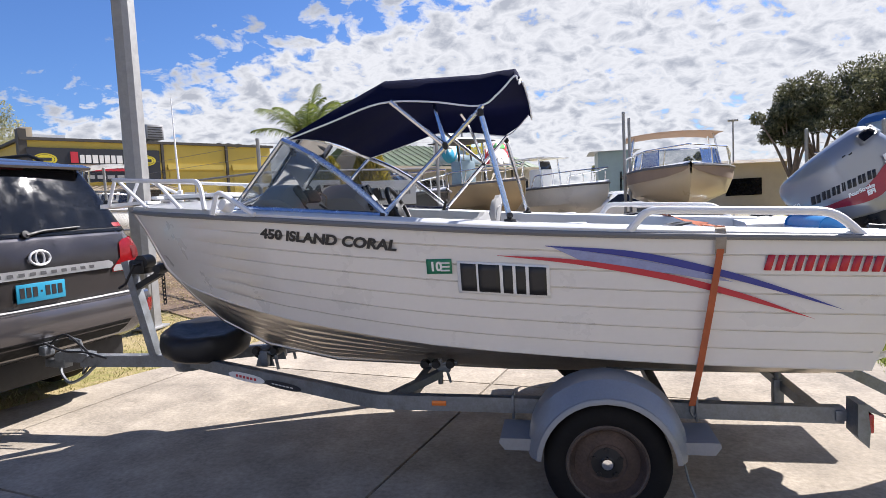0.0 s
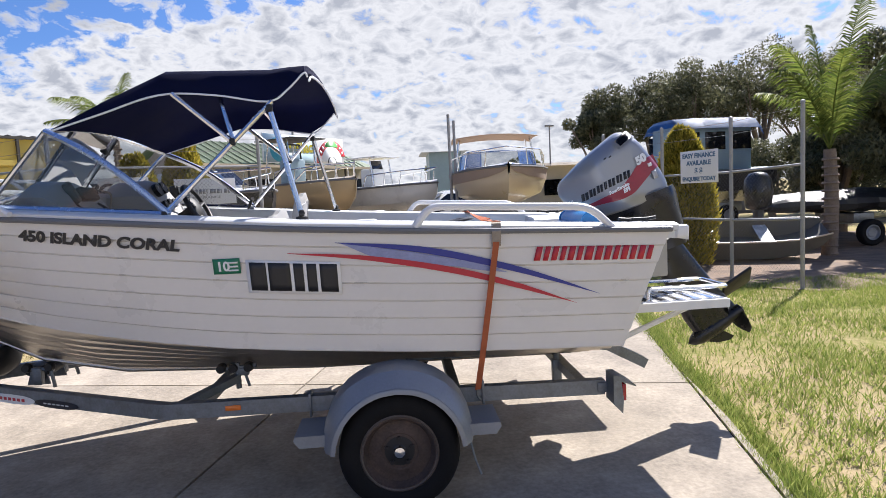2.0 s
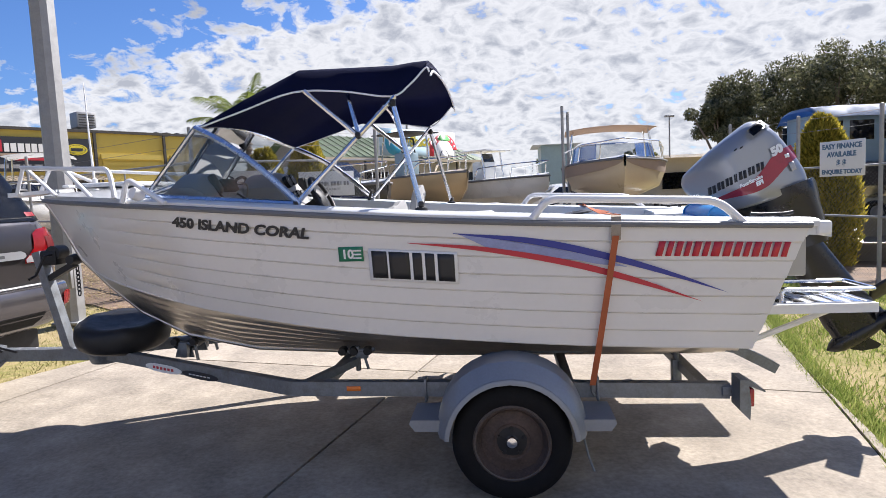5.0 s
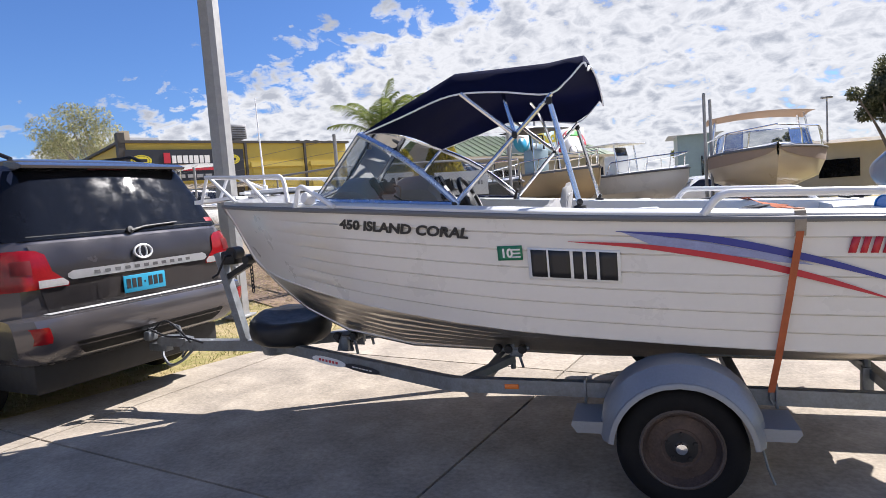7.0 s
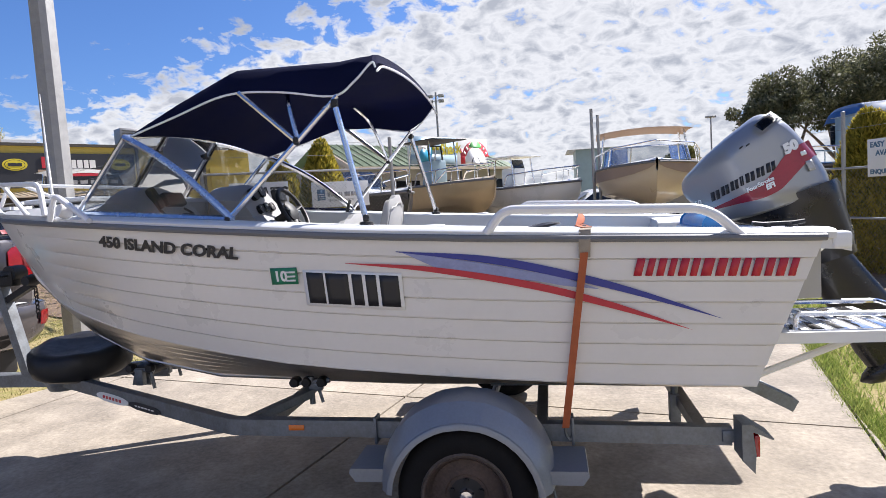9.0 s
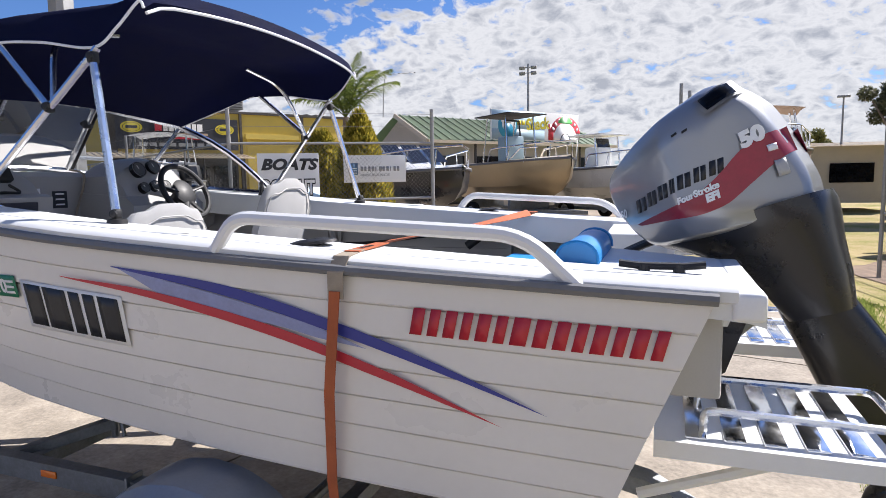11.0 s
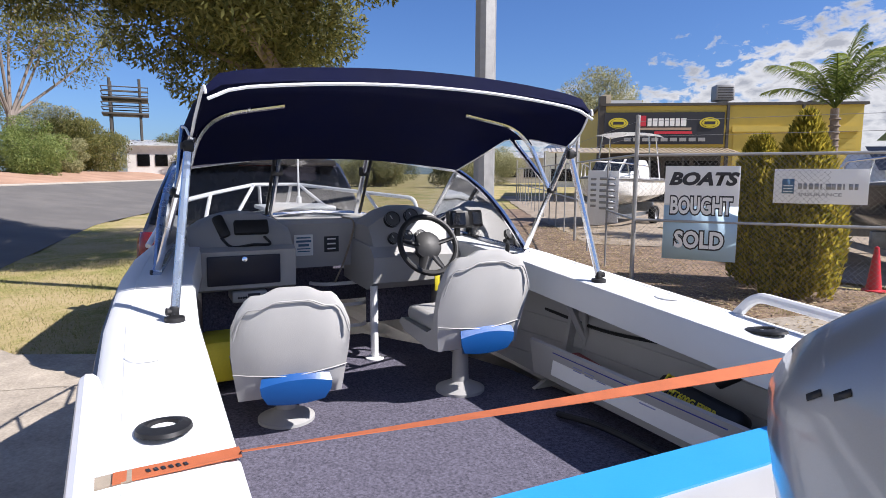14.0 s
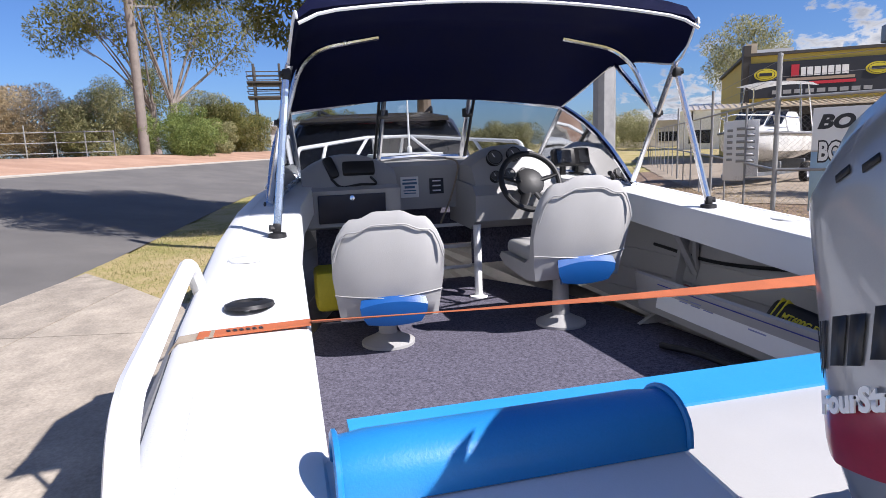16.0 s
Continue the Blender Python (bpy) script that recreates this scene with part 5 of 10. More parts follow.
def seat(x, y, turn_, dz):
    """A moulded bucket seat on a pedestal."""
    s = thing("swivel_chair", (x, y, 0.816), "white vinyl bucket seat with bright blue panel on a white pedestal", "chair", "cockpit chairs")
    z0 = 1.10
    R = Matrix.Translation((x, y, dz)) @ Matrix.Rotation(turn_, 4, "Z")

    def put(bm):
        return move(bm, R)
    bm = BM()
    lathe(bm, [(0.115, 0), (0.115, 0.012), (0.075, 0.03), (0.04, 0.05), (0.036, 0.2), (0.05, 0.235 - dz), (0, 0.235 - dz)], (0, 0, 0.816 - dz), (0, 0, 1), 28)
    part("pedestal", put(bm), M_dash, s, "grey-white round pedestal")
    bm = BM()
    for k in range(4):
        a = math.pi / 4 + k * math.pi / 2
        lathe(bm, [(0.008, 0), (0.008, 0.006), (0, 0.007)], (0.092 * math.cos(a), 0.092 * math.sin(a), 0.826 - dz), (0, 0, 1), 8)
    part("base_bolts", put(bm), M_chrome, s)
    # shell wraps under and behind: back rest to the stern (+x)
    bm = BM()
    rs = []
    for k in range(25):
        f = -1 + k / 12
        w = 0.215
        ed = 1 - abs(f) ** 4 * 0.35
        up = seat_top(f)
        curl = -0.035 * abs(f) ** 3
        outer = [(-0.20, 1.075), (0.05, 1.05), (0.16, 1.065), (0.205, 1.13), (0.235, 1.25), (0.27, 1.07 + up * 0.95), (0.262, 1.085 + up)]
        inner = [(0.232, 1.08 + up), (0.20, 1.25), (0.165, 1.16), (0.10, 1.13), (-0.18, 1.14), (-0.22, 1.11)]
        rs.append([V((px + curl * (1 if pz > 1.1 else 0), f * w * float(np.interp(pz, [1.05, 1.15, 1.27, 1.40, 1.51], [0.90, 0.97, 1.03, 1.0, 0.86])), pz)) for px, pz in outer + inner])
    rings(bm, rs)
    bevel_all(bm, 0.012, 3, 50)
    part("shell", put(bm), M_vinyl, s, "white vinyl seat back", sharp=60)
    bm = BM()
    pts = []
    for k in range(25):
        f = -1 + k / 12
        up = seat_top(f)
        pts.append((0.274 - 0.035 * abs(f) ** 3, f * 0.212, 1.055 + up * 0.95))
    tube(bm, pts, 0.003, 6)
    part("piping", put(bm), M_dash, s)
    bm = BM()
    tube(bm, [(0.218 - 0.03 * abs(f) ** 3, f * 0.2135, 1.16 + 0.02 * abs(f)) for f in np.linspace(-1, 1, 9)], 0.0025, 6)
    part("seam", put(bm), M_dash, s)
    bm = BM()
    rings(bm, [[V((0.212, f * 0.128 + 0.012, 1.172 - 0.014 * f * f)), V((0.236 - 0.008 * f * f, f * 0.134 + 0.012, 1.150 - 0.02 * f * f)), V((0.238 - 0.010 * f * f, f * 0.130 + 0.012, 1.10)),
                V((0.216, f * 0.108 + 0.012, 1.048 + 0.012 * f * f)), V((0.18, f * 0.10 + 0.012, 1.045)), V((0.18, f * 0.12 + 0.012, 1.155))] for f in np.linspace(-1, 1, 9)])
    bevel_all(bm, 0.006, 2, 40)
    part("blue_panel", put(bm), M_bluep, s, "blue vinyl lower back panel with shade in its colour")
    bm = BM()
    box(bm, (-0.03, 0, 1.165), (0.36, 0.37, 0.075), 0.03, seg=3)
    part("cushion", put(bm), M_vinyl, s)
    bm = BM()
    box(bm, (-0.01, 0, 1.178), (0.24, 0.17, 0.06), 0.02, seg=3)
    part("cushion_panel", put(bm), M_bluev, s, "bright blue cushion insert")
    return s


seat(-0.83, -0.42, radians(-4), -0.095)
seat(-0.83, 0.39, radians(1), 0.0)

# loose things in the boat
def cushion_roll():
    bm = BM()
    rs = []
    for k, y in enumerate(np.linspace(-0.765, -0.335, 13)):
        e = 1.0 if 0 < k < 12 else 0.93
        prof = []
        for a in np.linspace(0, math.pi, 11):
            prof.append(V((1.045 + 0.054 * e * math.cos(a), y, 1.268 + 0.056 * e * max(0.0, math.sin(a)) ** 0.75)))
        prof += [V((0.992, y, 1.264)), V((1.098, y, 1.264))]
        rs.append(prof)
    rings(bm, rs)
    c = single("bolster_cushion", bm, M_bluev, (1.05, -0.58, 1.264), "bright blue vinyl half-round bolster on the aft deck", "cushion", sharp=50)
    for y in (-0.765, -0.335):
        bm = BM()
        tube(bm, [(1.045 + 0.054 * math.cos(a), y, 1.268 + 0.056 * max(0, math.sin(a)) ** 0.75) for a in np.linspace(0, math.pi, 13)], 0.0045, 6)
        part("end_piping", bm, M_bluev, c)


cushion_roll()


def beacon_bag():
    turn_ = Euler((radians(-38), radians(5), 0)).to_matrix()
    at = V((0.195, 0.778, 1.018))
    b = thing("beacon_bag", (0.195, 0.78, 0.93), "black emergency beacon pouch with yellow lettering leaning in the side pocket", "bag")

    def place(bm):
        return move(bm, Matrix.Translation(at) @ turn_.to_4x4())
    bm = BM()
    box(bm, (0, 0, 0), (0.36, 0.085, 0.125), 0.026, None, 3)
    part("pouch", place(bm), M_black, b)
    for x in (-0.145, -0.122):
        bm = BM()
        box(bm, (x, 0, 0), (0.008, 0.089, 0.129), 0.004)
        part("trim", place(bm), M_yellow, b, "yellow band")
    bm = text_bm("MT600G EPIRB", 0.032, bold=0.001)
    # reads from the port side, on the face towards the cockpit
    move(bm, Matrix.Translation((-0.105, -0.0435, -0.004)) @ Matrix.Rotation(radians(90), 4, "X"))
    part("lettering", place(bm), M_yellow, b, sharp=180)
    for k in range(2):
        bm = BM()
        box(bm, (-0.02 + 0.05 * k, -0.0435, -0.024), (0.04, 0.002, 0.007), 0)
        part("print_bar", place(bm), M_yellow, b)
    bm = BM()
    box(bm, (-0.35, 0.78, 1.0), (0.30, 0.07, 0.05), 0.02, Euler((0, radians(6), 0)).to_matrix())
    single("flare_case", bm, M_dred, (-0.35, 0.78, 0.95), "dark red flare case in the side pocket", "case")
    bm = BM()
    tube(bm, [(0.37, 0.83, 1.22), (0.25, 0.81, 1.13)], 0.024, 12)
    part("drain_stub", bm, M_black, boat, "black rod holder tube under the side deck")


beacon_bag()


def paddle():
    bm = BM()
    tube(bm, curve([(-0.35, 0.60, 0.835), (-0.1, 0.64, 0.86), (0.3, 0.66, 0.86), (0.42, 0.66, 0.83)]), 0.014, 8)
    single("paddle", bm, M_black, (0, 0.63, 0.82), "black paddle lying beside the side pocket", "paddle")


paddle()


# ---- bimini top ----
def bimini():
    b = thing("bimini_top", (-0.85, 0, 1.38), "navy canvas bimini top on a silver tube frame", "boat canopy")
    keys = [(-1.62, 1.845, 1.835, 0.747), (-1.34, 1.99, 1.915, 0.756), (-1.06, 2.115, 1.995, 0.756), (-0.8, 2.112, 1.985, 0.756), (-0.55, 2.108, 1.945, 0.756), (-0.45, 2.12, 2, 0.747), (-0.37, 2.125, 2.08, 0.728), (-0.352, 2.085, 2.06, 0.723)]
    bm = BM()
    rs = []
    for x, zt, zl, w in keys:
        row = []
        sag = 0.0 if x in (-1.62, -1.06, -0.37, -0.35) else 0.012
        for f in np.linspace(-1, 1, 25):
            a = abs(f)
            y = w * (1 - (1 - a) ** 1.0) * (1 if f > 0 else -1)
            edge = max(0.0, (a - 0.86) / 0.14)
            crown = 0.055 * (1 - a ** 2)
            z = zt + crown - sag * (1 - a) - edge ** 1.7 * (zt - zl)
            if edge > 0:
                y = (0.86 * w + 0.14 * w * math.sin(min(1, edge) * math.pi / 2)) * (1 if f > 0 else -1)
            row.append(V((x, y, z)))
        rs.append(row)
    rings(bm, rs, closed=False)
    bmesh.ops.solidify(bm, geom=list(bm.faces), thickness=0.004)
    part("canopy", bm, M_canvas, b, "navy canvas canopy", sharp=55)
    for sg in (-1, 1):
        bmp = BM()
        tube(bmp, curve([(x, sg * (w + 0.004), zl) for x, zt, zl, w in keys], 5), 0.005, 6)
        part("edge_piping", bmp, M_piping, b)
    bm = BM()
    x, zt, zl, w = keys[-1]
    tube(bm, [(x + 0.006, w * f, zt + 0.055 * (1 - f * f) - max(0, (abs(f) - 0.86) / 0.14) ** 1.7 * (zt - zl) - 0.016) for f in np.linspace(-1, 1, 25)], 0.006, 6)
    part("rear_piping", bm, M_piping, b, "white rear piping")
    for sg in (-1, 1):
        y0, y1 = sg * 0.875, sg * 0.756
        foot, clampp = V((-1.04, y0, 1.425)), V((-0.72, sg * 0.80, 1.755))
        top = V((-0.53, y1, 1.945))
        bm = BM()
        tube(bm, [foot, top], 0.0125, 8)
        part("main_leg", bm, M_alu, b, "silver tube leg")
        bm = BM()
        tube(bm, [clampp, (-1.0, y1, 2.0)], 0.0125, 8)
        part("front_bow_leg", bm, M_alu, b)
        bm = BM()
        tube(bm, [(-0.41, sg * 0.84, 1.385), (-0.535, sg * 0.772, 1.89)], 0.0135, 8)
        part("rear_strut", bm, M_blueal if sg < 0 else M_alu, b, "silver rear strut")
        for p, s in ((foot, 0.032), (clampp, 0.034), (V((-0.54, sg * 0.769, 1.91)), 0.036), (V((-0.41, sg * 0.84, 1.395)), 0.032)):
            bm = BM()
            box(bm, p, (s * 0.8, s * 0.9, s * 1.1), 0.008)
            lathe(bm, [(0.010, 0), (0.012, 0.024), (0, 0.027)], p, (0.3, sg, 0.1), 10)
            part("clamp", bm, M_black, b)
        for p in (foot, V((-0.41, sg * 0.84, 1.39))):
            bm = BM()
            lathe(bm, [(0.032, -0.028), (0.03, -0.012), (0.014, -0.008)], p, (0, 0, 1), 14)
            part("foot_plate", bm, M_black, b)
    # bows that carry the canvas
    for sg in (-1, 1):
        bm = BM()
        tube(bm, fillet([(-0.72, sg * 0.785, 1.76), (-0.80, sg * 0.70, 2.03), (-0.82, sg * 0.40, 2.085)], 0.16, 7), 0.011, 8)
        part("inner_bow", bm, M_alu, b)
    return b


bimini()


# ---- tie-down strap ----
def strap():
    s = thing("tie_down_strap", (0.5, -1.0, 0.42), "orange ratchet strap tying the boat down across the cockpit", "strap")
    bm = BM()

    def band(pts, w, nrm, th=0.003):
        rs = []
        for p in pts:
            p = V(p)
            rs.append([p + V((w / 2, 0, 0)), p + V((w / 2, 0, 0)) + V(nrm) * th, p - V((w / 2, 0, 0)) + V(nrm) * th, p - V((w / 2, 0, 0))])
        rings(bm, rs)
    zt = deck_z(0.5) + 0.012
    band([(0.40, -0.90, 0.48), (0.425, -0.965, 0.68), (0.46, -1.022, 0.95), (0.50, -1.046, 1.22)], 0.029, (0, -1, 0))
    part("side_webbing", bm, M_strap, s, "orange webbing down the hull side")
    bm = BM()
    band([(0.50, -1.042, 1.20), (0.503, -1.046, 1.265), (0.507, -1.018, 1.302), (0.515, -0.95, 1.311)], 0.044, (0, -0.3, 1))
    part("edge_guard", bm, M_strapg, s, "faded grey webbing over the gunwale")
    bm = BM()
    pts = [(0.515, -0.98, 1.310), (0.50, -0.77, 1.310)]
    band(pts, 0.042, (0, 0, 1))
    rs = []
    for k in range(17):
        f = k / 16
        p = V((0.50 + 0.09 * f, -0.77 + 1.59 * f, 1.311 - 0.006 * math.sin(math.pi * f)))
        tw = radians(21 - 66 * f ** 1.3)
        d = V((math.cos(tw), 0, math.sin(tw))) * 0.020
        n = V((-math.sin(tw), 0, math.cos(tw))) * 0.002
        rs.append([p + d, p + d + n, p - d + n, p - d])
    rings(bm, rs)
    part("cross_webbing", bm, M_strap, s, "orange webbing stretched across the cockpit")
    bm = BM()
    band([(0.59, 0.82, 1.312), (0.585, 0.97, 1.308), (0.57, 1.022, 1.300), (0.55, 1.046, 1.25)], 0.042, (0, 0.3, 1))
    band([(0.55, 1.046, 1.26), (0.47, 1.035, 1.05), (0.45, 1.0, 0.72), (0.42, 0.88, 0.48)], 0.042, (0, 1, 0))
    part("far_webbing", bm, M_strap, s)
    for sg in (-1, 1):
        bm = BM()
        tube(bm, fillet([(0.40, sg * 0.88, 0.50), (0.397, sg * 0.87, 0.44), (0.417, sg * 0.86, 0.41), (0.432, sg * 0.86, 0.44)], 0.02), 0.006, 6)
        part("hook", bm, M_galv, s)
    for k in range(6):
        bm = BM()
        box(bm, (0.513, -0.925 + 0.012 * k, 1.3145), (0.012, 0.006, 0.0012), 0, Euler((0, 0, 0.3)).to_matrix())
        part("print_bar", bm, M_ink, s)


strap()

# ---- outboard motor ----
MO = V((1.40, 0.0, 1.23))
MU, MV = V((0.906, 0, 0.423)), V((-0.423, 0, 0.906))


def mloc(u, v, y=0.0):
    return MO + MU * u + MV * v + V((0, y, 0))


COWL = [(-0.117, 0.035), (-0.018, 0.02), (0.15, 0.008), (0.295, 0.008), (0.345, 0.03), (0.358, 0.09), (0.348, 0.17), (0.324, 0.27), (0.298, 0.36), (0.272, 0.412), (0.235, 0.455),
        (0.185, 0.474), (0.12, 0.458), (0.02, 0.425), (-0.081, 0.389), (-0.171, 0.35), (-0.229, 0.323), (-0.258, 0.288), (-0.261, 0.233), (-0.22, 0.15), (-0.171, 0.08)]
COWL_C = (0.05, 0.22)


def rect_bm(x0, y0, x1, y1, d=0.001):
    bm = BM()
    prism(bm, [(x0, y0), (x1, y0), (x1, y1), (x0, y1)], 0, d, ("x", "y", "z"))
    bmesh.ops.subdivide_edges(bm, edges=bm.edges, cuts=2, use_grid_fill=True)
    return bm


def cowl_half(u, v):
    """Half width of the cowling over its length and height; a crease runs along the shoulder."""
    crease = 0.315 + 0.15 * (u + 0.27)
    w = 0.25 - 0.75 * max(0.0, v - crease)
    f = min(1.0, (u - 0.04) / 0.3625 if u > 0.04 else (0.04 - u) / 0.3407)
    return w * max(0.05, 1 - f ** (1.607 if u > 0.04 else 1.2)) ** 0.7 * (1 - 0.12 * max(0.0, (0.1 - v) / 0.1))


def cowl_ring(n=72):
    """The outline as an even closed curve."""
    p = [V((a, b, 0)) for a, b in COWL]
    p = p[-2:] + p + p[:3]
    c = curve(p, 12)[24:24 + 12 * len(COWL)]
    ln = [0.0]
    for a, b in zip(c, c[1:] + c[:1]):
        ln.append(ln[-1] + (b - a).length)
    c.append(c[0])
    out = []
    for k in range(n):
        s = ln[-1] * k / n
        i = max(j for j in range(len(ln)) if ln[j] <= s)
        i = min(i, len(c) - 2)
        f = (s - ln[i]) / max(1e-6, ln[i + 1] - ln[i])
        q = c[i].lerp(c[i + 1], f)
        out.append((q.x, q.y))
    return out


def cowl_scale(a):
    """How far each layer of the side draws in towards its middle."""
    if a <= 0.66:
        return 1.0
    return 1 - 0.07 * ((a - 0.66) / 0.34) ** 4


def motor():
    m = thing("outboard_motor", (1.42, 0, 0.95), "silver and black outboard motor tilted up on the transom", "outboard motor")
    # tilted up and steered well over; the clamp stays square on the transom
    steer, pitch, shift = radians(-22.9), radians(4.9), V((-0.025, -0.108, 0.032))
    base = V((1.42, 0, 0.95))
    square = (Matrix.Translation(base + shift) @ Matrix.Rotation(steer, 4, "Z") @ Matrix.Rotation(pitch, 4, "Y") @ Matrix.Translation(-base)).inverted()
    leg_swing = square @ Matrix.Translation(base + V((0, -0.03, 0))) @ Matrix.Rotation(radians(-4), 4, "Z") @ Matrix.Translation(-base)
    ring = cowl_ring()
    cu, cv = COWL_C
    lay = [(1.0, s) for s in (0.04, 0.2, 0.4, 0.56)] + [(a, cowl_scale(a)) for a in (1.0, 0.985, 0.955, 0.90, 0.83, 0.78, 0.72, 0.66, 0.45, 0.3, 0.2, 0.07)]
    lay = [(-a, s) for a, s in lay] + [(a, s) for a, s in reversed(lay)]
    rs = []
    for a, s in lay:
        row = []
        for u, v in ring:
            uu, vv = cu + (u - cu) * s, cv + (v - cv) * s
            row.append(mloc(uu, vv - 0.022 * a * a * max(0.0, (vv - 0.30) / 0.17), a * cowl_half(uu, vv)))
        rs.append(row)
    bm = BM()
    rings(bm, rs)
    bmesh.ops.recalc_face_normals(bm, faces=bm.faces)
    co = part("cowling", bm, M_silver, m, "silver cowling with red band and bars of lettering", sharp=60)
    dense = [V((u - cu, v - cv, 0)) for u, v in cowl_ring(180)]
    ang = sorted((math.atan2(p.y, p.x), p.length) for p in dense)

    def on_cowl(bm, off=0.004, sg=-1):
        """Lay a flat drawing in (u, v) on the side of the cowling."""
        for w in bm.verts:
            u, v, d = w.co.x, w.co.y, w.co.z
            th, rr = math.atan2(v - cv, u - cu), math.hypot(u - cu, v - cv)
            s = rr / float(np.interp(th, [a for a, _ in ang], [b for _, b in ang]))
            lo, hi = 0.66, 1.0
            for _ in range(18):
                md = (lo + hi) / 2
                lo, hi = (md, hi) if cowl_scale(md) > s else (lo, md)
            w.co = mloc(u, v, sg * (lo * cowl_half(u, v) + off + max(0, d)))
        return bm
    for sg in (-1, 1):
        top = [(-0.15, 0.122), (0.02, 0.131), (0.08, 0.139), (0.13, 0.157), (0.18, 0.187), (0.235, 0.228), (0.285, 0.249), (0.345, 0.262)]
        low = [(-0.13, 0.112), (0.0, 0.094), (0.06, 0.084), (0.11, 0.081), (0.172, 0.091), (0.24, 0.128), (0.30, 0.163), (0.350, 0.186)]
        bl = blade(top, low, 18)
        bmesh.ops.subdivide_edges(bl, edges=bl.edges, cuts=2, use_grid_fill=True)
        part("red_band", on_cowl(bl, 0.003, sg), M_redg, co, "dark red swoosh band", sharp=180)
        x = 0.0
        for wd in (0.051, 0.044, 0.042, 0.021, 0.044, 0.038, 0.042):
            bm = slanted_blocks(((wd - 0.004) * 0.46, (wd - 0.004) * 0.42) if wd > 0.02 else (wd - 0.006,), 0.043, (wd - 0.004) * 0.12, 0.25)
            move(bm, Matrix.Translation((-0.132 + x, 0.154 + 0.10 * x, 0)))
            x += wd + 0.006
            bmesh.ops.subdivide_edges(bm, edges=bm.edges, cuts=1)
            part("bar", on_cowl(move(bm, Matrix.Diagonal((1, 1, 0.2, 1))), 0.0015, sg), M_letter, co, sharp=180)
        if sg < 0:
            bm = text_bm("FourStroke", 0.027, 0.2, bold=0.0012, wide=0.98)
            part("lettering", on_cowl(move(bm, Matrix.Translation((0.040, 0.130, 0)) @ Matrix.Rotation(radians(6), 4, "Z")), 0.006), M_plate, co, sharp=180)
            bm = text_bm("EFI", 0.031, 0.2, bold=0.002)
            part("lettering", on_cowl(move(bm, Matrix.Translation((0.118, 0.110, 0)) @ Matrix.Rotation(radians(6), 4, "Z")), 0.006), M_plate, co, sharp=180)
            bm = text_bm("50", 0.060, 0.2, bold=0.004)
            part("lettering", on_cowl(move(bm, Matrix.Translation((0.243, 0.232, 0)) @ Matrix.Rotation(radians(12), 4, "Z")), 0.006), M_plate, co, sharp=180)
            bm = text_bm("50", 0.04, 0.2, bold=0.001)
            part("lettering", on_cowl(move(bm, Matrix.Translation((-0.225, 0.160, 0))), 0.005), M_plate, co, sharp=180)
            part("badge", on_cowl(rect_bm(0.296, 0.200, 0.318, 0.220), 0.005), M_plate, co, "small white badge", sharp=180)
            part("service_label", on_cowl(rect_bm(0.300, 0.122, 0.326, 0.170), 0.005), M_inner, co, "pale service label", sharp=180)
            def panel(grow, th):
                """A four-cornered sheet that follows the shoulder."""
                c4 = [V((0.196, 0.372, 0)), V((0.272, 0.400, 0)), V((0.248, 0.442, 0)), V((0.174, 0.412, 0))]
                mid_ = sum(c4, V((0, 0, 0))) / 4
                a, b, c_, d_ = [mid_ + (q - mid_) * grow for q in c4]
                bm = BM()
                rings(bm, [[a.lerp(b, i / 6).lerp(d_.lerp(c_, i / 6), j / 4) for i in range(7)] for j in range(5)], closed=False)
                on_cowl(bm, 0.001 + th)
                bmesh.ops.solidify(bm, geom=list(bm.faces), thickness=th)
                return bm
            rim = part("intake_rim", panel(1.28, 0.007), M_silver, co, "raised silver rim of the air intake", sharp=40)
            # flat dark sheet in place of the shade inside the intake recess
            mouth = panel(1.0, 0.004)
            move(mouth, Matrix.Translation((0, -0.0055, 0.001)))
            part("intake_mouth", mouth, M_dial, co, "dark sheet for the shade inside the air intake mouth", sharp=180)
            for u in (0.082, 0.112):
                bm = BM()
                prism(bm, [(u, 0.332), (u + 0.017, 0.337), (u + 0.017, 0.344), (u, 0.339)], 0, 0.0008, ("x", "y", "z"))
                part("vent_slot", on_cowl(bm, 0.0006), M_black, co, sharp=180)
    # lower cowling and leg
    bm = BM()
    rs = []
    for v, u0, u1, w in ((0.05, -0.16, 0.385, 0.185), (0.025, -0.13, 0.39, 0.18), (-0.02, -0.05, 0.385, 0.165), (-0.10, 0.06, 0.37, 0.13), (-0.20, 0.12, 0.36, 0.11), (-0.30, 0.16, 0.34, 0.085)):
        rs.append([mloc(cu_ + (u1 - u0) / 2 * math.copysign(abs(math.cos(a)) ** 0.6, math.cos(a)), v, w * math.copysign(abs(math.sin(a)) ** 0.7, math.sin(a)))
                   for cu_ in ((u0 + u1) / 2,) for a in np.linspace(0, 2 * math.pi, 21)[:-1]])
    rings(bm, rs)
    part("lower_cowling", bm, M_motor, m, "gloss black lower cowling", sharp=60)
    # leg and gearcase, swung up behind the transom
    LO, LU, LV = V((1.62, 0, 1.25)), V((0.848, 0, 0.53)), V((0.53, 0, -0.848))

    def lloc(a, b, y=0.0):
        return LO + LU * a + LV * b + V((0, y, 0))
    bm = BM()
    rs = []
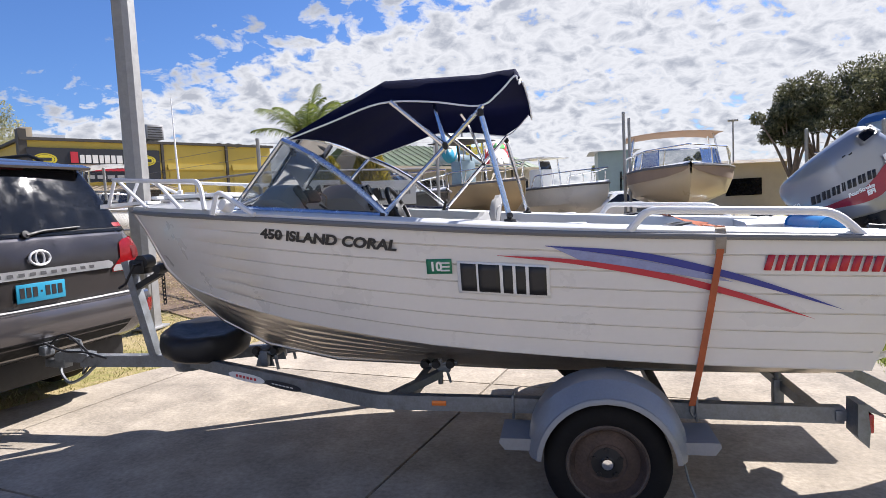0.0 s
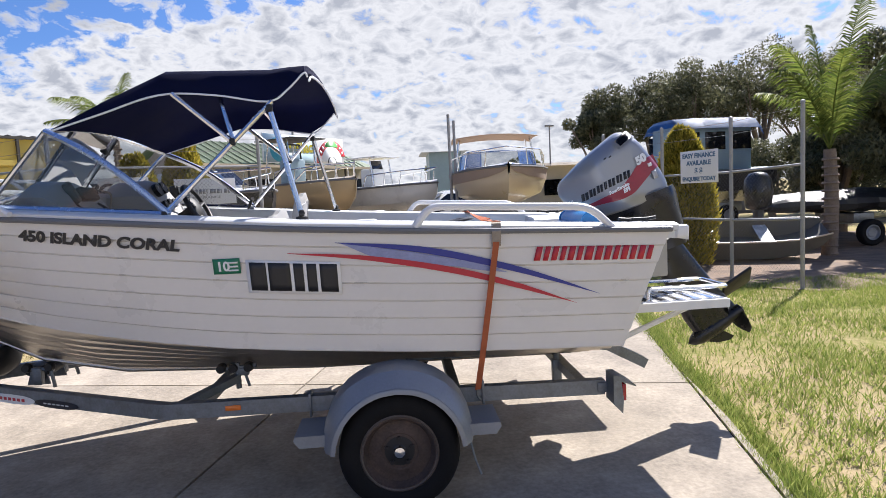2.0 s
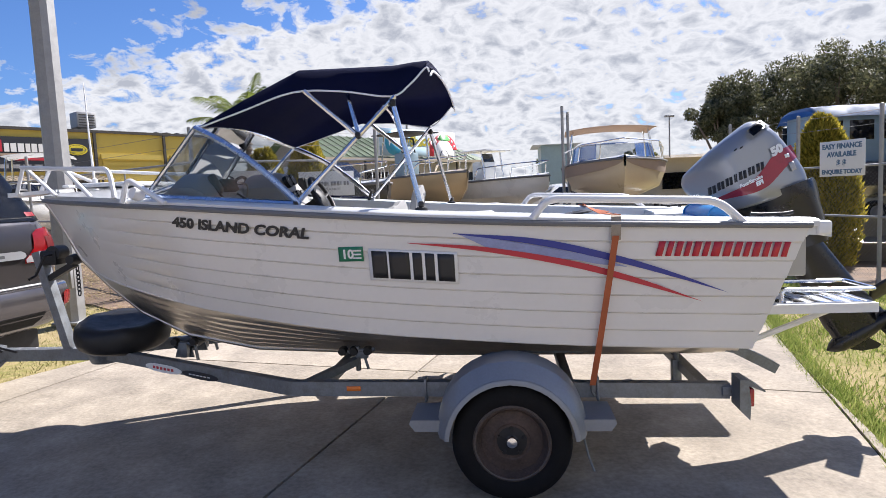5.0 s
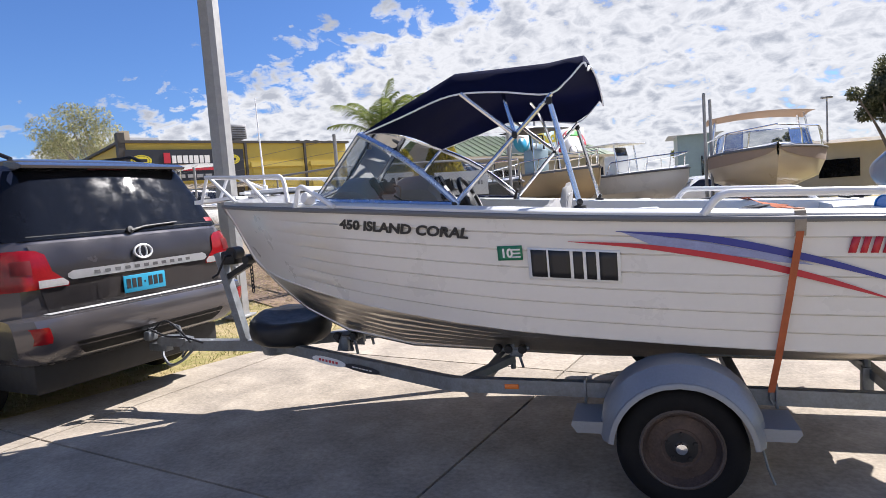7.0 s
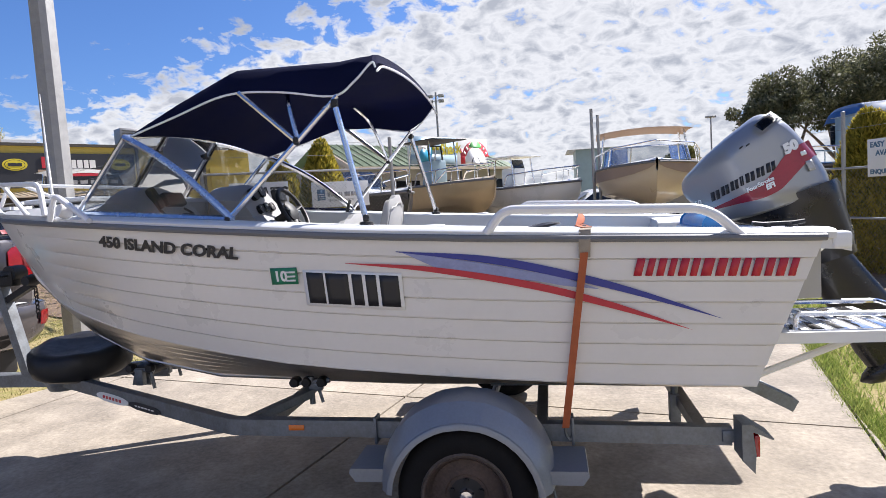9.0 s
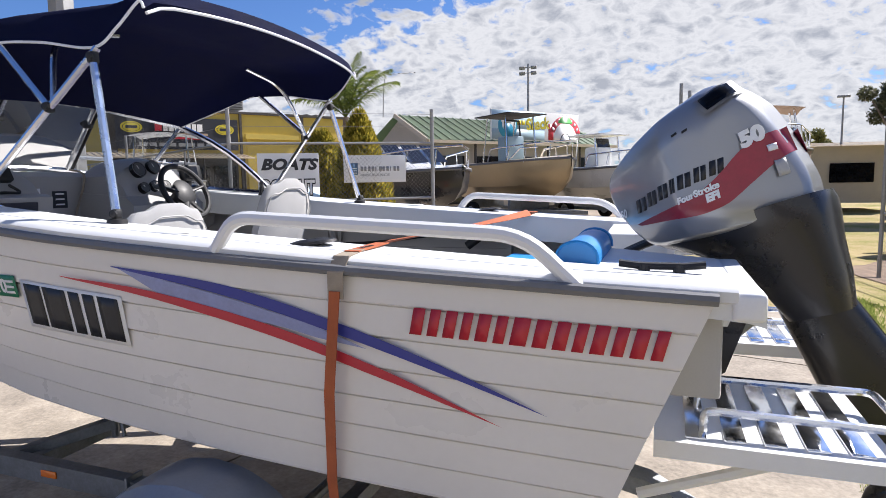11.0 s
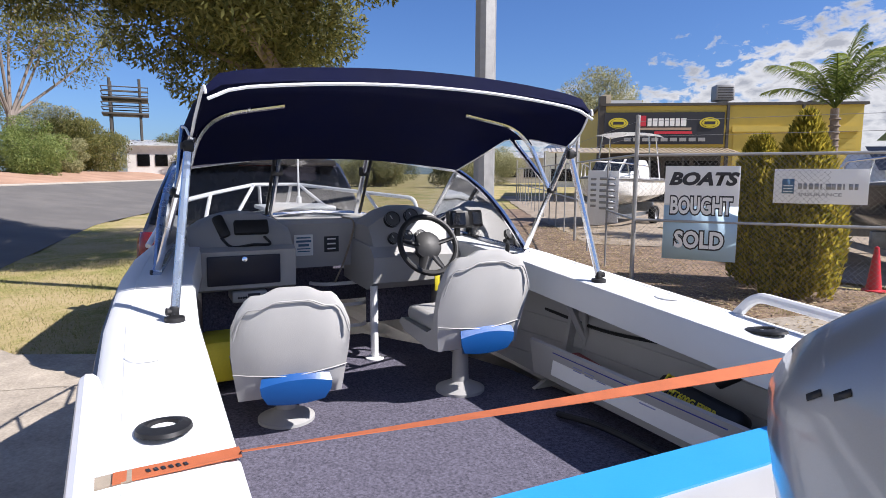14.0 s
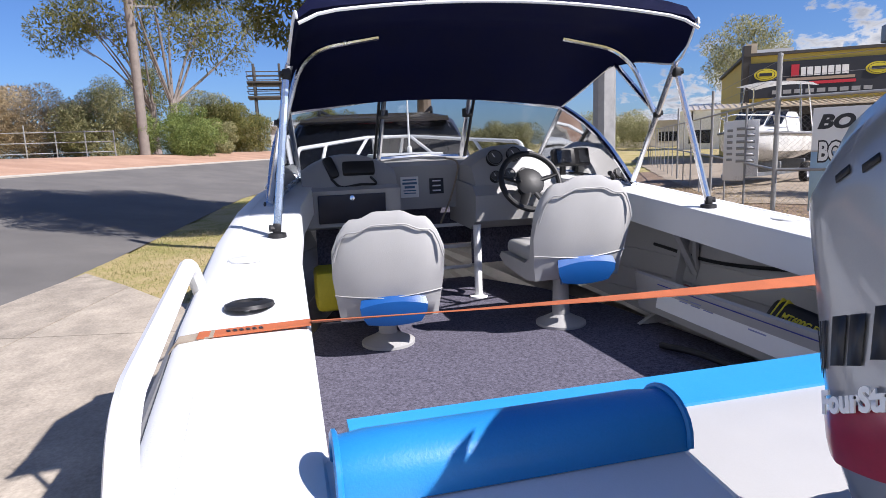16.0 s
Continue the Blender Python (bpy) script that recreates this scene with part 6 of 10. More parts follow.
    for b, a0, a1, w in ((-0.02, -0.10, 0.07, 0.08), (0.12, -0.11, 0.09, 0.065), (0.35, -0.13, 0.11, 0.052), (0.60, -0.15, 0.13, 0.05), (0.72, -0.16, 0.15, 0.045), (0.86, -0.15, 0.12, 0.04)):
        rs.append([lloc((a0 + a1) / 2 + (a1 - a0) / 2 * math.copysign(abs(math.cos(q)) ** 0.7, math.cos(q)), b, w * math.sin(q)) for q in np.linspace(0, 2 * math.pi, 21)[:-1]])
    rings(bm, rs)
    part("leg", move(bm, leg_swing), M_motor, m, "black swivel leg")
    bm = BM()
    box(bm, V((0, 0, 0)), (0.21, 0.22, 0.020), 0.008)
    for v in bm.verts:
        v.co.y *= 1 - 0.9 * max(0.0, -v.co.x)
    fin = bm
    q = Matrix((LU, V((0, 1, 0)), LU.cross(V((0, 1, 0))))).transposed().to_4x4()
    move(fin, Matrix.Translation(lloc(0.25, 0.70)) @ q @ Matrix.Rotation(radians(-38), 4, "X"))
    cp = part("cavitation_plate", move(fin, leg_swing), M_black, m, "dark grey fin plate above the propeller")
    bm = BM()
    box(bm, V((0.02, -0.02, 0.0115)), (0.12, 0.09, 0.002), 0)
    move(bm, Matrix.Translation(lloc(0.25, 0.70)) @ q @ Matrix.Rotation(radians(-38), 4, "X"))
    part("plate_label", move(bm, leg_swing), M_guard, cp)
    bm = BM()
    rs = []
    for a, r in ((-0.22, 0.004), (-0.19, 0.03), (-0.14, 0.05), (-0.06, 0.056), (0.02, 0.052), (0.07, 0.045)):
        rs.append([lloc(a, 0.86 + r * math.sin(t), r * math.cos(t)) for t in np.linspace(0, 2 * math.pi, 17)[:-1]])
    rings(bm, rs)
    part("gearcase", move(bm, leg_swing), M_motor, m)
    bm = BM()
    rings(bm, [[lloc(a, b, y) for a, b in ((-0.14, 0.89), (0.0, 0.89), (0.05, 0.98), (0.02, 0.99), (-0.06, 0.96))] for y in (-0.006, 0.006)])
    part("skeg", move(bm, leg_swing), M_motor, m)
    bm = BM()
    lathe(bm, [(0.04, 0.07), (0.045, 0.11), (0.04, 0.18), (0.0, 0.20)], lloc(0, 0.86), LU, 16)
    pr = part("propeller_hub", move(bm, leg_swing), M_motor, m)
    for k in range(3):
        bm = BM()
        rs = []
        for r in (0.03, 0.07, 0.11, 0.135, 0.15):
            w = 0.10 * math.sin(math.pi * min(0.95, 0.25 + r / 0.2 * 0.8)) + 0.012
            tw = radians(60 - 250 * r)
            a0 = k * 2.0944 + 0.3
            row = []
            for s_ in (-1, -0.3, 0.4, 1):
                ta = a0 + s_ * w * math.cos(tw) / max(r, 0.05) * 0.5
                row.append(lloc(0.13 + s_ * w * 0.5 * math.sin(tw), 0.86 + r * math.sin(ta), r * math.cos(ta)))
            rs.append(row)
        rings(bm, rs, closed=False)
        bmesh.ops.solidify(bm, geom=list(bm.faces), thickness=0.005)
        part("propeller_blade", move(bm, leg_swing), M_motor, pr, sharp=60)
    # clamp bracket on the transom
    for y in (-0.10, 0.10):
        bm = BM()
        prism(bm, [(1.24, 1.03), (1.34, 1.08), (1.48, 1.15), (1.54, 1.06), (1.46, 0.82), (1.33, 0.72), (1.29, 0.78), (1.35, 0.95)], y - 0.015, y + 0.015)
        bevel_all(bm, 0.006)
        part("clamp_bracket", move(bm, square), M_motor, m)
    bm = BM()
    tube(bm, [(1.47, -0.13, 1.07), (1.47, 0.13, 1.07)], 0.022, 10)
    part("tilt_tube", move(bm, square), M_black, m)
    bm = BM()
    tube(bm, [(1.36, 0, 0.80), (1.56, 0, 1.00)], 0.024, 10)
    part("tilt_ram", move(bm, square), M_galv, m, "dull steel tilt ram")
    head = square.inverted() @ mloc(-0.10, 0.06)
    for k in range(3):
        bm = BM()
        tube(bm, curve([head + V((0, 0.03 * k - 0.03, 0)), V((1.18, -0.06 + 0.05 * k, 1.24)), V((1.06, -0.02 + 0.06 * k, 1.16)), V((1.02, 0.10 + 0.05 * k, 1.03))]), 0.012, 8)
        part("control_cable", move(bm, square), M_black, m)
    m.rotation_euler = (0, pitch, steer)
    m.location = m.location + shift


motor()


# ---- trailer ----
def wheel(bmt, bmr, c, ax, R=0.280, w=0.175, rim=0.178):
    h = w / 2
    lathe(bmt, [(rim, -h * 0.8), (rim + 0.02, -h * 0.98), (R - 0.04, -h * 1.02), (R - 0.012, -h * 0.85), (R, -h * 0.6), (R, h * 0.6), (R - 0.012, h * 0.85), (R - 0.04, h * 1.02), (rim + 0.02, h * 0.98), (rim, h * 0.8)], c, ax, 48, False)
    if bmr is not None:
        lathe(bmr, [(rim + 0.002, -h * 0.7), (rim + 0.002, h * 0.84), (rim - 0.012, h * 0.86), (rim - 0.02, h * 0.62), (rim - 0.035, h * 0.42), (rim - 0.06, h * 0.36), (0.09, h * 0.52), (0.06, h * 0.50), (0.0, h * 0.46)], c, ax, 40)


def beam(bm, pts, w, h):
    """A rectangular hollow section bar along level-ish places."""
    pts = [V(p) for p in pts]
    n = len(pts)
    rs = []
    for k in range(n):
        t = (pts[min(k + 1, n - 1)] - pts[max(k - 1, 0)]).normalized()
        s = t.cross(V((0, 0, 1))).normalized()
        u = s.cross(t)
        rs.append([pts[k] + s * (a * w / 2) + u * (b * h / 2) for a, b in ((-1, -1), (1, -1), (1, 1), (-1, 1))])
    rings(bm, rs)


def facet(a):
    """Radius of the mudguard's folded crown at an angle."""
    fold = [(radians(q), r) for q, r in ((-30, 0.352), (6, 0.352), (30, 0.374), (52, 0.386), (76, 0.388), (104, 0.388), (128, 0.386), (150, 0.374), (174, 0.352), (210, 0.352))]
    for (q0, r0), (q1, r1) in zip(fold, fold[1:]):
        if q0 <= a <= q1:
            return r0 + (r1 - r0) * (a - q0) / (q1 - q0)
    return 0.352


def trailer():
    t = thing("boat_trailer", (0, 0, 0), "galvanised boat trailer with mudguards and rusty wheels", "trailer")
    for sg in (-1, 1):
        bm = BM()
        beam(bm, [(1.06, sg * 0.83, 0.428), (0.0, sg * 0.83, 0.448), (-1.12, sg * 0.83, 0.462), (-1.20, sg * 0.80, 0.463), (-2.70, sg * 0.07, 0.468), (-2.95, sg * 0.05, 0.468)], 0.05, 0.075)
        part("side_rail", bm, M_galv, t, "galvanised box-section rail")
        # mudguard
        bm = BM()
        yi, yo = sg * 0.925, sg * 1.165
        rs = []
        for th in (5, 14, 24, 34, 44, 54, 62, 70, 75.5, 76.5, 90, 103.5, 104.5, 110, 118, 126, 136, 146, 156, 166, 175):
            a = radians(th)
            up = max(0.0, math.sin(a)) ** 1.3
            # flat-topped crown, sloping shoulder, then a rolled lip close over the tyre
            crown = facet(a)
            prof = [(yi, crown), (yo - sg * 0.105, crown), (yo - sg * 0.075, crown - 0.006), (yo - sg * 0.035, 0.336 + 0.006 * up), (yo - sg * 0.014, 0.316), (yo - sg * 0.004, 0.313), (yo, 0.306), (yo, 0.290)]
            back = [(y - sg * 0.004, r - 0.006) for y, r in reversed(prof[:-1])]
            rs.append([V((math.cos(a) * r, y, 0.28 + math.sin(a) * r)) for y, r in prof + [(yo - sg * 0.004, 0.290)] + back])
        rings(bm, rs)
        g = part("mudguard", bm, M_guard, t, "grey pressed steel mudguard", sharp=30)
        for e in (-1, 1):
            bm = BM()
            prism(bm, [(e * 0.31, 0.330), (e * 0.31, 0.385), (e * 0.475, 0.385), (e * 0.480, 0.365), (e * 0.455, 0.330)], sg * 0.86, sg * 1.105)
            bevel_all(bm, 0.008)
            part("step_plate", bm, M_guard, g)
            bm = BM()
            box(bm, (e * 0.43, sg * 0.835, 0.45), (0.012, 0.07, 0.12), 0.003)
            part("guard_clamp", bm, M_galv, g)
        c = V((0, sg * 1.045, 0.277))
        bt, br = BM(), BM()
        wheel(bt, br, c, (0, sg, 0))
        w = part("wheel", br, M_rust, t, "rusty steel wheel rim")
        part("tyre", bt, M_rubber, w, "worn black tyre")
        bm = BM()
        lathe(bm, [(0.181, 0.066), (0.183, 0.074), (0.176, 0.079), (0.168, 0.074), (0.164, 0.060)], c, (0, sg, 0), 44, False)
        part("rim_flange", bm, M_flange, w, "worn grey rim flange")
        bm = BM()
        lathe(bm, [(0.150, 0.036), (0.142, 0.042), (0.128, 0.040), (0.112, 0.047), (0.088, 0.049), (0.080, 0.044)], c, (0, sg, 0), 40, False)
        part("wheel_disc", bm, M_rust, w, "rusty pressed wheel disc")
        bm = BM()
        lathe(bm, [(0.034, 0.03), (0.033, 0.055), (0.024, 0.068), (0.0, 0.072)], c, (0, sg, 0), 20)
        part("hub_cap", bm, M_chrome, w, "bright hub cap")
        bm = BM()
        lathe(bm, [(0.078, 0.028), (0.072, 0.044), (0.035, 0.05)], c, (0, sg, 0), 20)
        part("hub", bm, M_black, w)
        for k in range(5):
            a = 2 * math.pi * k / 5 + 0.3
            p = c + V((0.062 * math.cos(a), 0, 0.062 * math.sin(a)))
            bm = BM()
            lathe(bm, [(0.011, 0.03), (0.011, 0.055), (0, 0.056)], p, (0, sg, 0), 6)
            part("wheel_nut", bm, M_black, w)
        for k in range(4):
            a = 2 * math.pi * (k + 0.3) / 4
            p = c + V((0.125 * math.cos(a), 0, 0.125 * math.sin(a)))
            bm = BM()
            lathe(bm, [(0.012, 0.020), (0.012, 0.0345), (0, 0.035)], p, (0, sg, 0), 3)
            part("rim_hole", bm, M_black, w)
        bm = BM()
        box(bm, (-0.805, sg * 0.858, 0.462), (0.075, 0.006, 0.026), 0.003)
        part("reflector", bm, M_orange, t, "orange side reflector")
        # tail lamp bracket
        bm = BM()
        prism(bm, [(1.065, 0.52), (1.10, 0.52), (1.18, 0.465), (1.175, 0.46), (1.105, 0.49), (1.115, 0.40), (1.11, 0.325), (1.065, 0.375)], sg * 0.855, sg * 0.97)
        box(bm, (1.05, sg * 0.85, 0.43), (0.06, 0.03, 0.05), 0.005)
        l = part("lamp_bracket", bm, M_galv, t)
        bm = BM()
        box(bm, (1.122, sg * 0.912, 0.43), (0.022, 0.10, 0.085), 0.006)
        part("tail_lamp", bm, M_tail, l)
        # skid roller at the stern
        bm = BM()
        tube(bm, [(0.92, sg * 0.42, 0.44), (0.92, sg * 0.42, 0.60)], 0.018, 8)
        box(bm, (0.92, sg * 0.42, 0.40), (0.05, 0.05, 0.14), 0.006)
        part("upright", bm, M_galv, t)
        bm = BM()
        beam(bm, [(0.05, sg * 0.42, 0.555), (1.14, sg * 0.42, 0.552), (1.22, sg * 0.42, 0.535), (1.44, sg * 0.42, 0.415)], 0.09, 0.055)
        part("bunk_board", bm, M_galv, t, "grey carpeted bunk board")
        bm = BM()
        tube(bm, [(0.33, sg * 1.0, 0.31), (0.36, sg * 1.01, 0.17), (0.385, sg * 1.02, 0.10)], 0.006, 6)
        part("guard_stay", bm, M_galv, t)
    for x, z in ((-1.0, 0.44), (0.95, 0.44), (0.30, 0.43)):
        bm = BM()
        beam(bm, [(x, -0.82, z), (x, 0.82, z)], 0.05, 0.05)
        part("cross_member", bm, M_galv, t)
    bm = BM()
    tube(bm, [(0, -0.98, 0.277), (0, 0.98, 0.277)], 0.024, 10)
    part("axle", bm, M_galv, t)
    for sg in (-1, 1):
        bm = BM()
        for k in range(4):
            beam(bm, [(-0.34 + 0.05 * k, sg * 0.76, 0.36 - 0.01 * k), (0, sg * 0.76, 0.30 - 0.012 * k), (0.34 - 0.05 * k, sg * 0.76, 0.36 - 0.01 * k)], 0.045, 0.008)
        part("leaf_spring", bm, M_rust, t)
    bm = BM()
    beam(bm, [(-2.55, 0, 0.455), (-3.62, 0, 0.455)], 0.08, 0.08)
    part("drawbar", bm, M_galv, t, "galvanised drawbar")
    # coupling
    bm = BM()
    prism(bm, [(-3.55, 0.49), (-3.55, 0.51), (-3.70, 0.53), (-3.80, 0.525), (-3.83, 0.49), (-3.80, 0.455), (-3.60, 0.45)], -0.05, 0.05)
    bevel_all(bm, 0.012)
    tube(bm, [(-3.62, 0, 0.52), (-3.64, 0, 0.60), (-3.72, 0, 0.62)], 0.012, 8)
    part("coupling", bm, M_galv, t, "grey ball coupling with lever")
    bm = BM()
    tube(bm, curve([(-3.50, -0.04, 0.42), (-3.60, -0.05, 0.34), (-3.72, -0.04, 0.30), (-3.82, 0.0, 0.36), (-3.86, 0.05, 0.44)]), 0.012, 6)
    part("safety_chain", bm, M_galv, t)
    # winch post
    bm = BM()
    beam(bm, [(-3.02, 0, 0.47), (-3.19, 0, 1.17)], 0.07, 0.055)
    p = part("winch_post", bm, M_galv, t, "leaning galvanised winch post")
    bm = BM()
    box(bm, (-3.08, 0, 1.13), (0.12, 0.12, 0.10), 0.015)
    lathe(bm, [(0.05, -0.05), (0.05, 0.05)], (-3.05, 0, 1.16), (0, 1, 0), 18)
    part("winch", bm, M_black, p, "black hand winch")
    bm = BM()
    tube(bm, [(-3.05, -0.06, 1.15), (-3.05, -0.12, 1.15), (-3.12, -0.13, 1.02), (-3.13, -0.18, 1.0)], 0.009, 8)
    part("winch_handle", bm, M_black, p)
    bm = BM()
    beam(bm, [(-3.13, 0, 0.98), (-2.93, 0, 1.08)], 0.05, 0.04)
    lathe(bm, [(0.03, -0.06), (0.04, 0), (0.03, 0.06)], (-2.925, 0, 1.11), (0, 1, 0), 14)
    part("bow_stop", bm, M_black, p, "black bow stop roller")
    for k in range(7):
        bm = BM()
        ax_ = 0 if k % 2 else 1
        tube(bm, [V((-2.94, 0.03, 1.04 - 0.028 * k)) + (V((0.010 * math.cos(a), 0.010 * math.sin(a) * 0.4, 0.020 * math.sin(a))) if ax_ else V((0.004 * math.cos(a), 0.010 * math.cos(a), 0.020 * math.sin(a)))) for a in np.linspace(0, 2 * math.pi, 11)], 0.004, 5)
        part("chain_link", bm, M_black, p)
    # keel rollers
    for x, z in ((-2.15, 0.545),):
        zb = 0.50
        for y in (-0.09, 0.09):
            bm = BM()
            prism(bm, [(x - 0.06, zb - 0.06), (x + 0.07, zb - 0.06), (x + 0.05, zb + 0.035), (x - 0.03, zb + 0.035)], y - 0.006, y + 0.006)
            part("roller_bracket", bm, M_galv, t)
        for dx in (-0.045, 0.045):
            bm = BM()
            lathe(bm, [(0.028, -0.085), (0.033, 0), (0.028, 0.085)], (x + dx, 0, z - 0.025 if x < -2 else 0.385), (0, 1, 0), 14)
            part("keel_roller", bm, M_black, t)
    for sg in (-1, 1):
        bm = BM()
        box(bm, (-2.12, sg * 0.13, 0.50), (0.05, 0.04, 0.10), 0.006)
        tube(bm, [(-2.17, sg * 0.13, 0.545), (-2.03, sg * 0.13, 0.535)], 0.012, 6)
        tube(bm, [(-2.05, sg * 0.13, 0.55), (-2.03, sg * 0.135, 0.43)], 0.010, 6)
        part("roller_swivel", bm, M_galv, t)
        for dx in (-0.07, 0.06):
            bm = BM()
            lathe(bm, [(0.022, -0.025), (0.030, 0), (0.022, 0.025)], (-2.11 + dx, sg * 0.13, 0.555), (0, 1, 0), 14)
            part("wobble_roller", bm, M_black, t)
    # wobble rollers on arms, seen below the chine
    for sg in (-1, 1):
        bm = BM()
        beam(bm, [(-1.12, sg * 0.80, 0.45), (-0.86, sg * 0.52, 0.52)], 0.05, 0.04)
        tube(bm, [(-0.86, sg * 0.52, 0.46), (-0.86, sg * 0.52, 0.60)], 0.015, 8)
        part("roller_arm", bm, M_galv, t)
        for dx in (-0.085, -0.02, 0.06):
            bm = BM()
            lathe(bm, [(0.022, -0.03), (0.028, 0), (0.022, 0.03)], (-0.86 + dx, sg * 0.52, 0.575), (0, 1, 0), 14)
            part("wobble_roller", bm, M_black, t)
        bm = BM()
        tube(bm, [(-0.96, sg * 0.52, 0.565), (-0.76, sg * 0.52, 0.580)], 0.012, 8)
        tube(bm, [(-0.83, sg * 0.52, 0.57), (-0.80, sg * 0.53, 0.47)], 0.008, 6)
        box(bm, (-0.83, sg * 0.52, 0.55), (0.06, 0.03, 0.04), 0.006)
        part("roller_axle", bm, M_galv, t)
    # maker's stickers on the slanting rail
    d = (V((-2.70, -0.07, 0.452)) - V((-1.20, -0.80, 0.438)))
    nrm = V((d.y, -d.x, 0)).normalized()
    if nrm.y > 0:
        nrm = -nrm
    for s0, s1, m_, h in ((0.50, 0.72, M_plate, 0.026), (0.30, 0.50, M_ink, 0.022)):
        bm = BM()
        a, b = V((-1.20, -0.80, 0.438)) + d * s0 + nrm * 0.0275, V((-1.20, -0.80, 0.438)) + d * s1 + nrm * 0.0275
        pts = []
        for k in range(16):
            an = 2 * math.pi * k / 16
            pts.append((a + b) / 2 + (b - a) / 2 * math.copysign(abs(math.cos(an)) ** 0.7, math.cos(an)) + V((0, 0, h * math.sin(an))))
        rings(bm, [pts, [p + nrm * 0.002 for p in pts]])
        st = part("rail_sticker", bm, m_, t, "oval sticker on the trailer rail")
        for k in range(6):
            bm = BM()
            c = a.lerp(b, 0.25 + 0.1 * k) + nrm * 0.0035
            box(bm, c, (0.022, 0.002, 0.016 if m_ is M_plate else 0.006), 0, Euler((0, 0, math.atan2(d.y, d.x))).to_matrix())
            part("bar", bm, M_red if m_ is M_plate else M_plate, st)
    # spare wheel in a black vinyl cover, lying on the drawbar
    bm = BM()
    lathe(bm, [(0.0, -0.086), (0.17, -0.088), (0.255, -0.086), (0.288, -0.062), (0.300, -0.02), (0.300, 0.03), (0.289, 0.066), (0.262, 0.088), (0.20, 0.084), (0.14, 0.070), (0.07, 0.064), (0.0, 0.062)], (-2.62, 0, 0.605), (0.06, -0.10, 1), 56)
    for v in bm.verts:
        d_ = v.co - V((-2.62, 0, 0.605))
        q = noise.noise(V((d_.x * 7, d_.y * 7, d_.z * 9)))
        v.co += V((d_.x, d_.y, 0.25)) * (0.045 * q)
    w = part("spare_wheel", bm, M_black, t, "spare wheel in a creased black vinyl cover", sharp=60)
    bm = BM()
    lathe(bm, [(0.0, -0.1), (0.10, -0.1), (0.12, -0.05), (0.12, 0.0)], (-2.76, 0, 0.50), (0, 0, 1), 20)
    part("jockey_wheel_hub", bm, M_galv, w)


trailer()


# ---- the towing car ----


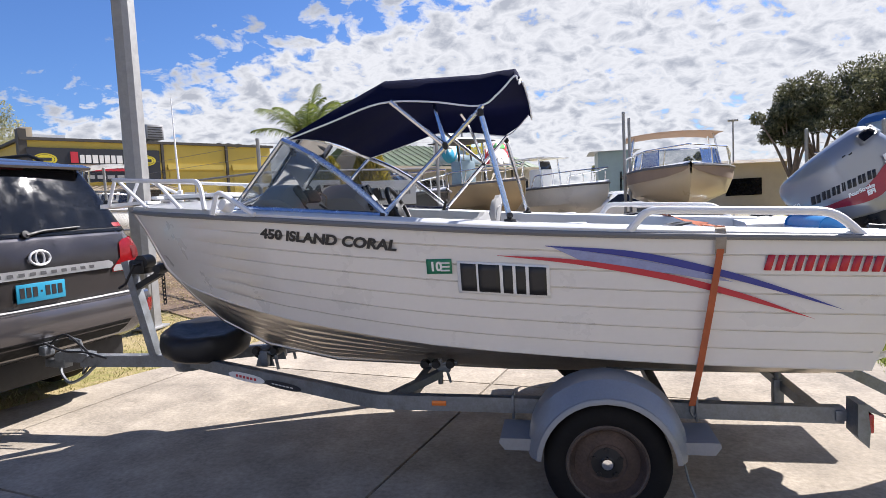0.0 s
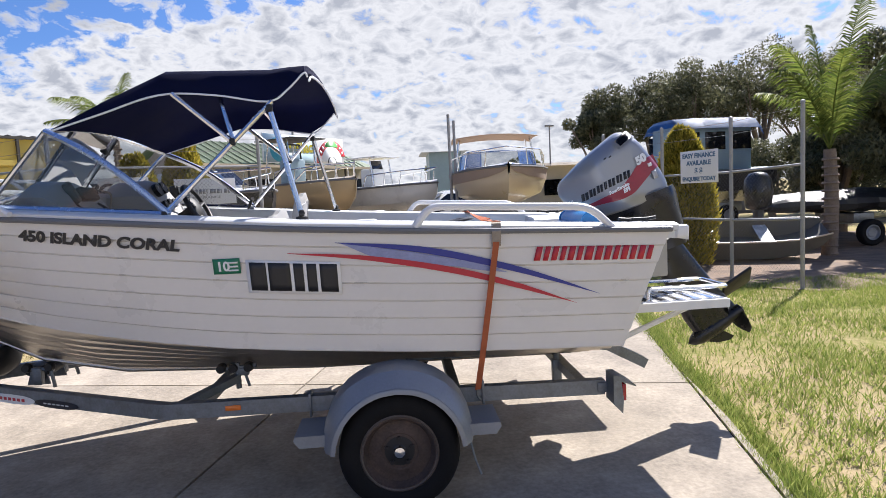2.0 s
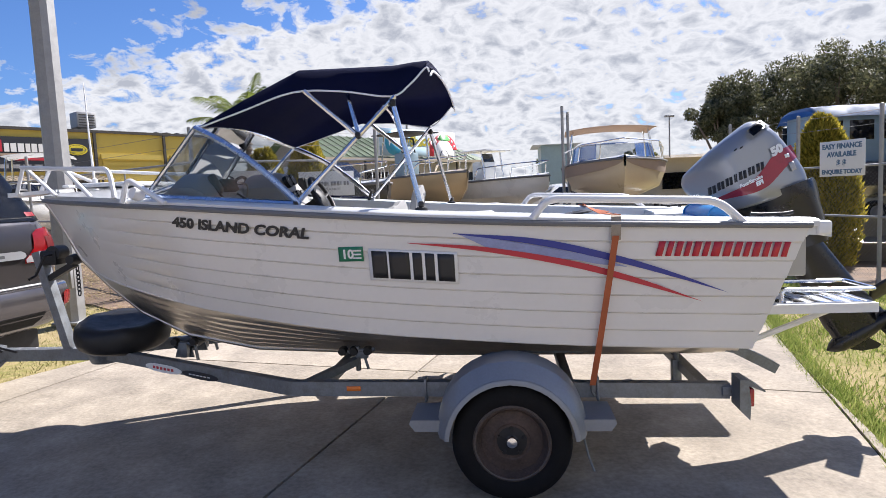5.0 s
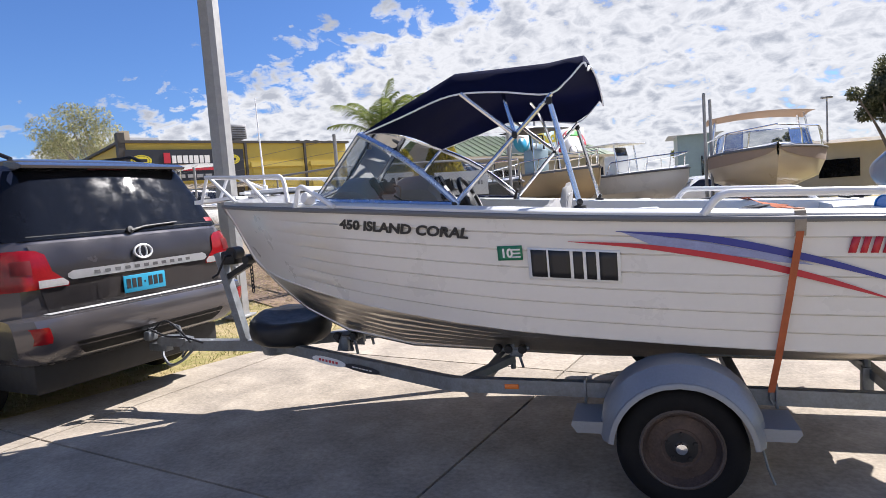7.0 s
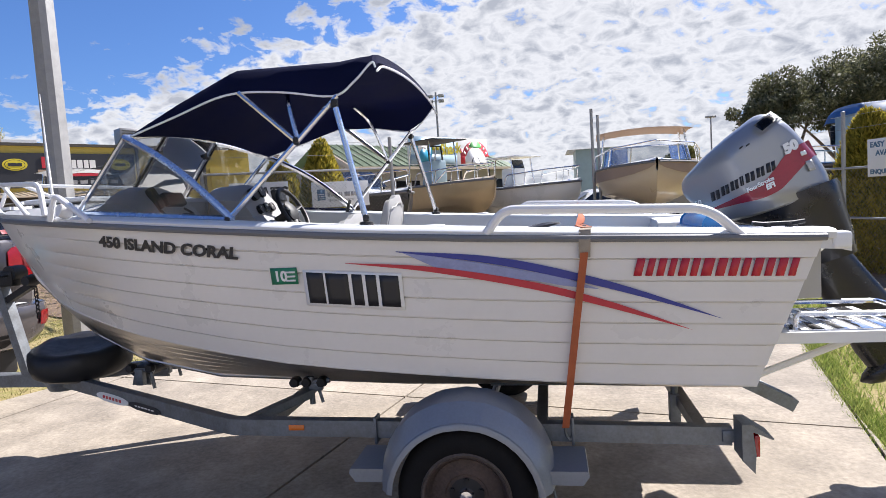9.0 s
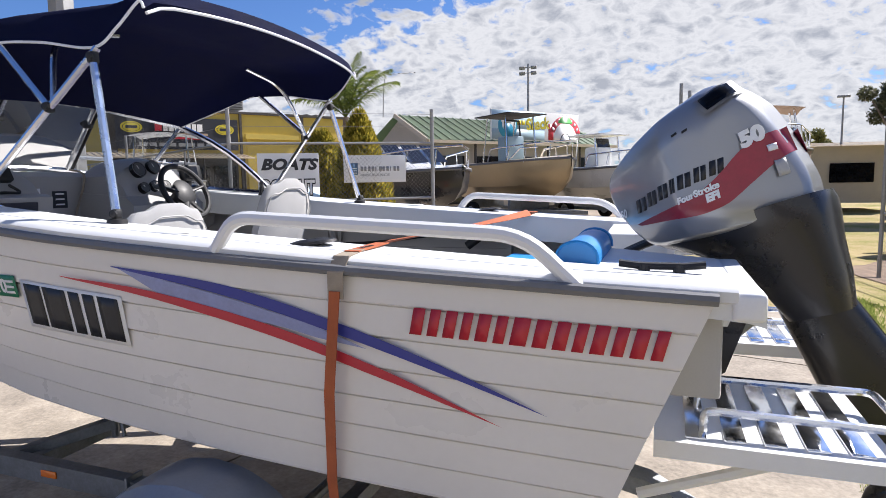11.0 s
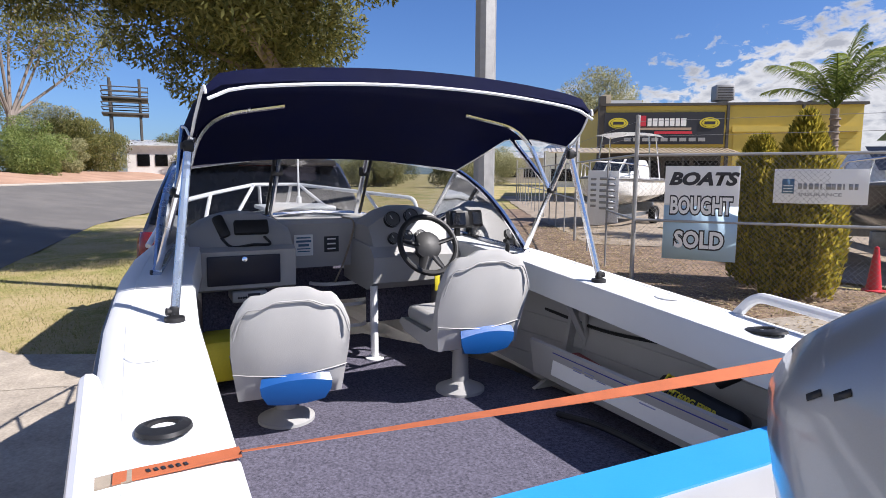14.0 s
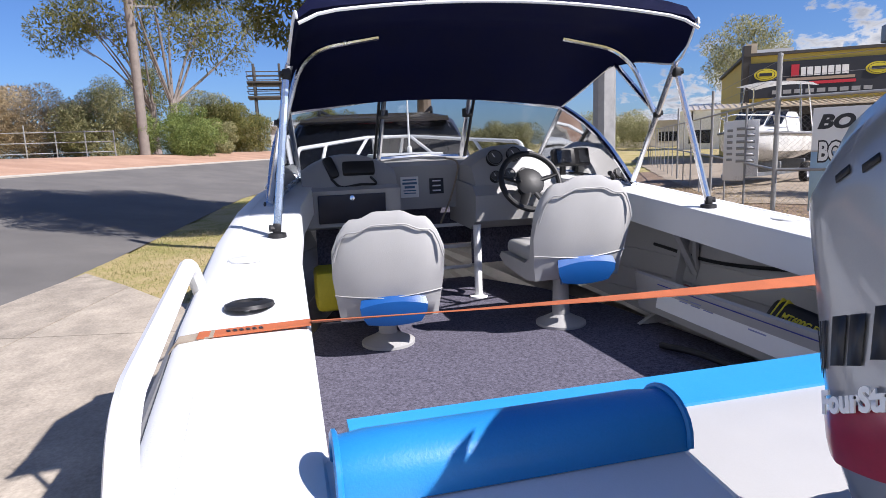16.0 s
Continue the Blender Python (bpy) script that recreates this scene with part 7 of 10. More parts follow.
def car():
    """A wagon standing slightly askew to the trailer."""
    hitch = Matrix.Translation((-3.86, 0, 0))
    turn = hitch @ Matrix.Rotation(radians(-9.5), 4, "Z") @ hitch.inverted()
    up = turn @ Matrix.Translation((0, 0, 0.11))
    c = thing("car", (-6.4, 0, 0), "charcoal four-wheel-drive wagon parked with the boat trailer hitched", "car")

    def put(name, bm, mat, parent=c, label="", sharp=34, low=False):
        return part(name, move(bm, turn if low else up), mat, parent, label, sharp)
    XR = [(0.38, -3.95), (0.42, -3.88), (0.50, -3.815), (0.60, -3.79), (0.68, -3.795), (0.725, -3.815), (0.738, -3.86), (0.742, -3.945), (0.80, -3.935), (0.95, -3.925), (1.08, -3.938), (1.17, -3.965), (1.235, -3.995), (1.26, -4.005),
          (1.50, -4.115), (1.74, -4.235), (1.80, -4.27), (1.85, -4.36), (1.88, -4.50), (1.895, -4.75)]
    WD = [(0.38, 0.869), (0.42, 0.931), (0.5, 0.978), (0.62, 1.004), (0.74, 1.014), (0.95, 1.019), (1.12, 1.012), (1.2, 0.988), (1.26, 0.968), (1.5, 0.885), (1.74, 0.792), (1.8, 0.761), (1.85, 0.683), (1.88, 0.569), (1.895, 0.362)]
    XF = [(0.38, -8.7), (0.50, -8.88), (0.90, -8.9), (1.02, -8.7), (1.10, -7.8), (1.22, -7.6), (1.50, -7.2), (1.74, -6.85), (1.85, -6.6), (1.895, -6.2)]

    def rear(f, z, off=0.0):
        a = abs(f)
        return V((lin(z, XR) - 0.045 * f * f - 0.12 * max(0.0, (a - 0.84) / 0.16) ** 2 + off, f * lin(z, WD), z))

    def patch(rows, off, th=0.006, n=9):
        """A sheet on the tail between two edges, row by row: height, left, right."""
        bm = BM()
        rings(bm, [[rear(a + (b - a) * k / (n - 1), z, off) for k in range(n)] for z, a, b in rows], closed=False)
        bmesh.ops.solidify(bm, geom=list(bm.faces), thickness=th)
        return bm
    bm = BM()
    fs = np.linspace(-1, 1, 21)
    rs = []
    for z in [q for q, _ in XR]:
        w, xf = lin(z, WD), lin(z, XF)
        rs.append([rear(f, z) for f in fs] + [V((-5.0, w, z)), V((xf + 0.5, w, z)), V((xf + 0.1, w * 0.85, z)), V((xf, 0, z)), V((xf + 0.1, -w * 0.85, z)), V((xf + 0.5, -w, z)), V((-5.0, -w, z))])
    rings(bm, rs)
    put("body", bm, M_car, c, "charcoal metallic body", 32)
    g = put("rear_window", patch([(1.262, -0.965, 0.965), (1.36, -0.97, 0.97), (1.5, -0.97, 0.97), (1.65, -0.97, 0.97), (1.768, -0.95, 0.95)], 0.010, 0.006, 21), M_cglass, c, "dark tinted rear window")
    put("heater_line", patch([(1.285, -0.84, 0.84), (1.292, -0.84, 0.84)], 0.011, 0.002), M_dwall, g)
    put("window_sticker", patch([(1.30, 0.80, 0.90), (1.335, 0.80, 0.90)], 0.012, 0.002, 3), M_red, g, "small pink and white window sticker")
    tg = put("tailgate", patch([(0.752, -0.74, 0.74), (0.80, -0.76, 0.76), (0.90, -0.78, 0.78), (0.94, -0.785, 0.785), (1.04, -0.79, 0.79), (1.15, -0.80, 0.80), (1.235, -0.84, 0.84)], 0.010, 0.012, 13), M_car, c, "charcoal tailgate")
    put("plate_recess", patch([(0.775, -0.36, 0.36), (0.80, -0.40, 0.40), (0.90, -0.40, 0.40), (0.945, -0.36, 0.36)], 0.013, 0.004), M_car, tg)
    bm = BM()
    prism(bm, [(-4.34, 1.838), (-4.20, 1.83), (-4.115, 1.80), (-4.125, 1.782), (-4.22, 1.775), (-4.34, 1.80)], -0.70, 0.70)
    bevel_all(bm, 0.008)
    for v in bm.verts:
        v.co.x -= 0.05 * (v.co.y / 0.7) ** 2
    sp = put("spoiler", bm, M_car, c, "roof spoiler")
    put("stop_lamp", patch([(1.772, -0.22, 0.22), (1.785, -0.22, 0.22)], 0.02, 0.01), M_dred, sp)
    bm = BM()
    tube(bm, [rear(-0.04, 1.275, 0.03), rear(0.10, 1.30, 0.032), rear(0.44, 1.315, 0.03)], 0.013, 6, 0.007)
    lathe(bm, [(0.03, 0.0), (0.028, 0.03), (0.0, 0.034)], rear(-0.04, 1.275, 0.0), (1, 0, 0.3), 12)
    put("rear_wiper", bm, M_black, c)
    for sg in (-1, 1):
        rows = [(0.925, 0.60), (0.955, 0.60), (0.99, 0.645), (1.04, 0.70), (1.10, 0.715), (1.16, 0.735), (1.19, 0.79), (1.20, 0.86)]
        bm = BM()
        rs = []
        for z, a in rows:
            arc = [rear(sg * f, z, 0.020) for f in np.linspace(a, 0.97, 7)]
            w = lin(z, WD)
            arc += [V((lin(z, XR) - 0.15, sg * (w + 0.016), z)), V((lin(z, XR) - 0.32, sg * (w + 0.010), z + 0.01))]
            rs.append(arc)
        rings(bm, rs, closed=False)
        bmesh.ops.solidify(bm, geom=list(bm.faces), thickness=0.02)
        t = put("tail_light", bm, M_tail, c, "red tail light with a clear lower lens", 50)
        bm = BM()
        rings(bm, [[rear(sg * (a + (0.80 - a) * k / 5), z, 0.026) for k in range(6)] for z, a in ((0.932, 0.61), (0.955, 0.605), (0.985, 0.64))], closed=False)
        bmesh.ops.solidify(bm, geom=list(bm.faces), thickness=0.008)
        put("reverse_lamp", bm, M_clear, t, "clear reversing lens")
        bm = BM()
        rings(bm, [[rear(sg * (0.83 + 0.11 * k / 5), z, 0.024) for k in range(6)] for z in (1.03, 1.08, 1.13)], closed=False)
        bmesh.ops.solidify(bm, geom=list(bm.faces), thickness=0.008)
        put("indicator", bm, M_dred, t, "darker red inner lens")
        bm = BM()
        rings(bm, [[rear(sg * (a + 0.10 * k / 4), z, 0.010) for k in range(5)] for z, a in ((0.56, 0.84), (0.60, 0.83), (0.66, 0.835), (0.675, 0.845))], closed=False)
        bmesh.ops.solidify(bm, geom=list(bm.faces), thickness=0.02)
        put("bumper_reflector", bm, M_tail, c, "red bumper reflector")
        bm = BM()
        tube(bm, [(-4.55, sg * 0.56, 1.88), (-4.7, sg * 0.57, 1.935), (-6.3, sg * 0.57, 1.94), (-6.5, sg * 0.56, 1.88)], 0.017, 8)
        put("roof_rail", bm, M_black, c)
        bm = BM()
        rings(bm, [[V((x, sg * (lin(z, WD) + 0.004), z)) for x in (-4.62, -5.3, -6.0, -6.8)] for z in (1.27, 1.5, 1.74)], closed=False)
        put("side_glass", bm, M_cglass, c)
        bm = BM()
        prism(bm, [(-6.85, 1.24), (-6.70, 1.24), (-6.70, 1.42), (-6.85, 1.40)], sg * 0.99, sg * 1.19)
        bevel_all(bm, 0.03)
        put("wing_mirror", bm, M_black, c)
        for x in (-5.0, -7.85):
            bt, br = BM(), BM()
            wheel(bt, br, V((x, sg * 0.85, 0.39)), (0, sg, 0), 0.39, 0.28, 0.23)
            w = put("wheel", br, M_guard, c, low=True)
            put("tyre", bt, M_rubber, w, low=True)
    # bumper step, ribbed
    st = put("bumper_step", patch([(0.7385, -0.80, 0.80), (0.7415, -0.80, 0.80)], 0.004, 0.006, 15), M_bump, c, "grey ribbed bumper step")
    for k in range(7):
        bm = BM()
        tube(bm, [rear(f, 0.738, -0.010 - 0.011 * k) + V((0, 0, 0.008)) for f in np.linspace(-0.78, 0.78, 9)], 0.004, 5)
        put("step_rib", bm, M_bump, st)
    put("lower_bumper", patch([(0.43, -0.62, 0.62), (0.48, -0.66, 0.66), (0.53, -0.68, 0.68)], 0.006, 0.01, 11), M_black, c, "black lower bumper panel")
    s = put("chrome_strip", patch([(0.965, -0.58, 0.58), (0.985, -0.61, 0.61), (1.010, -0.605, 0.605), (1.028, -0.57, 0.57)], 0.030, 0.018, 13), M_satin, c, "chrome garnish strip above the plate")
    for k in range(11):
        y = -0.40 + 0.08 * k
        put("bar", patch([(0.984, y - 0.022, y + 0.022), (1.008, y - 0.022, y + 0.022)], 0.034, 0.003, 2), M_bump, s)
    bm = BM()
    q = rear(0, 1.105, 0.028)
    tube(bm, [q + V((-0.006 * math.sin(a), 0.078 * math.cos(a), 0.052 * math.sin(a))) for a in np.linspace(0, 2 * math.pi, 25)], 0.009, 8)
    tube(bm, [q + V((-0.006 * math.sin(a), 0.032 * math.cos(a), 0.050 * math.sin(a))) for a in np.linspace(0, 2 * math.pi, 25)], 0.007, 8)
    put("oval_badge", bm, M_satin, c, "chrome oval badge")
    bm = BM()
    box(bm, (-3.902, -0.025, 0.862), (0.008, 0.372, 0.134), 0.003)
    pl = put("number_plate", bm, M_cyan, c, "blue number plate with dark bars")
    for k, w in enumerate((0.042, 0.042, 0.042, 0.015, 0.042, 0.042, 0.042)):
        bm = BM()
        box(bm, (-3.897, -0.17 + 0.048 * k, 0.867), (0.003, w * 0.8, 0.072 if w > 0.02 else 0.014))
        put("bar", bm, M_letter, pl)
    # hitch, plug and leads
    bm = BM()
    box(bm, (-3.83, 0, 0.44), (0.20, 0.07, 0.06), 0.006)
    tube(bm, [(-3.76, 0, 0.45), (-3.76, 0, 0.50)], 0.022, 10)
    put("tow_hitch", bm, M_galv, c, "grey tow hitch and trailer plug", low=True)
    bm = BM()
    box(bm, (-3.78, -0.12, 0.56), (0.07, 0.08, 0.07), 0.012)
    put("trailer_plug", bm, M_galv, c, "pale trailer plug box", low=True)
    bm = BM()
    box(bm, (-6.35, 0, 0.30), (4.5, 1.66, 0.30), 0.05)
    put("underbody", bm, M_black, c)
    for pts in ([(-3.80, -0.10, 0.58), (-3.70, -0.04, 0.66), (-3.60, 0.0, 0.58), (-3.45, -0.03, 0.50)], [(-3.80, 0.18, 0.50), (-3.72, 0.12, 0.40), (-3.62, 0.02, 0.36), (-3.50, -0.03, 0.43)], [(-3.78, -0.14, 0.62), (-3.66, -0.08, 0.55), (-3.50, -0.05, 0.54), (-3.30, -0.045, 0.505)]):
        bm = BM()
        tube(bm, curve(pts), 0.008, 6)
        put("trailer_lead", bm, M_black, c, low=True)


car()

# ---- fence, signs and street furniture ----
F0, F1, F2 = V((-4.75, 5.12, 0)), V((-2.28, 6.97, 0)), V((5.0, 6.9, 0))
FENCE_L = [V((-30, 19.5, 0)), V((-17, 12.3, 0)), V((-10.2, 8.4, 0)), V((-4.75, 5.12, 0)), V((-2.28, 6.97, 0))]
FENCE_R = [V((5.72, 4.38, 0)), V((5.45, 5.75, 0)), V((4.95, 7.2, 0)), V((4.4, 8.8, 0))]


def lattice(bm, a, b, h0, h1, pitch=0.065, w=0.0013):
    """Diagonal wires between two posts."""
    d = (b - a)
    ln = d.length
    d = d.normalized()
    H = h1 - h0
    za, zb = ground_z(a.x, a.y), ground_z(b.x, b.y)
    for sgn in (1, -1):
        s = -H
        while s < ln:
            u0, u1 = s, s + H
            z0, z1 = (0, H) if sgn > 0 else (H, 0)
            if u0 < 0:
                z0 += (z1 - z0) * (0 - u0) / H
                u0 = 0
            if u1 > ln:
                z1 = z0 + (z1 - z0) * (ln - u0) / (u1 - u0)
                u1 = ln
            if u1 - u0 > 0.01:
                p, q = a + d * u0, a + d * u1
                p.z, q.z = h0 + z0 + za, h0 + z1 + za
                t = V((-(q.z - p.z) * d.x, -(q.z - p.z) * d.y, (u1 - u0))).normalized() * w
                bm.faces.new([bm.verts.new(p - t), bm.verts.new(q - t), bm.verts.new(q + t), bm.verts.new(p + t)])
            s += pitch


def fence(line, label, hgt=1.85, tall=2.35):
    f = thing("chain_link_fence", (line[0].x, line[0].y, ground_z(line[0].x, line[0].y)), label, "fence")
    for p in line:
        bm = BM()
        z = ground_z(p.x, p.y)
        tube(bm, [p + V((0, 0, z - 0.05)), p + V((0, 0, z + tall))], 0.03, 10)
        lathe(bm, [(0.034, 0), (0.03, 0.03), (0, 0.04)], p + V((0, 0, z + tall)), (0, 0, 1), 10)
        part("post", bm, M_post, f)
    for a, b in zip(line, line[1:]):
        za, zb = ground_z(a.x, a.y), ground_z(b.x, b.y)
        for h in (0.98, hgt):
            bm = BM()
            tube(bm, [a + V((0, 0, za + h)), b + V((0, 0, zb + h))], 0.019, 8)
            part("rail", bm, M_post, f)
        n = max(1, int((b - a).length / 1.6))
        for k in range(1, n):
            p = a.lerp(b, k / n)
            bm = BM()
            tube(bm, [p + V((0, 0, ground_z(p.x, p.y))), p + V((0, 0, ground_z(p.x, p.y) + hgt))], 0.017, 8)
            part("post", bm, M_post, f)
        bm = BM()
        lattice(bm, a, b, 0.05, hgt)
        w = part("wire_mesh", bm, M_wire, f, sharp=180)
        tagged(w, "", "", "", "stuff")
        for h in (tall - 0.05, tall - 0.25):
            bm = BM()
            tube(bm, [a + V((0, 0, za + h)), b + V((0, 0, zb + h))], 0.003, 5)
            part("top_wire", bm, M_wire, f)
    return f


fence(FENCE_L, "galvanised chain-link yard fence with rails")
fence(FENCE_R, "galvanised chain-link fence beside the lawn", 1.75, 2.6)


def board(name, c, w, h, yaw, label, th=0.012, mat=None):
    """An upright board whose face turns towards the street; returns the thing and a placer for its drawing."""
    R = Matrix.Translation(c) @ Matrix.Rotation(yaw, 4, "Z") @ Matrix.Rotation(radians(90), 4, "X")
    t = thing(name, c, label, "sign")
    bm = BM()
    box(bm, (0, 0, -th / 2), (w, h, th), 0.002)
    part("panel", move(bm, R), mat or M_signw, t)

    def lay(nm, bm, m, off=0.002):
        return part(nm, move(bm, R @ Matrix.Translation((0, 0, off))), m, t, sharp=180)
    return t, lay


def rect(x0, y0, x1, y1, d=0.001):
    bm = BM()
    prism(bm, [(x0, y0), (x1, y0), (x1, y1), (x0, y1)], 0, d, ("x", "y", "z"))
    return bm


def signs():
    a, b = V((-4.445, 5.348, 0)), V((-3.715, 5.88, 0))
    yaw = math.atan2(b.y - a.y, b.x - a.x)
    c = (a + b) / 2 + V((0, 0, 1.32))
    t, lay = board("boats_sign", c, 0.90, 1.23, yaw, "white and pale blue yard sign with black lettering on the fence")
    lay("blue_field", rect(-0.449, -0.614, 0.449, 0.10), M_signb, 0.001)
    lay("white_edge", rect(-0.449, 0.10, 0.12, 0.125), M_signw, 0.0015)
    for body, y, sz, sh, wd, bold in (("BOATS", 0.375, 0.22, 0.28, 1.17, 0.011), ("BOUGHT", 0.0, 0.30, 0.0, 0.60, 0.010), ("SOLD", -0.45, 0.30, 0.0, 0.80, 0.010)):
        q = text_bm(body, sz, sh, "CENTER", bold=bold, wide=wd)
        if body != "BOATS":
            o = text_bm(body, sz, sh, "CENTER", bold=bold + 0.020, wide=wd)
            lay("letter_outline", move(o, Matrix.Translation((0, y, 0))), M_ink, 0.003)
            lay("lettering", move(q, Matrix.Translation((0, y, 0))), M_signw, 0.0055)
        else:
            lay("lettering", move(q, Matrix.Translation((0, y, 0))), M_ink, 0.003)
    c = V((-3.03, 6.41, 1.69))
    t, lay = board("insurance_sign", c, 0.98, 0.42, yaw, "white notice board with blue square mark on the fence")
    lay("mark", rect(-0.40, -0.09, -0.27, 0.09), M_inkb)
    for k in range(3):
        lay("wave", rect(-0.385, -0.07 + 0.035 * k, -0.285, -0.058 + 0.035 * k), M_signw, 0.004)
    for k, w in enumerate((0.07, 0.06, 0.07, 0.07, 0.03, 0.09, 0.07, 0.07, 0.03, 0.07, 0.06)):
        x = -0.23 + 0.058 * k
        lay("bar", rect(x, -0.035, x + w * 0.6, 0.035), M_post)
    q = text_bm("INSURANCE", 0.055, 0, "LEFT", bold=0.001, wide=1.5)
    lay("lettering", move(q, Matrix.Translation((-0.22, -0.115, 0))), M_post)
    # finance notice on the far fence
    d = (FENCE_R[1] - FENCE_R[3]).normalized()
    yaw = math.atan2(d.y, d.x)
    c = V((5.20, 6.33, 1.70))
    t, lay = board("finance_sign", c, 0.82, 0.55, yaw, "white finance notice with slate-blue lettering on the fence")
    for body, y, sz in (("EASY FINANCE", 0.155, 0.108), ("AVAILABLE", 0.03, 0.108), ("$ $", -0.11, 0.13), ("ENQUIRE TODAY", -0.235, 0.092)):
        q = text_bm(body, sz, 0, "CENTER", bold=0.004, wide=1.0)
        lay("lettering", move(q, Matrix.Translation((0, y, 0))), M_inkb, 0.003)
    # small notices further along the street fence
    for s, (w, h), z in ((0.50, (0.36, 1.02), 1.38), (0.665, (0.38, 0.88), 1.44)):
        p = FENCE_L[2].lerp(FENCE_L[3], s)
        t, lay = board("yard_notice", V((p.x, p.y, z)), w, h, radians(38), "small white notice with lines of print on the fence")
        for k in range(6):
            lay("print_line", rect(-w * 0.35, h * 0.32 - 0.1 * k, w * 0.35, h * 0.32 - 0.1 * k + 0.045), M_post)


signs()


def street_pole():
    p = V((-5.40, 3.12, 0))
    t = thing("street_pole", (p.x, p.y, 0.05), "tall square galvanised steel street pole", "street pole")
    bm = BM()
    rs = []
    for z, r in ((-0.05, 0.125), (4.0, 0.115), (9.0, 0.09)):
        rs.append([p + V((r * a, r * b, z)) for a, b in ((-1, -0.55), (-0.55, -1), (0.55, -1), (1, -0.55), (1, 0.55), (0.55, 1), (-0.55, 1), (-1, 0.55))])
    rings(bm, rs)
    part("shaft", bm, M_post, t)
    bm = BM()
    box(bm, p + V((0, 0, 0.06)), (0.34, 0.34, 0.03), 0.006)
    part("base_plate", bm, M_post, t)
    bm = BM()
    box(bm, p + V((0.10, -0.06, 0.62)), (0.03, 0.12, 0.26), 0.006)
    part("access_cover", bm, M_post, t)


street_pole()


def lamp_post(x, y, h, label):
    z = ground_z(x, y)
    t = thing("lamp_post", (x, y, z), label, "lamp post")
    bm = BM()
    tube(bm, [(x, y, z), (x, y, z + h)], 0.06, 8, 0.035)
    part("pole", bm, M_post, t)
    bm = BM()
    box(bm, (x, y, z + h), (0.5, 0.14, 0.10), 0.02)
    part("lamp_head", bm, M_post, t)


lamp_post(8.65, 30.0, 5.1, "thin floodlight pole behind the yard")
def floodlight_mast(x, y, h):
    z = ground_z(x, y)
    t = thing("floodlight_mast", (x, y, z), "tall pole with four small floodlights behind the shed", "lamp post")
    bm = BM()
    tube(bm, [(x, y, z), (x, y, z + h)], 0.07, 8, 0.045)
    part("pole", bm, M_post, t)
    for k, dz in enumerate((-0.18, -0.18, -0.42, -0.42)):
        sx = -1 if k % 2 else 1
        bm = BM()
        box(bm, (x + sx * 0.26, y - 0.05, z + h + dz), (0.26, 0.12, 0.15), 0.02, Euler((0.4, 0, 0)).to_matrix())
        tube(bm, [(x, y, z + h + dz + 0.02), (x + sx * 0.2, y, z + h + dz + 0.02)], 0.02, 6)
        part("floodlight", bm, M_post, t)


floodlight_mast(-4.6, 25.3, 6.35)
for k, (x, y, h) in enumerate(((1.55, 13.0, 3.6), (1.75, 13.6, 3.5))):
    bm = BM()
    tube(bm, [(x, y, 0.2), (x, y, h)], 0.04, 8)
    single("steel_post", bm, M_post, (x, y, 0.2), "tall plain steel post in the boat yard", "post")


# ---- buildings ----
def windows_row(parent, f, n, u0, u1, z0, z1, off, mat):
    for k in range(n):
        a, b = u0 + (u1 - u0) * k / n, u0 + (u1 - u0) * (k + 0.7) / n
        bm = BM()
        rings(bm, [[f(a, z0, off), f(b, z0, off)], [f(a, z1, off), f(b, z1, off)]], closed=False)
        bmesh.ops.solidify(bm, geom=list(bm.faces), thickness=0.04)
        part("window", bm, mat, parent)


def BM_prism_awning(f):
    bm = BM()
    rings(bm, [[f(-3.2, z, o_) for z, o_ in ((3.28, 0.06), (2.97, 2.25), (3.03, 2.25), (3.34, 0.06))], [f(7.0, z, o_) for z, o_ in ((3.28, 0.06), (2.97, 2.25), (3.03, 2.25), (3.34, 0.06))]])
    return bm


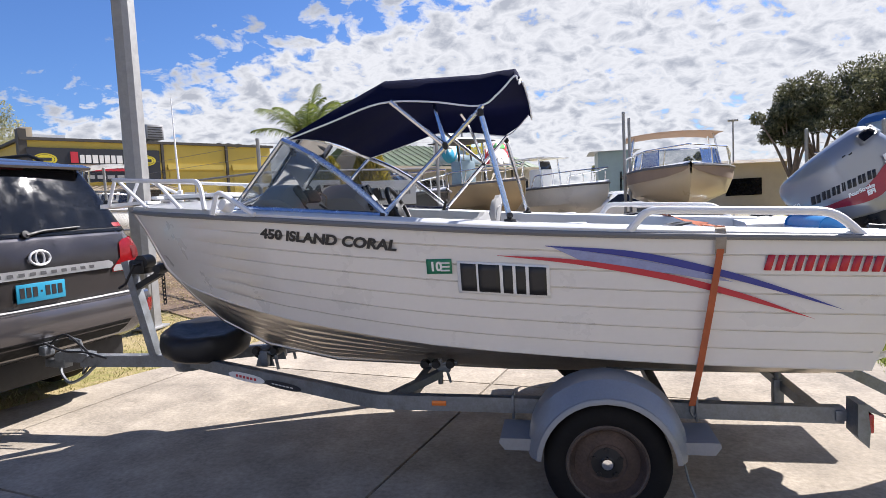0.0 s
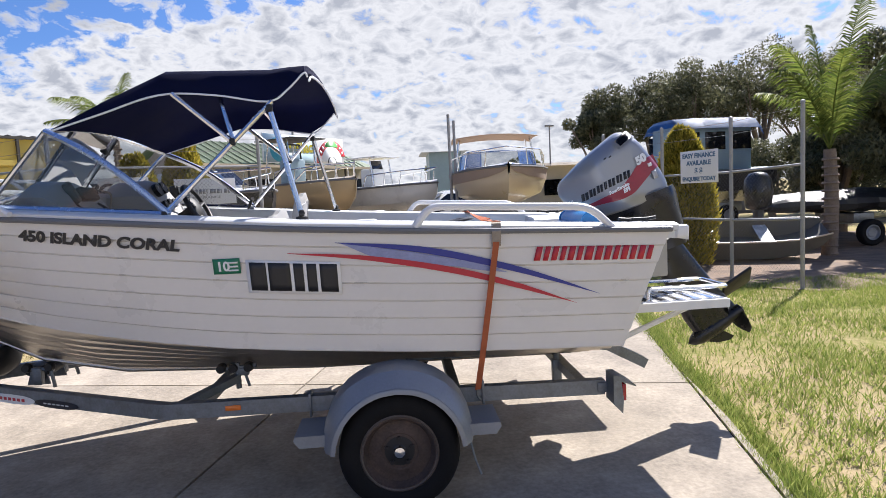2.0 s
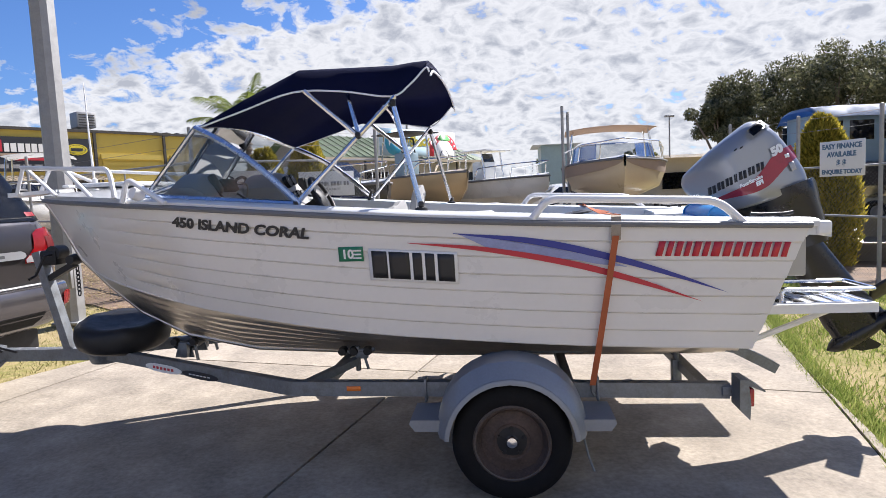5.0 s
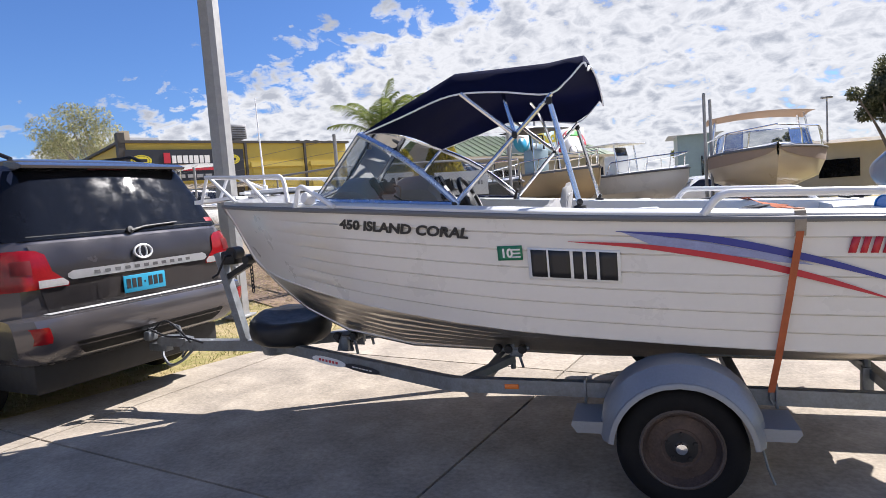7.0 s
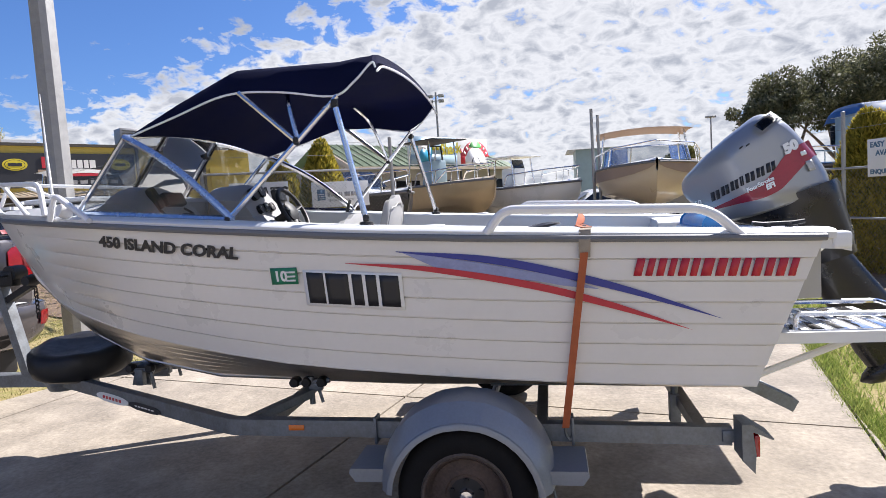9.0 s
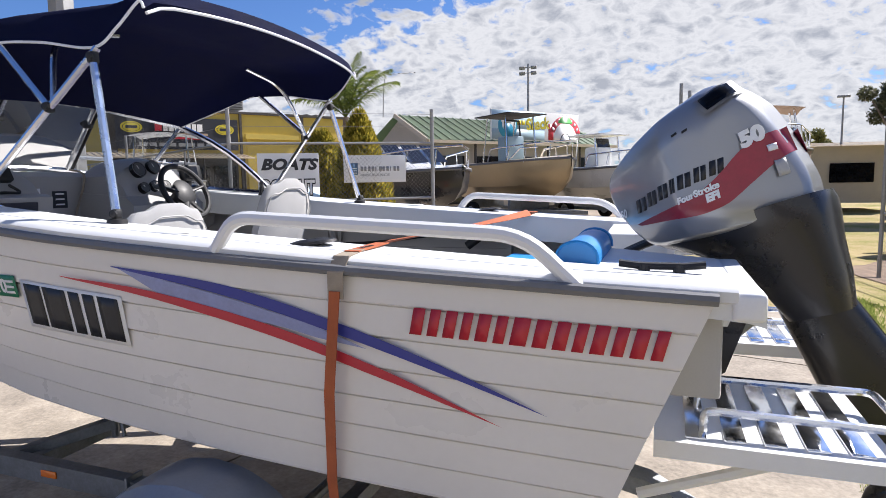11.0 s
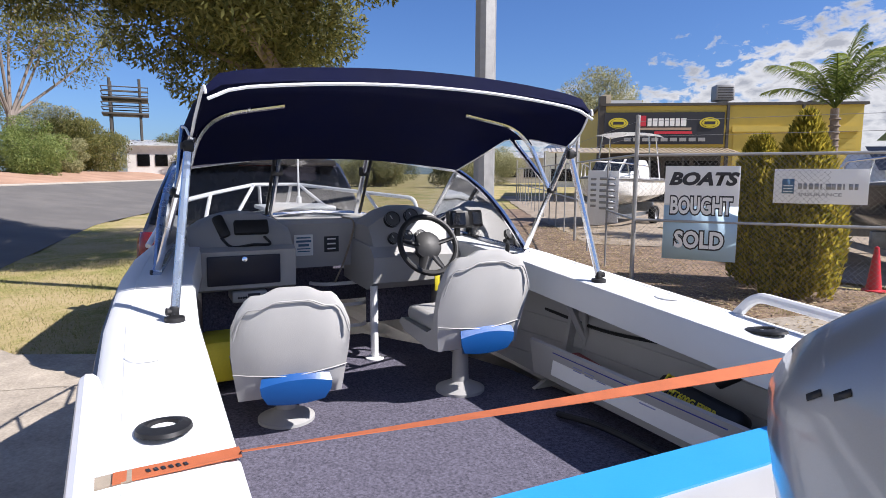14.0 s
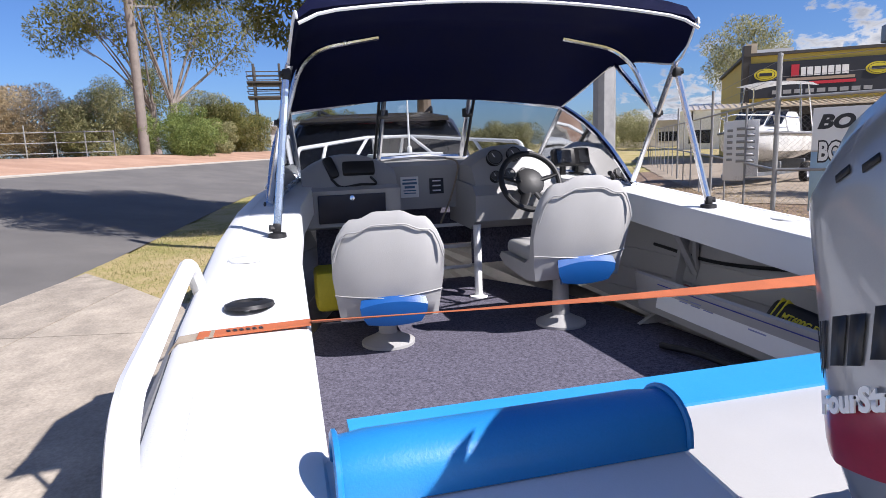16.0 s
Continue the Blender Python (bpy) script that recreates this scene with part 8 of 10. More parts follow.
def yellow_shed():
    o, d = V((-27.2, 23.6, 0)), V((0.547, 0.837, 0))
    n = V((0.837, -0.547, 0))
    W, H = 14.2, 5.87

    def f(u, z, out=0.0):
        return o + d * u + n * out + V((0, 0, z))

    def slab(u0, u1, z0, z1, o0, o1):
        bm = BM()
        rings(bm, [[f(u0, z, o0), f(u1, z, o0), f(u1, z, o1), f(u0, z, o1)] for z in (z0, z1)])
        return bm
    t = thing("yellow_shed", (o.x, o.y, 0), "yellow industrial shed with a black sign board and flat roof", "building")
    part("wall", slab(0, W, 0, H - 0.05, 0, -14), M_ywall, t)
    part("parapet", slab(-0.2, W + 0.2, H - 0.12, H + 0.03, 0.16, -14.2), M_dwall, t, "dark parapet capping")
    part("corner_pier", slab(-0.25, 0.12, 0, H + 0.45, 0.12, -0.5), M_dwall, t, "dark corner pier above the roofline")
    part("pier_cap", slab(-0.12, 0.42, H + 0.05, H + 0.55, 0.0, -0.6), M_gelc, t, "cream pier block")
    s = part("sign_board", slab(0.05, 6.75, 3.55, 5.37, 0.06, 0.16), M_ink, t, "black sign board with pale bars and yellow ovals")
    x = 2.05
    for k, w in enumerate((0.42, 0.26, 0.30, 0.32, 0.24, 0.30, 0.26, 0.34)):
        hi = 5.18 if k == 0 else 5.02
        part("bar", slab(x, x + w * 0.86, 4.58, hi, 0.17, 0.20), M_signw if k else M_red, s)
        x += w + 0.03
    part("bar", slab(1.85, 4.95, 4.36, 4.50, 0.17, 0.19), M_tanc, s)
    part("bar", slab(2.9, 5.0, 4.14, 4.29, 0.17, 0.19), M_red, s)
    for k in range(9):
        part("bar", slab(1.2 + 0.52 * k, 1.58 + 0.52 * k, 3.72, 3.92, 0.17, 0.19), M_post, s)
    for u in (0.85, 5.95):
        for k, (q, m_) in enumerate(((1.0, M_yellow), (0.82, M_ink), (0.76, M_yellow))):
            bm = BM()
            pts = [f(u + 0.56 * q * math.cos(a), 4.76 + 0.31 * q * math.sin(a), 0.165 + 0.012 * k) for a in np.linspace(0, 2 * math.pi, 25)[:-1]]
            rings(bm, [pts, [p + n * 0.012 for p in pts]])
            part("yellow_oval" if k != 1 else "oval_line", bm, m_, s)
        part("bar", slab(u - 0.3, u + 0.3, 4.68, 4.84, 0.20, 0.215), M_ink, s)
    # awning over the shop front
    a = part("awning", BM_prism_awning(f), M_gelc, t, "cream ribbed awning over the shop front")
    for k in range(34):
        bm = BM()
        u = -3.0 + 0.295 * k
        tube(bm, [f(u, 3.36, 0.08), f(u, 3.05, 2.2)], 0.03, 5)
        part("awning_rib", bm, M_gelc, a)
    for k in range(5):
        bm = BM()
        tube(bm, [f(-2.8 + 2.3 * k, 0.0, 2.1), f(-2.8 + 2.3 * k, 3.05, 2.1)], 0.05, 6)
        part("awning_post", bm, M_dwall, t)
    # shade under the awning is put into this front's colour
    part("shop_front", slab(0.1, 6.7, 0.05, 3.1, 0.02, 0.07), M_dwall, t, "shop front below the awning with the shade put into its dark colour")
    for k in range(4):
        part("shop_window", slab(0.4 + 1.6 * k, 1.75 + 1.6 * k, 0.4, 2.6, 0.08, 0.12), M_cglass, t)
    for u0, u1 in ((7.3, 10.6), (11.4, 13.9)):
        dr = part("roller_door", slab(u0, u1, 0.05, 4.25, 0.02, 0.06), M_ywall, t, "yellow roller door")
        for k in range(14):
            part("door_slat", slab(u0 + 0.04, u1 - 0.04, 0.1 + 0.29 * k, 0.36 + 0.29 * k, 0.06, 0.085), M_ywall, dr)
        part("door_head", slab(u0 - 0.1, u1 + 0.1, 4.25, 4.55, 0.02, 0.22), M_ywall, t)
    for u in (6.95, 11.0):
        part("downpipe", slab(u - 0.07, u + 0.07, 0, H - 0.1, 0.03, 0.17), M_dwall, t)
    p = f(7.1, H + 0.75, -1.6)
    R = Euler((0, 0, math.atan2(d.y, d.x))).to_matrix()
    bm = BM()
    box(bm, p, (1.05, 1.05, 0.9), 0.06, R)
    c = part("air_cooler", bm, M_post, t, "grey evaporative cooler on the roof")
    for k in range(5):
        bm = BM()
        box(bm, p + n * 0.54 + V((0, 0, -0.32 + 0.15 * k)), (0.85, 0.03, 0.05), 0, R)
        part("louvre", bm, M_dwall, c)
    bm = BM()
    box(bm, p + V((0, 0, -0.6)), (0.5, 0.5, 0.4), 0.02, R)
    part("cooler_stand", bm, M_post, c)
    # lower white roof on the far side of the parapet
    part("roof_vent", slab(0.6, 2.6, H, H + 0.5, -2.5, -4.0), M_gelw, t, "white roof vent")
    bm = BM()
    for u, q in ((11.6, 0.22), (12.3, 0.3), (13.0, 0.26)):
        lathe(bm, [(q * 0.7, 0), (q, 0.12), (q * 0.8, 0.3), (0, 0.36)], f(u, H, -2.0), (0, 0, 1), 12)
    part("roof_ventilator", bm, M_dwall, t)


yellow_shed()


def green_shed():
    o, d = V((-6.62, 18.0, 0)), V((0.549, 0.836, 0))
    n = V((0.836, -0.549, 0))
    W = 10.4

    def f(u, z, out=0.0):
        return o + d * u + n * out + V((0, 0, z))
    t = thing("green_roofed_shed", (o.x, o.y, 0.2), "long low shed with a green ribbed metal roof", "building")
    bm = BM()
    rings(bm, [[f(0.3, 0.2, -0.5), f(W - 0.3, 0.2, -0.5), f(W - 0.3, 0.2, -4.0), f(0.3, 0.2, -4.0)], [f(0.3, 2.85, -0.5), f(W - 0.3, 2.85, -0.5), f(W - 0.3, 2.85, -4.0), f(0.3, 2.85, -4.0)]])
    part("wall", bm, M_wall, t)
    for u in (0.3, W - 0.3):
        bm = BM()
        rings(bm, [[f(u + e, 2.80, -0.45), f(u + e, 3.90, -2.09), f(u + e, 2.80, -3.95)] for e in (-0.05, 0.05)])
        part("gable", bm, M_wall, t)
    bm = BM()
    rings(bm, [[f(0, 2.93, 0), f(W, 2.93, 0)], [f(0, 3.98, -2.09), f(W - 1.0, 3.98, -2.09)], [f(0, 2.93, -4.3), f(W, 2.93, -4.3)]], closed=False)
    bmesh.ops.solidify(bm, geom=list(bm.faces), thickness=0.05)
    part("roof", bm, M_groof, t, "green metal roof", sharp=10)
    for k in range(23):
        u = 0.2 + k * 0.42
        bm = BM()
        beam(bm, [f(u, 2.955, 0), f(min(u, W - 1.0), 4.005, -2.09)], 0.03, 0.03)
        part("roof_rib", bm, M_groof, t)
    bm = BM()
    beam(bm, [f(-0.02, 2.88, 0.05), f(W, 2.88, 0.05)], 0.11, 0.11)
    part("gutter", bm, M_gelc, t, "cream gutter along the eave")
    bm = BM()
    beam(bm, [f(-0.05, 2.90, 0.02), f(-0.05, 3.96, -2.09)], 0.05, 0.16)
    part("barge_board", bm, M_gelc, t)
    for k in range(5):
        bm = BM()
        u = 0.7 + 1.95 * k
        rings(bm, [[f(u, z, -0.5 + e) for e in (0.0, 0.05)] + [f(u + 1.3, z, -0.5 + e) for e in (0.05, 0.0)] for z in (0.6, 2.4)])
        part("window", bm, M_cglass, t)
        bm = BM()
        tube(bm, [f(0.3 + 1.95 * k, 0.2, -0.1), f(0.3 + 1.95 * k, 2.9, -0.1)], 0.05, 6)
        part("verandah_post", bm, M_dwall, t)
    # aerial on the ridge
    bm = BM()
    tube(bm, [f(-0.4, 3.9, -2.3), f(-0.35, 4.9, -2.3), f(-0.25, 5.45, -2.3)], 0.018, 6)
    a = part("roof_aerial", bm, M_post, t, "thin television aerial on the roof")
    bm = BM()
    tube(bm, [f(-0.95, 5.36, -2.3), f(1.1, 5.66, -2.3)], 0.014, 6)
    part("boom", bm, M_post, a)
    for k in range(9):
        bm = BM()
        q = k / 8
        tube(bm, [f(-0.9 + 1.95 * q, 5.37 + 0.29 * q, -2.3 - 0.16 + 0.05 * q), f(-0.9 + 1.95 * q, 5.37 + 0.29 * q, -2.3 + 0.16 - 0.05 * q)], 0.010, 5)
        part("element", bm, M_post, a)


green_shed()


def shop_sign():
    """The shop board on the shed's eave: blue, yellow and green shapes."""
    d, n = V((0.549, 0.836, 0)), V((0.836, -0.549, 0))
    c = V((-6.62, 18.0, 0)) + d * (2.87 + 2.455) + n * 0.10 + V((0, 0, 3.58))
    t, lay = board("shop_sign", c, 4.91, 1.14, math.atan2(d.y, d.x), "wide pale blue and green shop sign with a red fan shape", 0.08, M_signw)
    lay("sky_field", rect(-2.44, -0.15, 0.4, 0.55), M_signb, 0.002)
    lay("sea_field", rect(-2.44, -0.55, 0.4, -0.15), M_greyblue, 0.002)
    lay("blue_disc", disc(-1.62, -0.02, 0.50), M_cyan, 0.005)
    lay("white_disc", disc(-1.55, 0.02, 0.36), M_signw, 0.009)
    lay("blue_fish", disc(-1.60, -0.18, 0.26), M_cyan, 0.013)
    lay("white_mark", rect(-1.95, 0.08, -1.45, 0.20), M_signw, 0.017)
    q = text_bm("Shack", 0.62, 0.12, "LEFT", bold=0.022, wide=0.88)
    lay("lettering", move(q, Matrix.Translation((-0.62, -0.16, 0)) @ Matrix.Rotation(radians(5), 4, "Z")), M_yellow, 0.010)
    for k, w in enumerate((0.20, 0.18, 0.16)):
        lay("bar", rect(-1.12 + 0.24 * k, 0.02, -1.12 + 0.24 * k + w, 0.20), M_yellow, 0.008)
    lay("red_panel", rect(0.62, -0.53, 0.92, 0.12), M_red, 0.006)
    lay("red_arch", disc(1.62, -0.50, 0.98, 0.30, math.pi - 0.30), M_red, 0.007)
    lay("white_disc", disc(1.62, -0.50, 0.70, 0, math.pi), M_signw, 0.010)
    lay("green_shade", disc(1.62, 0.02, 0.46, 0.35, math.pi - 0.35), M_leafgreen, 0.013)
    lay("blue_arc", disc(1.62, -0.52, 0.30, 0, math.pi), M_ink, 0.014)
    lay("white_arc", disc(1.62, -0.52, 0.25, 0, math.pi), M_signw, 0.017)
    for k in range(8):
        a = math.pi - 0.55 - (math.pi - 1.1) * k / 7
        b = rect(-0.05, -0.075, 0.05, 0.075)
        lay("bar", move(b, Matrix.Translation((1.62 + 0.84 * math.cos(a), -0.50 + 0.84 * math.sin(a), 0)) @ Matrix.Rotation(a - math.pi / 2, 4, "Z")), M_signw, 0.012)
    for x in (-2.0, 0.0, 2.0):
        bm = BM()
        tube(bm, [c + d * x - n * 0.14 + V((0, 0, -0.66)), c + d * x - n * 0.10 + V((0, 0, 0.5))], 0.035, 8)
        part("bracket", bm, M_post, t)


def disc(x, y, r, a0=0.0, a1=2 * math.pi):
    bm = BM()
    n = 28
    pts = [(x + r * math.cos(a0 + (a1 - a0) * k / n), y + r * math.sin(a0 + (a1 - a0) * k / n)) for k in range(n + (0 if a1 - a0 > 6.2 else 1))]
    prism(bm, pts, 0, 0.001, ("x", "y", "z"))
    return bm


shop_sign()


def plain_house(o, d, w, dep, h, roof_h, wall_m, roof_m, label):
    d = V(d).normalized()
    n = V((d.y, -d.x, 0))
    o = V(o)

    def f(u, z, out=0.0):
        return o + d * u + n * out + V((0, 0, z))
    t = thing("far_building", o, label, "building")
    bm = BM()
    rings(bm, [[f(0, 0), f(w, 0), f(w, 0, -dep), f(0, 0, -dep)], [f(0, h), f(w, h), f(w, h, -dep), f(0, h, -dep)]])
    part("wall", bm, wall_m, t)
    bm = BM()
    rings(bm, [[f(-0.4, h, 0.4), f(w + 0.4, h, 0.4)], [f(-0.4, h + roof_h, -dep / 2), f(w + 0.4, h + roof_h, -dep / 2)], [f(-0.4, h, -dep - 0.4), f(w + 0.4, h, -dep - 0.4)]], closed=False)
    bmesh.ops.solidify(bm, geom=list(bm.faces), thickness=0.15)
    part("roof", bm, roof_m, t)
    k = max(2, int(w / 4))
    windows_row(t, f, k, 1.0, w - 0.5, 0.9, min(2.4, h * 0.7), 0.05, M_cglass)


plain_house((-92, 50, ground_z(-92, 50)), (0.5, 0.86, 0), 30, 12, 4.2, 1.2, M_wall, M_gelw, "long pale building far down the street")
plain_house((-70, -2.2, ground_z(-70, -2.2) - 0.3), (0.3, 1, 0), 5, 5, 3.0, 0.7, M_gelw, M_gelw, "small white shed beyond the trees")
plain_house((-62, 44, 0), (0.7, 0.7, 0), 24, 12, 4.6, 1.0, M_gelw, M_gelw, "pale factory unit behind the yards")
plain_house((1.75, 27, 0.2), (1, 0.0, 0), 1.6, 3, 3.35, 0.05, M_greyblue, M_post, "small blue-grey kiosk behind the boats")
plain_house((4.6, 29, 0.2), (1, 0.1, 0), 6.5, 4, 2.5, 0.25, M_wall, M_gelc, "low pale building behind the boats")


def tower():
    t = thing("steel_tower", (-73, -2.1, 2.4), "dark steel lookout tower with platforms beyond the trees", "tower")
    for dx in (-1.4, 1.4):
        for dy in (-1.4, 1.4):
            bm = BM()
            tube(bm, [(-73 + dx, -2.1 + dy, 2.4), (-73 + dx, -2.1 + dy, 11.4)], 0.14, 6)
            part("leg", bm, M_dwall, t)
    for z in (7.8, 9.4):
        bm = BM()
        box(bm, (-73, -2.1, z), (3.6, 4.4, 0.2), 0.02)
        part("platform", bm, M_dwall, t)
        for h in (0.6, 1.1):
            bm = BM()
            tube(bm, [(-74.8, -4.3, z + h), (-71.2, -4.3, z + h), (-71.2, 0.1, z + h), (-74.8, 0.1, z + h), (-74.8, -4.3, z + h)], 0.06, 5)
            part("rail", bm, M_dwall, t)


tower()


def timber_pole():
    p = V((-47.3, -10.6, ground_z(-47.3, -10.6)))
    t = thing("timber_power_pole", (p.x, p.y, p.z), "pale timber power pole across the street", "power pole")
    bm = BM()
    tube(bm, [p, p + V((0, 0.0, 16))], 0.36, 12, 0.27)
    part("pole", bm, M_gumbark, t)
    bm = BM()
    beam(bm, [p + V((0, -0.2, 10.3)), p + V((0, 1.9, 10.3))], 0.1, 0.12)
    part("cross_arm", bm, M_post, t)


timber_pole()
# low pipe gate across the street
def pipe_gate():
    t = thing("pipe_fence", (-51.5, -26, ground_z(-51.5, -26)), "grey pipe fence across the street", "fence")
    for k in range(12):
        bm = BM()
        p = V((-50 - 0.3 * k, -36 + 2.0 * k, 0))
        p.z = ground_z(p.x, p.y)
        tube(bm, [p, p + V((0, 0, 2.1 if k % 4 else 2.6))], 0.05, 6)
        part("post", bm, M_post, t)
    for h in (0.4, 1.2, 2.0):
        bm = BM()
        tube(bm, [(-50 - 0.3 * k, -36 + 2.0 * k, ground_z(-50 - 0.3 * k, -36 + 2.0 * k) + h) for k in range(12)], 0.04, 6)
        part("rail", bm, M_post, t)


pipe_gate()


# ---- boats in the yard ----
def yard_boat(name, c, yaw, ln, beam_, dep, hull_m, deck_m, label, extras=()):
    """A boat on a cradle, bow along +x before turning."""
    R = Matrix.Translation(c) @ Matrix.Rotation(yaw, 4, "Z")
    t = thing(name, c, label, "boat", "boats in the yard")

    def put(nm, bm, m, lab="", sharp=40):
        return part(nm, move(bm, R), m, t, lab, sharp)
    bm = BM()
    rs = []
    st = [(-0.5, 0.90, 0.0), (-0.3, 0.97, 0.0), (0.0, 1.0, 0.0), (0.2, 0.90, 0.02), (0.34, 0.68, 0.10), (0.44, 0.36, 0.30), (0.49, 0.12, 0.60), (0.505, 0.02, 0.85)]
    for x, b, k in st:
        hb = beam_ / 2 * b
        top = 0.62 + dep + 0.16 * max(0, x + 0.1)
        kz = 0.62 + k * dep
        cz = kz + (top - kz) * 0.38
        rs.append([V((x * ln, y, z)) for y, z in ((-hb, top), (-hb * 0.97, (top + cz) / 2), (-hb * 0.86, cz), (-hb * 0.4, kz + (cz - kz) * 0.4), (0, kz), (hb * 0.4, kz + (cz - kz) * 0.4), (hb * 0.86, cz), (hb * 0.97, (top + cz) / 2), (hb, top))])
    rings(bm, rs, closed=False)
    bm.faces.new([v for v in list(bm.verts)[:9]])
    put("hull", bm, hull_m)
    bm = BM()
    rs = []
    for x, b, k in st:
        hb = beam_ / 2 * b
        top = 0.62 + dep + 0.16 * max(0, x + 0.1)
        rs.append([V((x * ln, hb * f, top + 0.02 + 0.06 * (1 - f * f))) for f in (-1, -0.5, 0, 0.5, 1)])
    rings(bm, rs, closed=False)
    put("deck", bm, deck_m)
    for sg in (-1, 1):
        bm = BM()
        tube(bm, [(x * ln, sg * (beam_ / 2 * b + 0.02), 0.60 + dep + 0.16 * max(0, x + 0.1)) for x, b, k in st], 0.03, 6)
        put("rub_rail", bm, M_bump)
        top = 0.62 + dep
        bm = BM()
        rail = [(0.02 * ln, sg * beam_ * 0.48, top + 0.06), (0.05 * ln, sg * beam_ * 0.48, top + 0.42), (0.34 * ln, sg * beam_ * 0.34, top + 0.50), (0.50 * ln, 0, top + 0.55)]
        tube(bm, fillet(rail, 0.1), 0.02, 6)
        put("bow_rail", bm, M_alu)
        for s_, yb in ((0.18, 0.44), (0.30, 0.38), (0.42, 0.20)):
            bm = BM()
            tube(bm, [(s_ * ln, sg * beam_ * yb, top), (s_ * ln + 0.05, sg * beam_ * yb * 0.92, top + 0.47)], 0.016, 6)
            put("stanchion", bm, M_alu)
    for x in (-0.3, 0.15):
        bm = BM()
        box(bm, (x * ln, 0, 0.42 + 0.1), (0.12, beam_ * 0.7, 0.30), 0.02)
        put("cradle_bunk", bm, M_galv)
    for y in (-0.35, 0.35):
        bm = BM()
        beam(bm, [(-0.45 * ln, y * beam_, 0.36), (0.2 * ln, y * beam_, 0.36), (0.62 * ln, 0, 0.36)], 0.08, 0.1)
        put("trailer_rail", bm, M_galv)
        bt, br = BM(), BM()
        wheel(bt, br, V((-0.15 * ln, y * 2.4 * beam_ * 0.55, 0.30)), (0, 1 if y > 0 else -1, 0), 0.30, 0.2, 0.17)
        bt_ = put("wheel", br, M_guard)
        part("tyre", move(bt, R), M_rubber, bt_)
    top = 0.62 + dep
    if "cabin" in extras:
        bm = BM()
        rs = []
        for x, w, h in ((-0.16, 0.40, 0.0), (-0.12, 0.40, 0.62), (0.02, 0.38, 0.62), (0.16, 0.33, 0.20), (0.30, 0.22, 0.10), (0.36, 0.1, 0.03)):
            rs.append([V((x * ln, y * beam_, top + z)) for y, z in ((-w, 0), (-w * 0.95, h * 0.6), (-w * 0.8, h), (0, h + 0.05), (w * 0.8, h), (w * 0.95, h * 0.6), (w, 0))])
        rings(bm, rs, closed=False)
        put("cabin", bm, deck_m)
        for sg in (-1, 0, 1):
            bm = BM()
            a = [(0.155 * ln, (sg * 0.24 - 0.10) * beam_, top + 0.24), (0.155 * ln, (sg * 0.24 + 0.10) * beam_, top + 0.24)]
            b = [(0.03 * ln, (sg * 0.24 - 0.10) * beam_, top + 0.66), (0.03 * ln, (sg * 0.24 + 0.10) * beam_, top + 0.66)]
            rings(bm, [[V(p) + V((0.03, 0, 0.03)) for p in a], [V(p) + V((0.03, 0, 0.03)) for p in b]], closed=False)
            put("windscreen_pane", bm, M_cglass)
    if "screen" in extras:
        for sg in (-1, 1):
            for k in range(3):
                a0, a1 = math.pi / 2 * k / 3, math.pi / 2 * (k + 1) / 3
                q = [(0.06 * ln + 0.9 * math.cos(a), sg * beam_ * 0.40 * math.sin(a)) for a in (a0, a1)]
                bm = BM()
                rings(bm, [[V((x, y, top + 0.10)) for x, y in q], [V((x - 0.28, y * 0.92, top + 0.56)) for x, y in q]], closed=False)
                bmesh.ops.solidify(bm, geom=list(bm.faces), thickness=0.01)
                put("windscreen_pane", bm, M_pane)
                bm = BM()
                tube(bm, [(q[0][0] - 0.28, q[0][1] * 0.92, top + 0.57), (q[1][0] - 0.28, q[1][1] * 0.92, top + 0.57), (q[1][0], q[1][1], top + 0.10)], 0.022, 6)
                put("windscreen_frame", bm, M_alu)
        bm = BM()
        rs = []
        for x, w, h in ((0.0, 0.36, 0.0), (0.02, 0.36, 0.10), (0.16, 0.33, 0.14), (0.30, 0.22, 0.10), (0.38, 0.1, 0.03)):
            rs.append([V((x * ln, y * beam_, top + z)) for y, z in ((-w, 0), (-w * 0.8, h), (0, h + 0.05), (w * 0.8, h), (w, 0))])
        rings(bm, rs, closed=False)
        put("coach_roof", bm, deck_m)
    if "wheelhouse" in extras:
        for sg in (-1, 1):
            bm = BM()
            box(bm, (-0.10 * ln, sg * beam_ * 0.40, top + 0.65), (0.46 * ln, 0.05, 1.3), 0.01)
            w_ = put("cabin_side", bm, deck_m)
            for k in range(3):
                bm = BM()
                box(bm, (-0.26 * ln + 0.8 * k, sg * (beam_ * 0.40 + 0.03), top + 0.85), (0.62, 0.02, 0.5), 0.005)
                part("window", move(bm, R), M_cglass, w_)
        bm = BM()
        box(bm, (0.13 * ln, 0, top + 0.65), (0.05, beam_ * 0.78, 1.3), 0.01)
        put("cabin_front", bm, deck_m)
        bm = BM()
        rings(bm, [[V((x * ln, f * beam_ * 0.48, top + 1.20 + 0.34 * (1 - abs(f) ** 5) - d)) for f in np.linspace(-1, 1, 9)] for x, d in ((-0.40, 0.25), (-0.38, 0.02), (0.0, 0.0), (0.16, 0.03), (0.18, 0.12))], closed=False)
        bmesh.ops.solidify(bm, geom=list(bm.faces), thickness=0.06)
        put("roof", bm, M_bluet, "blue cabin roof")
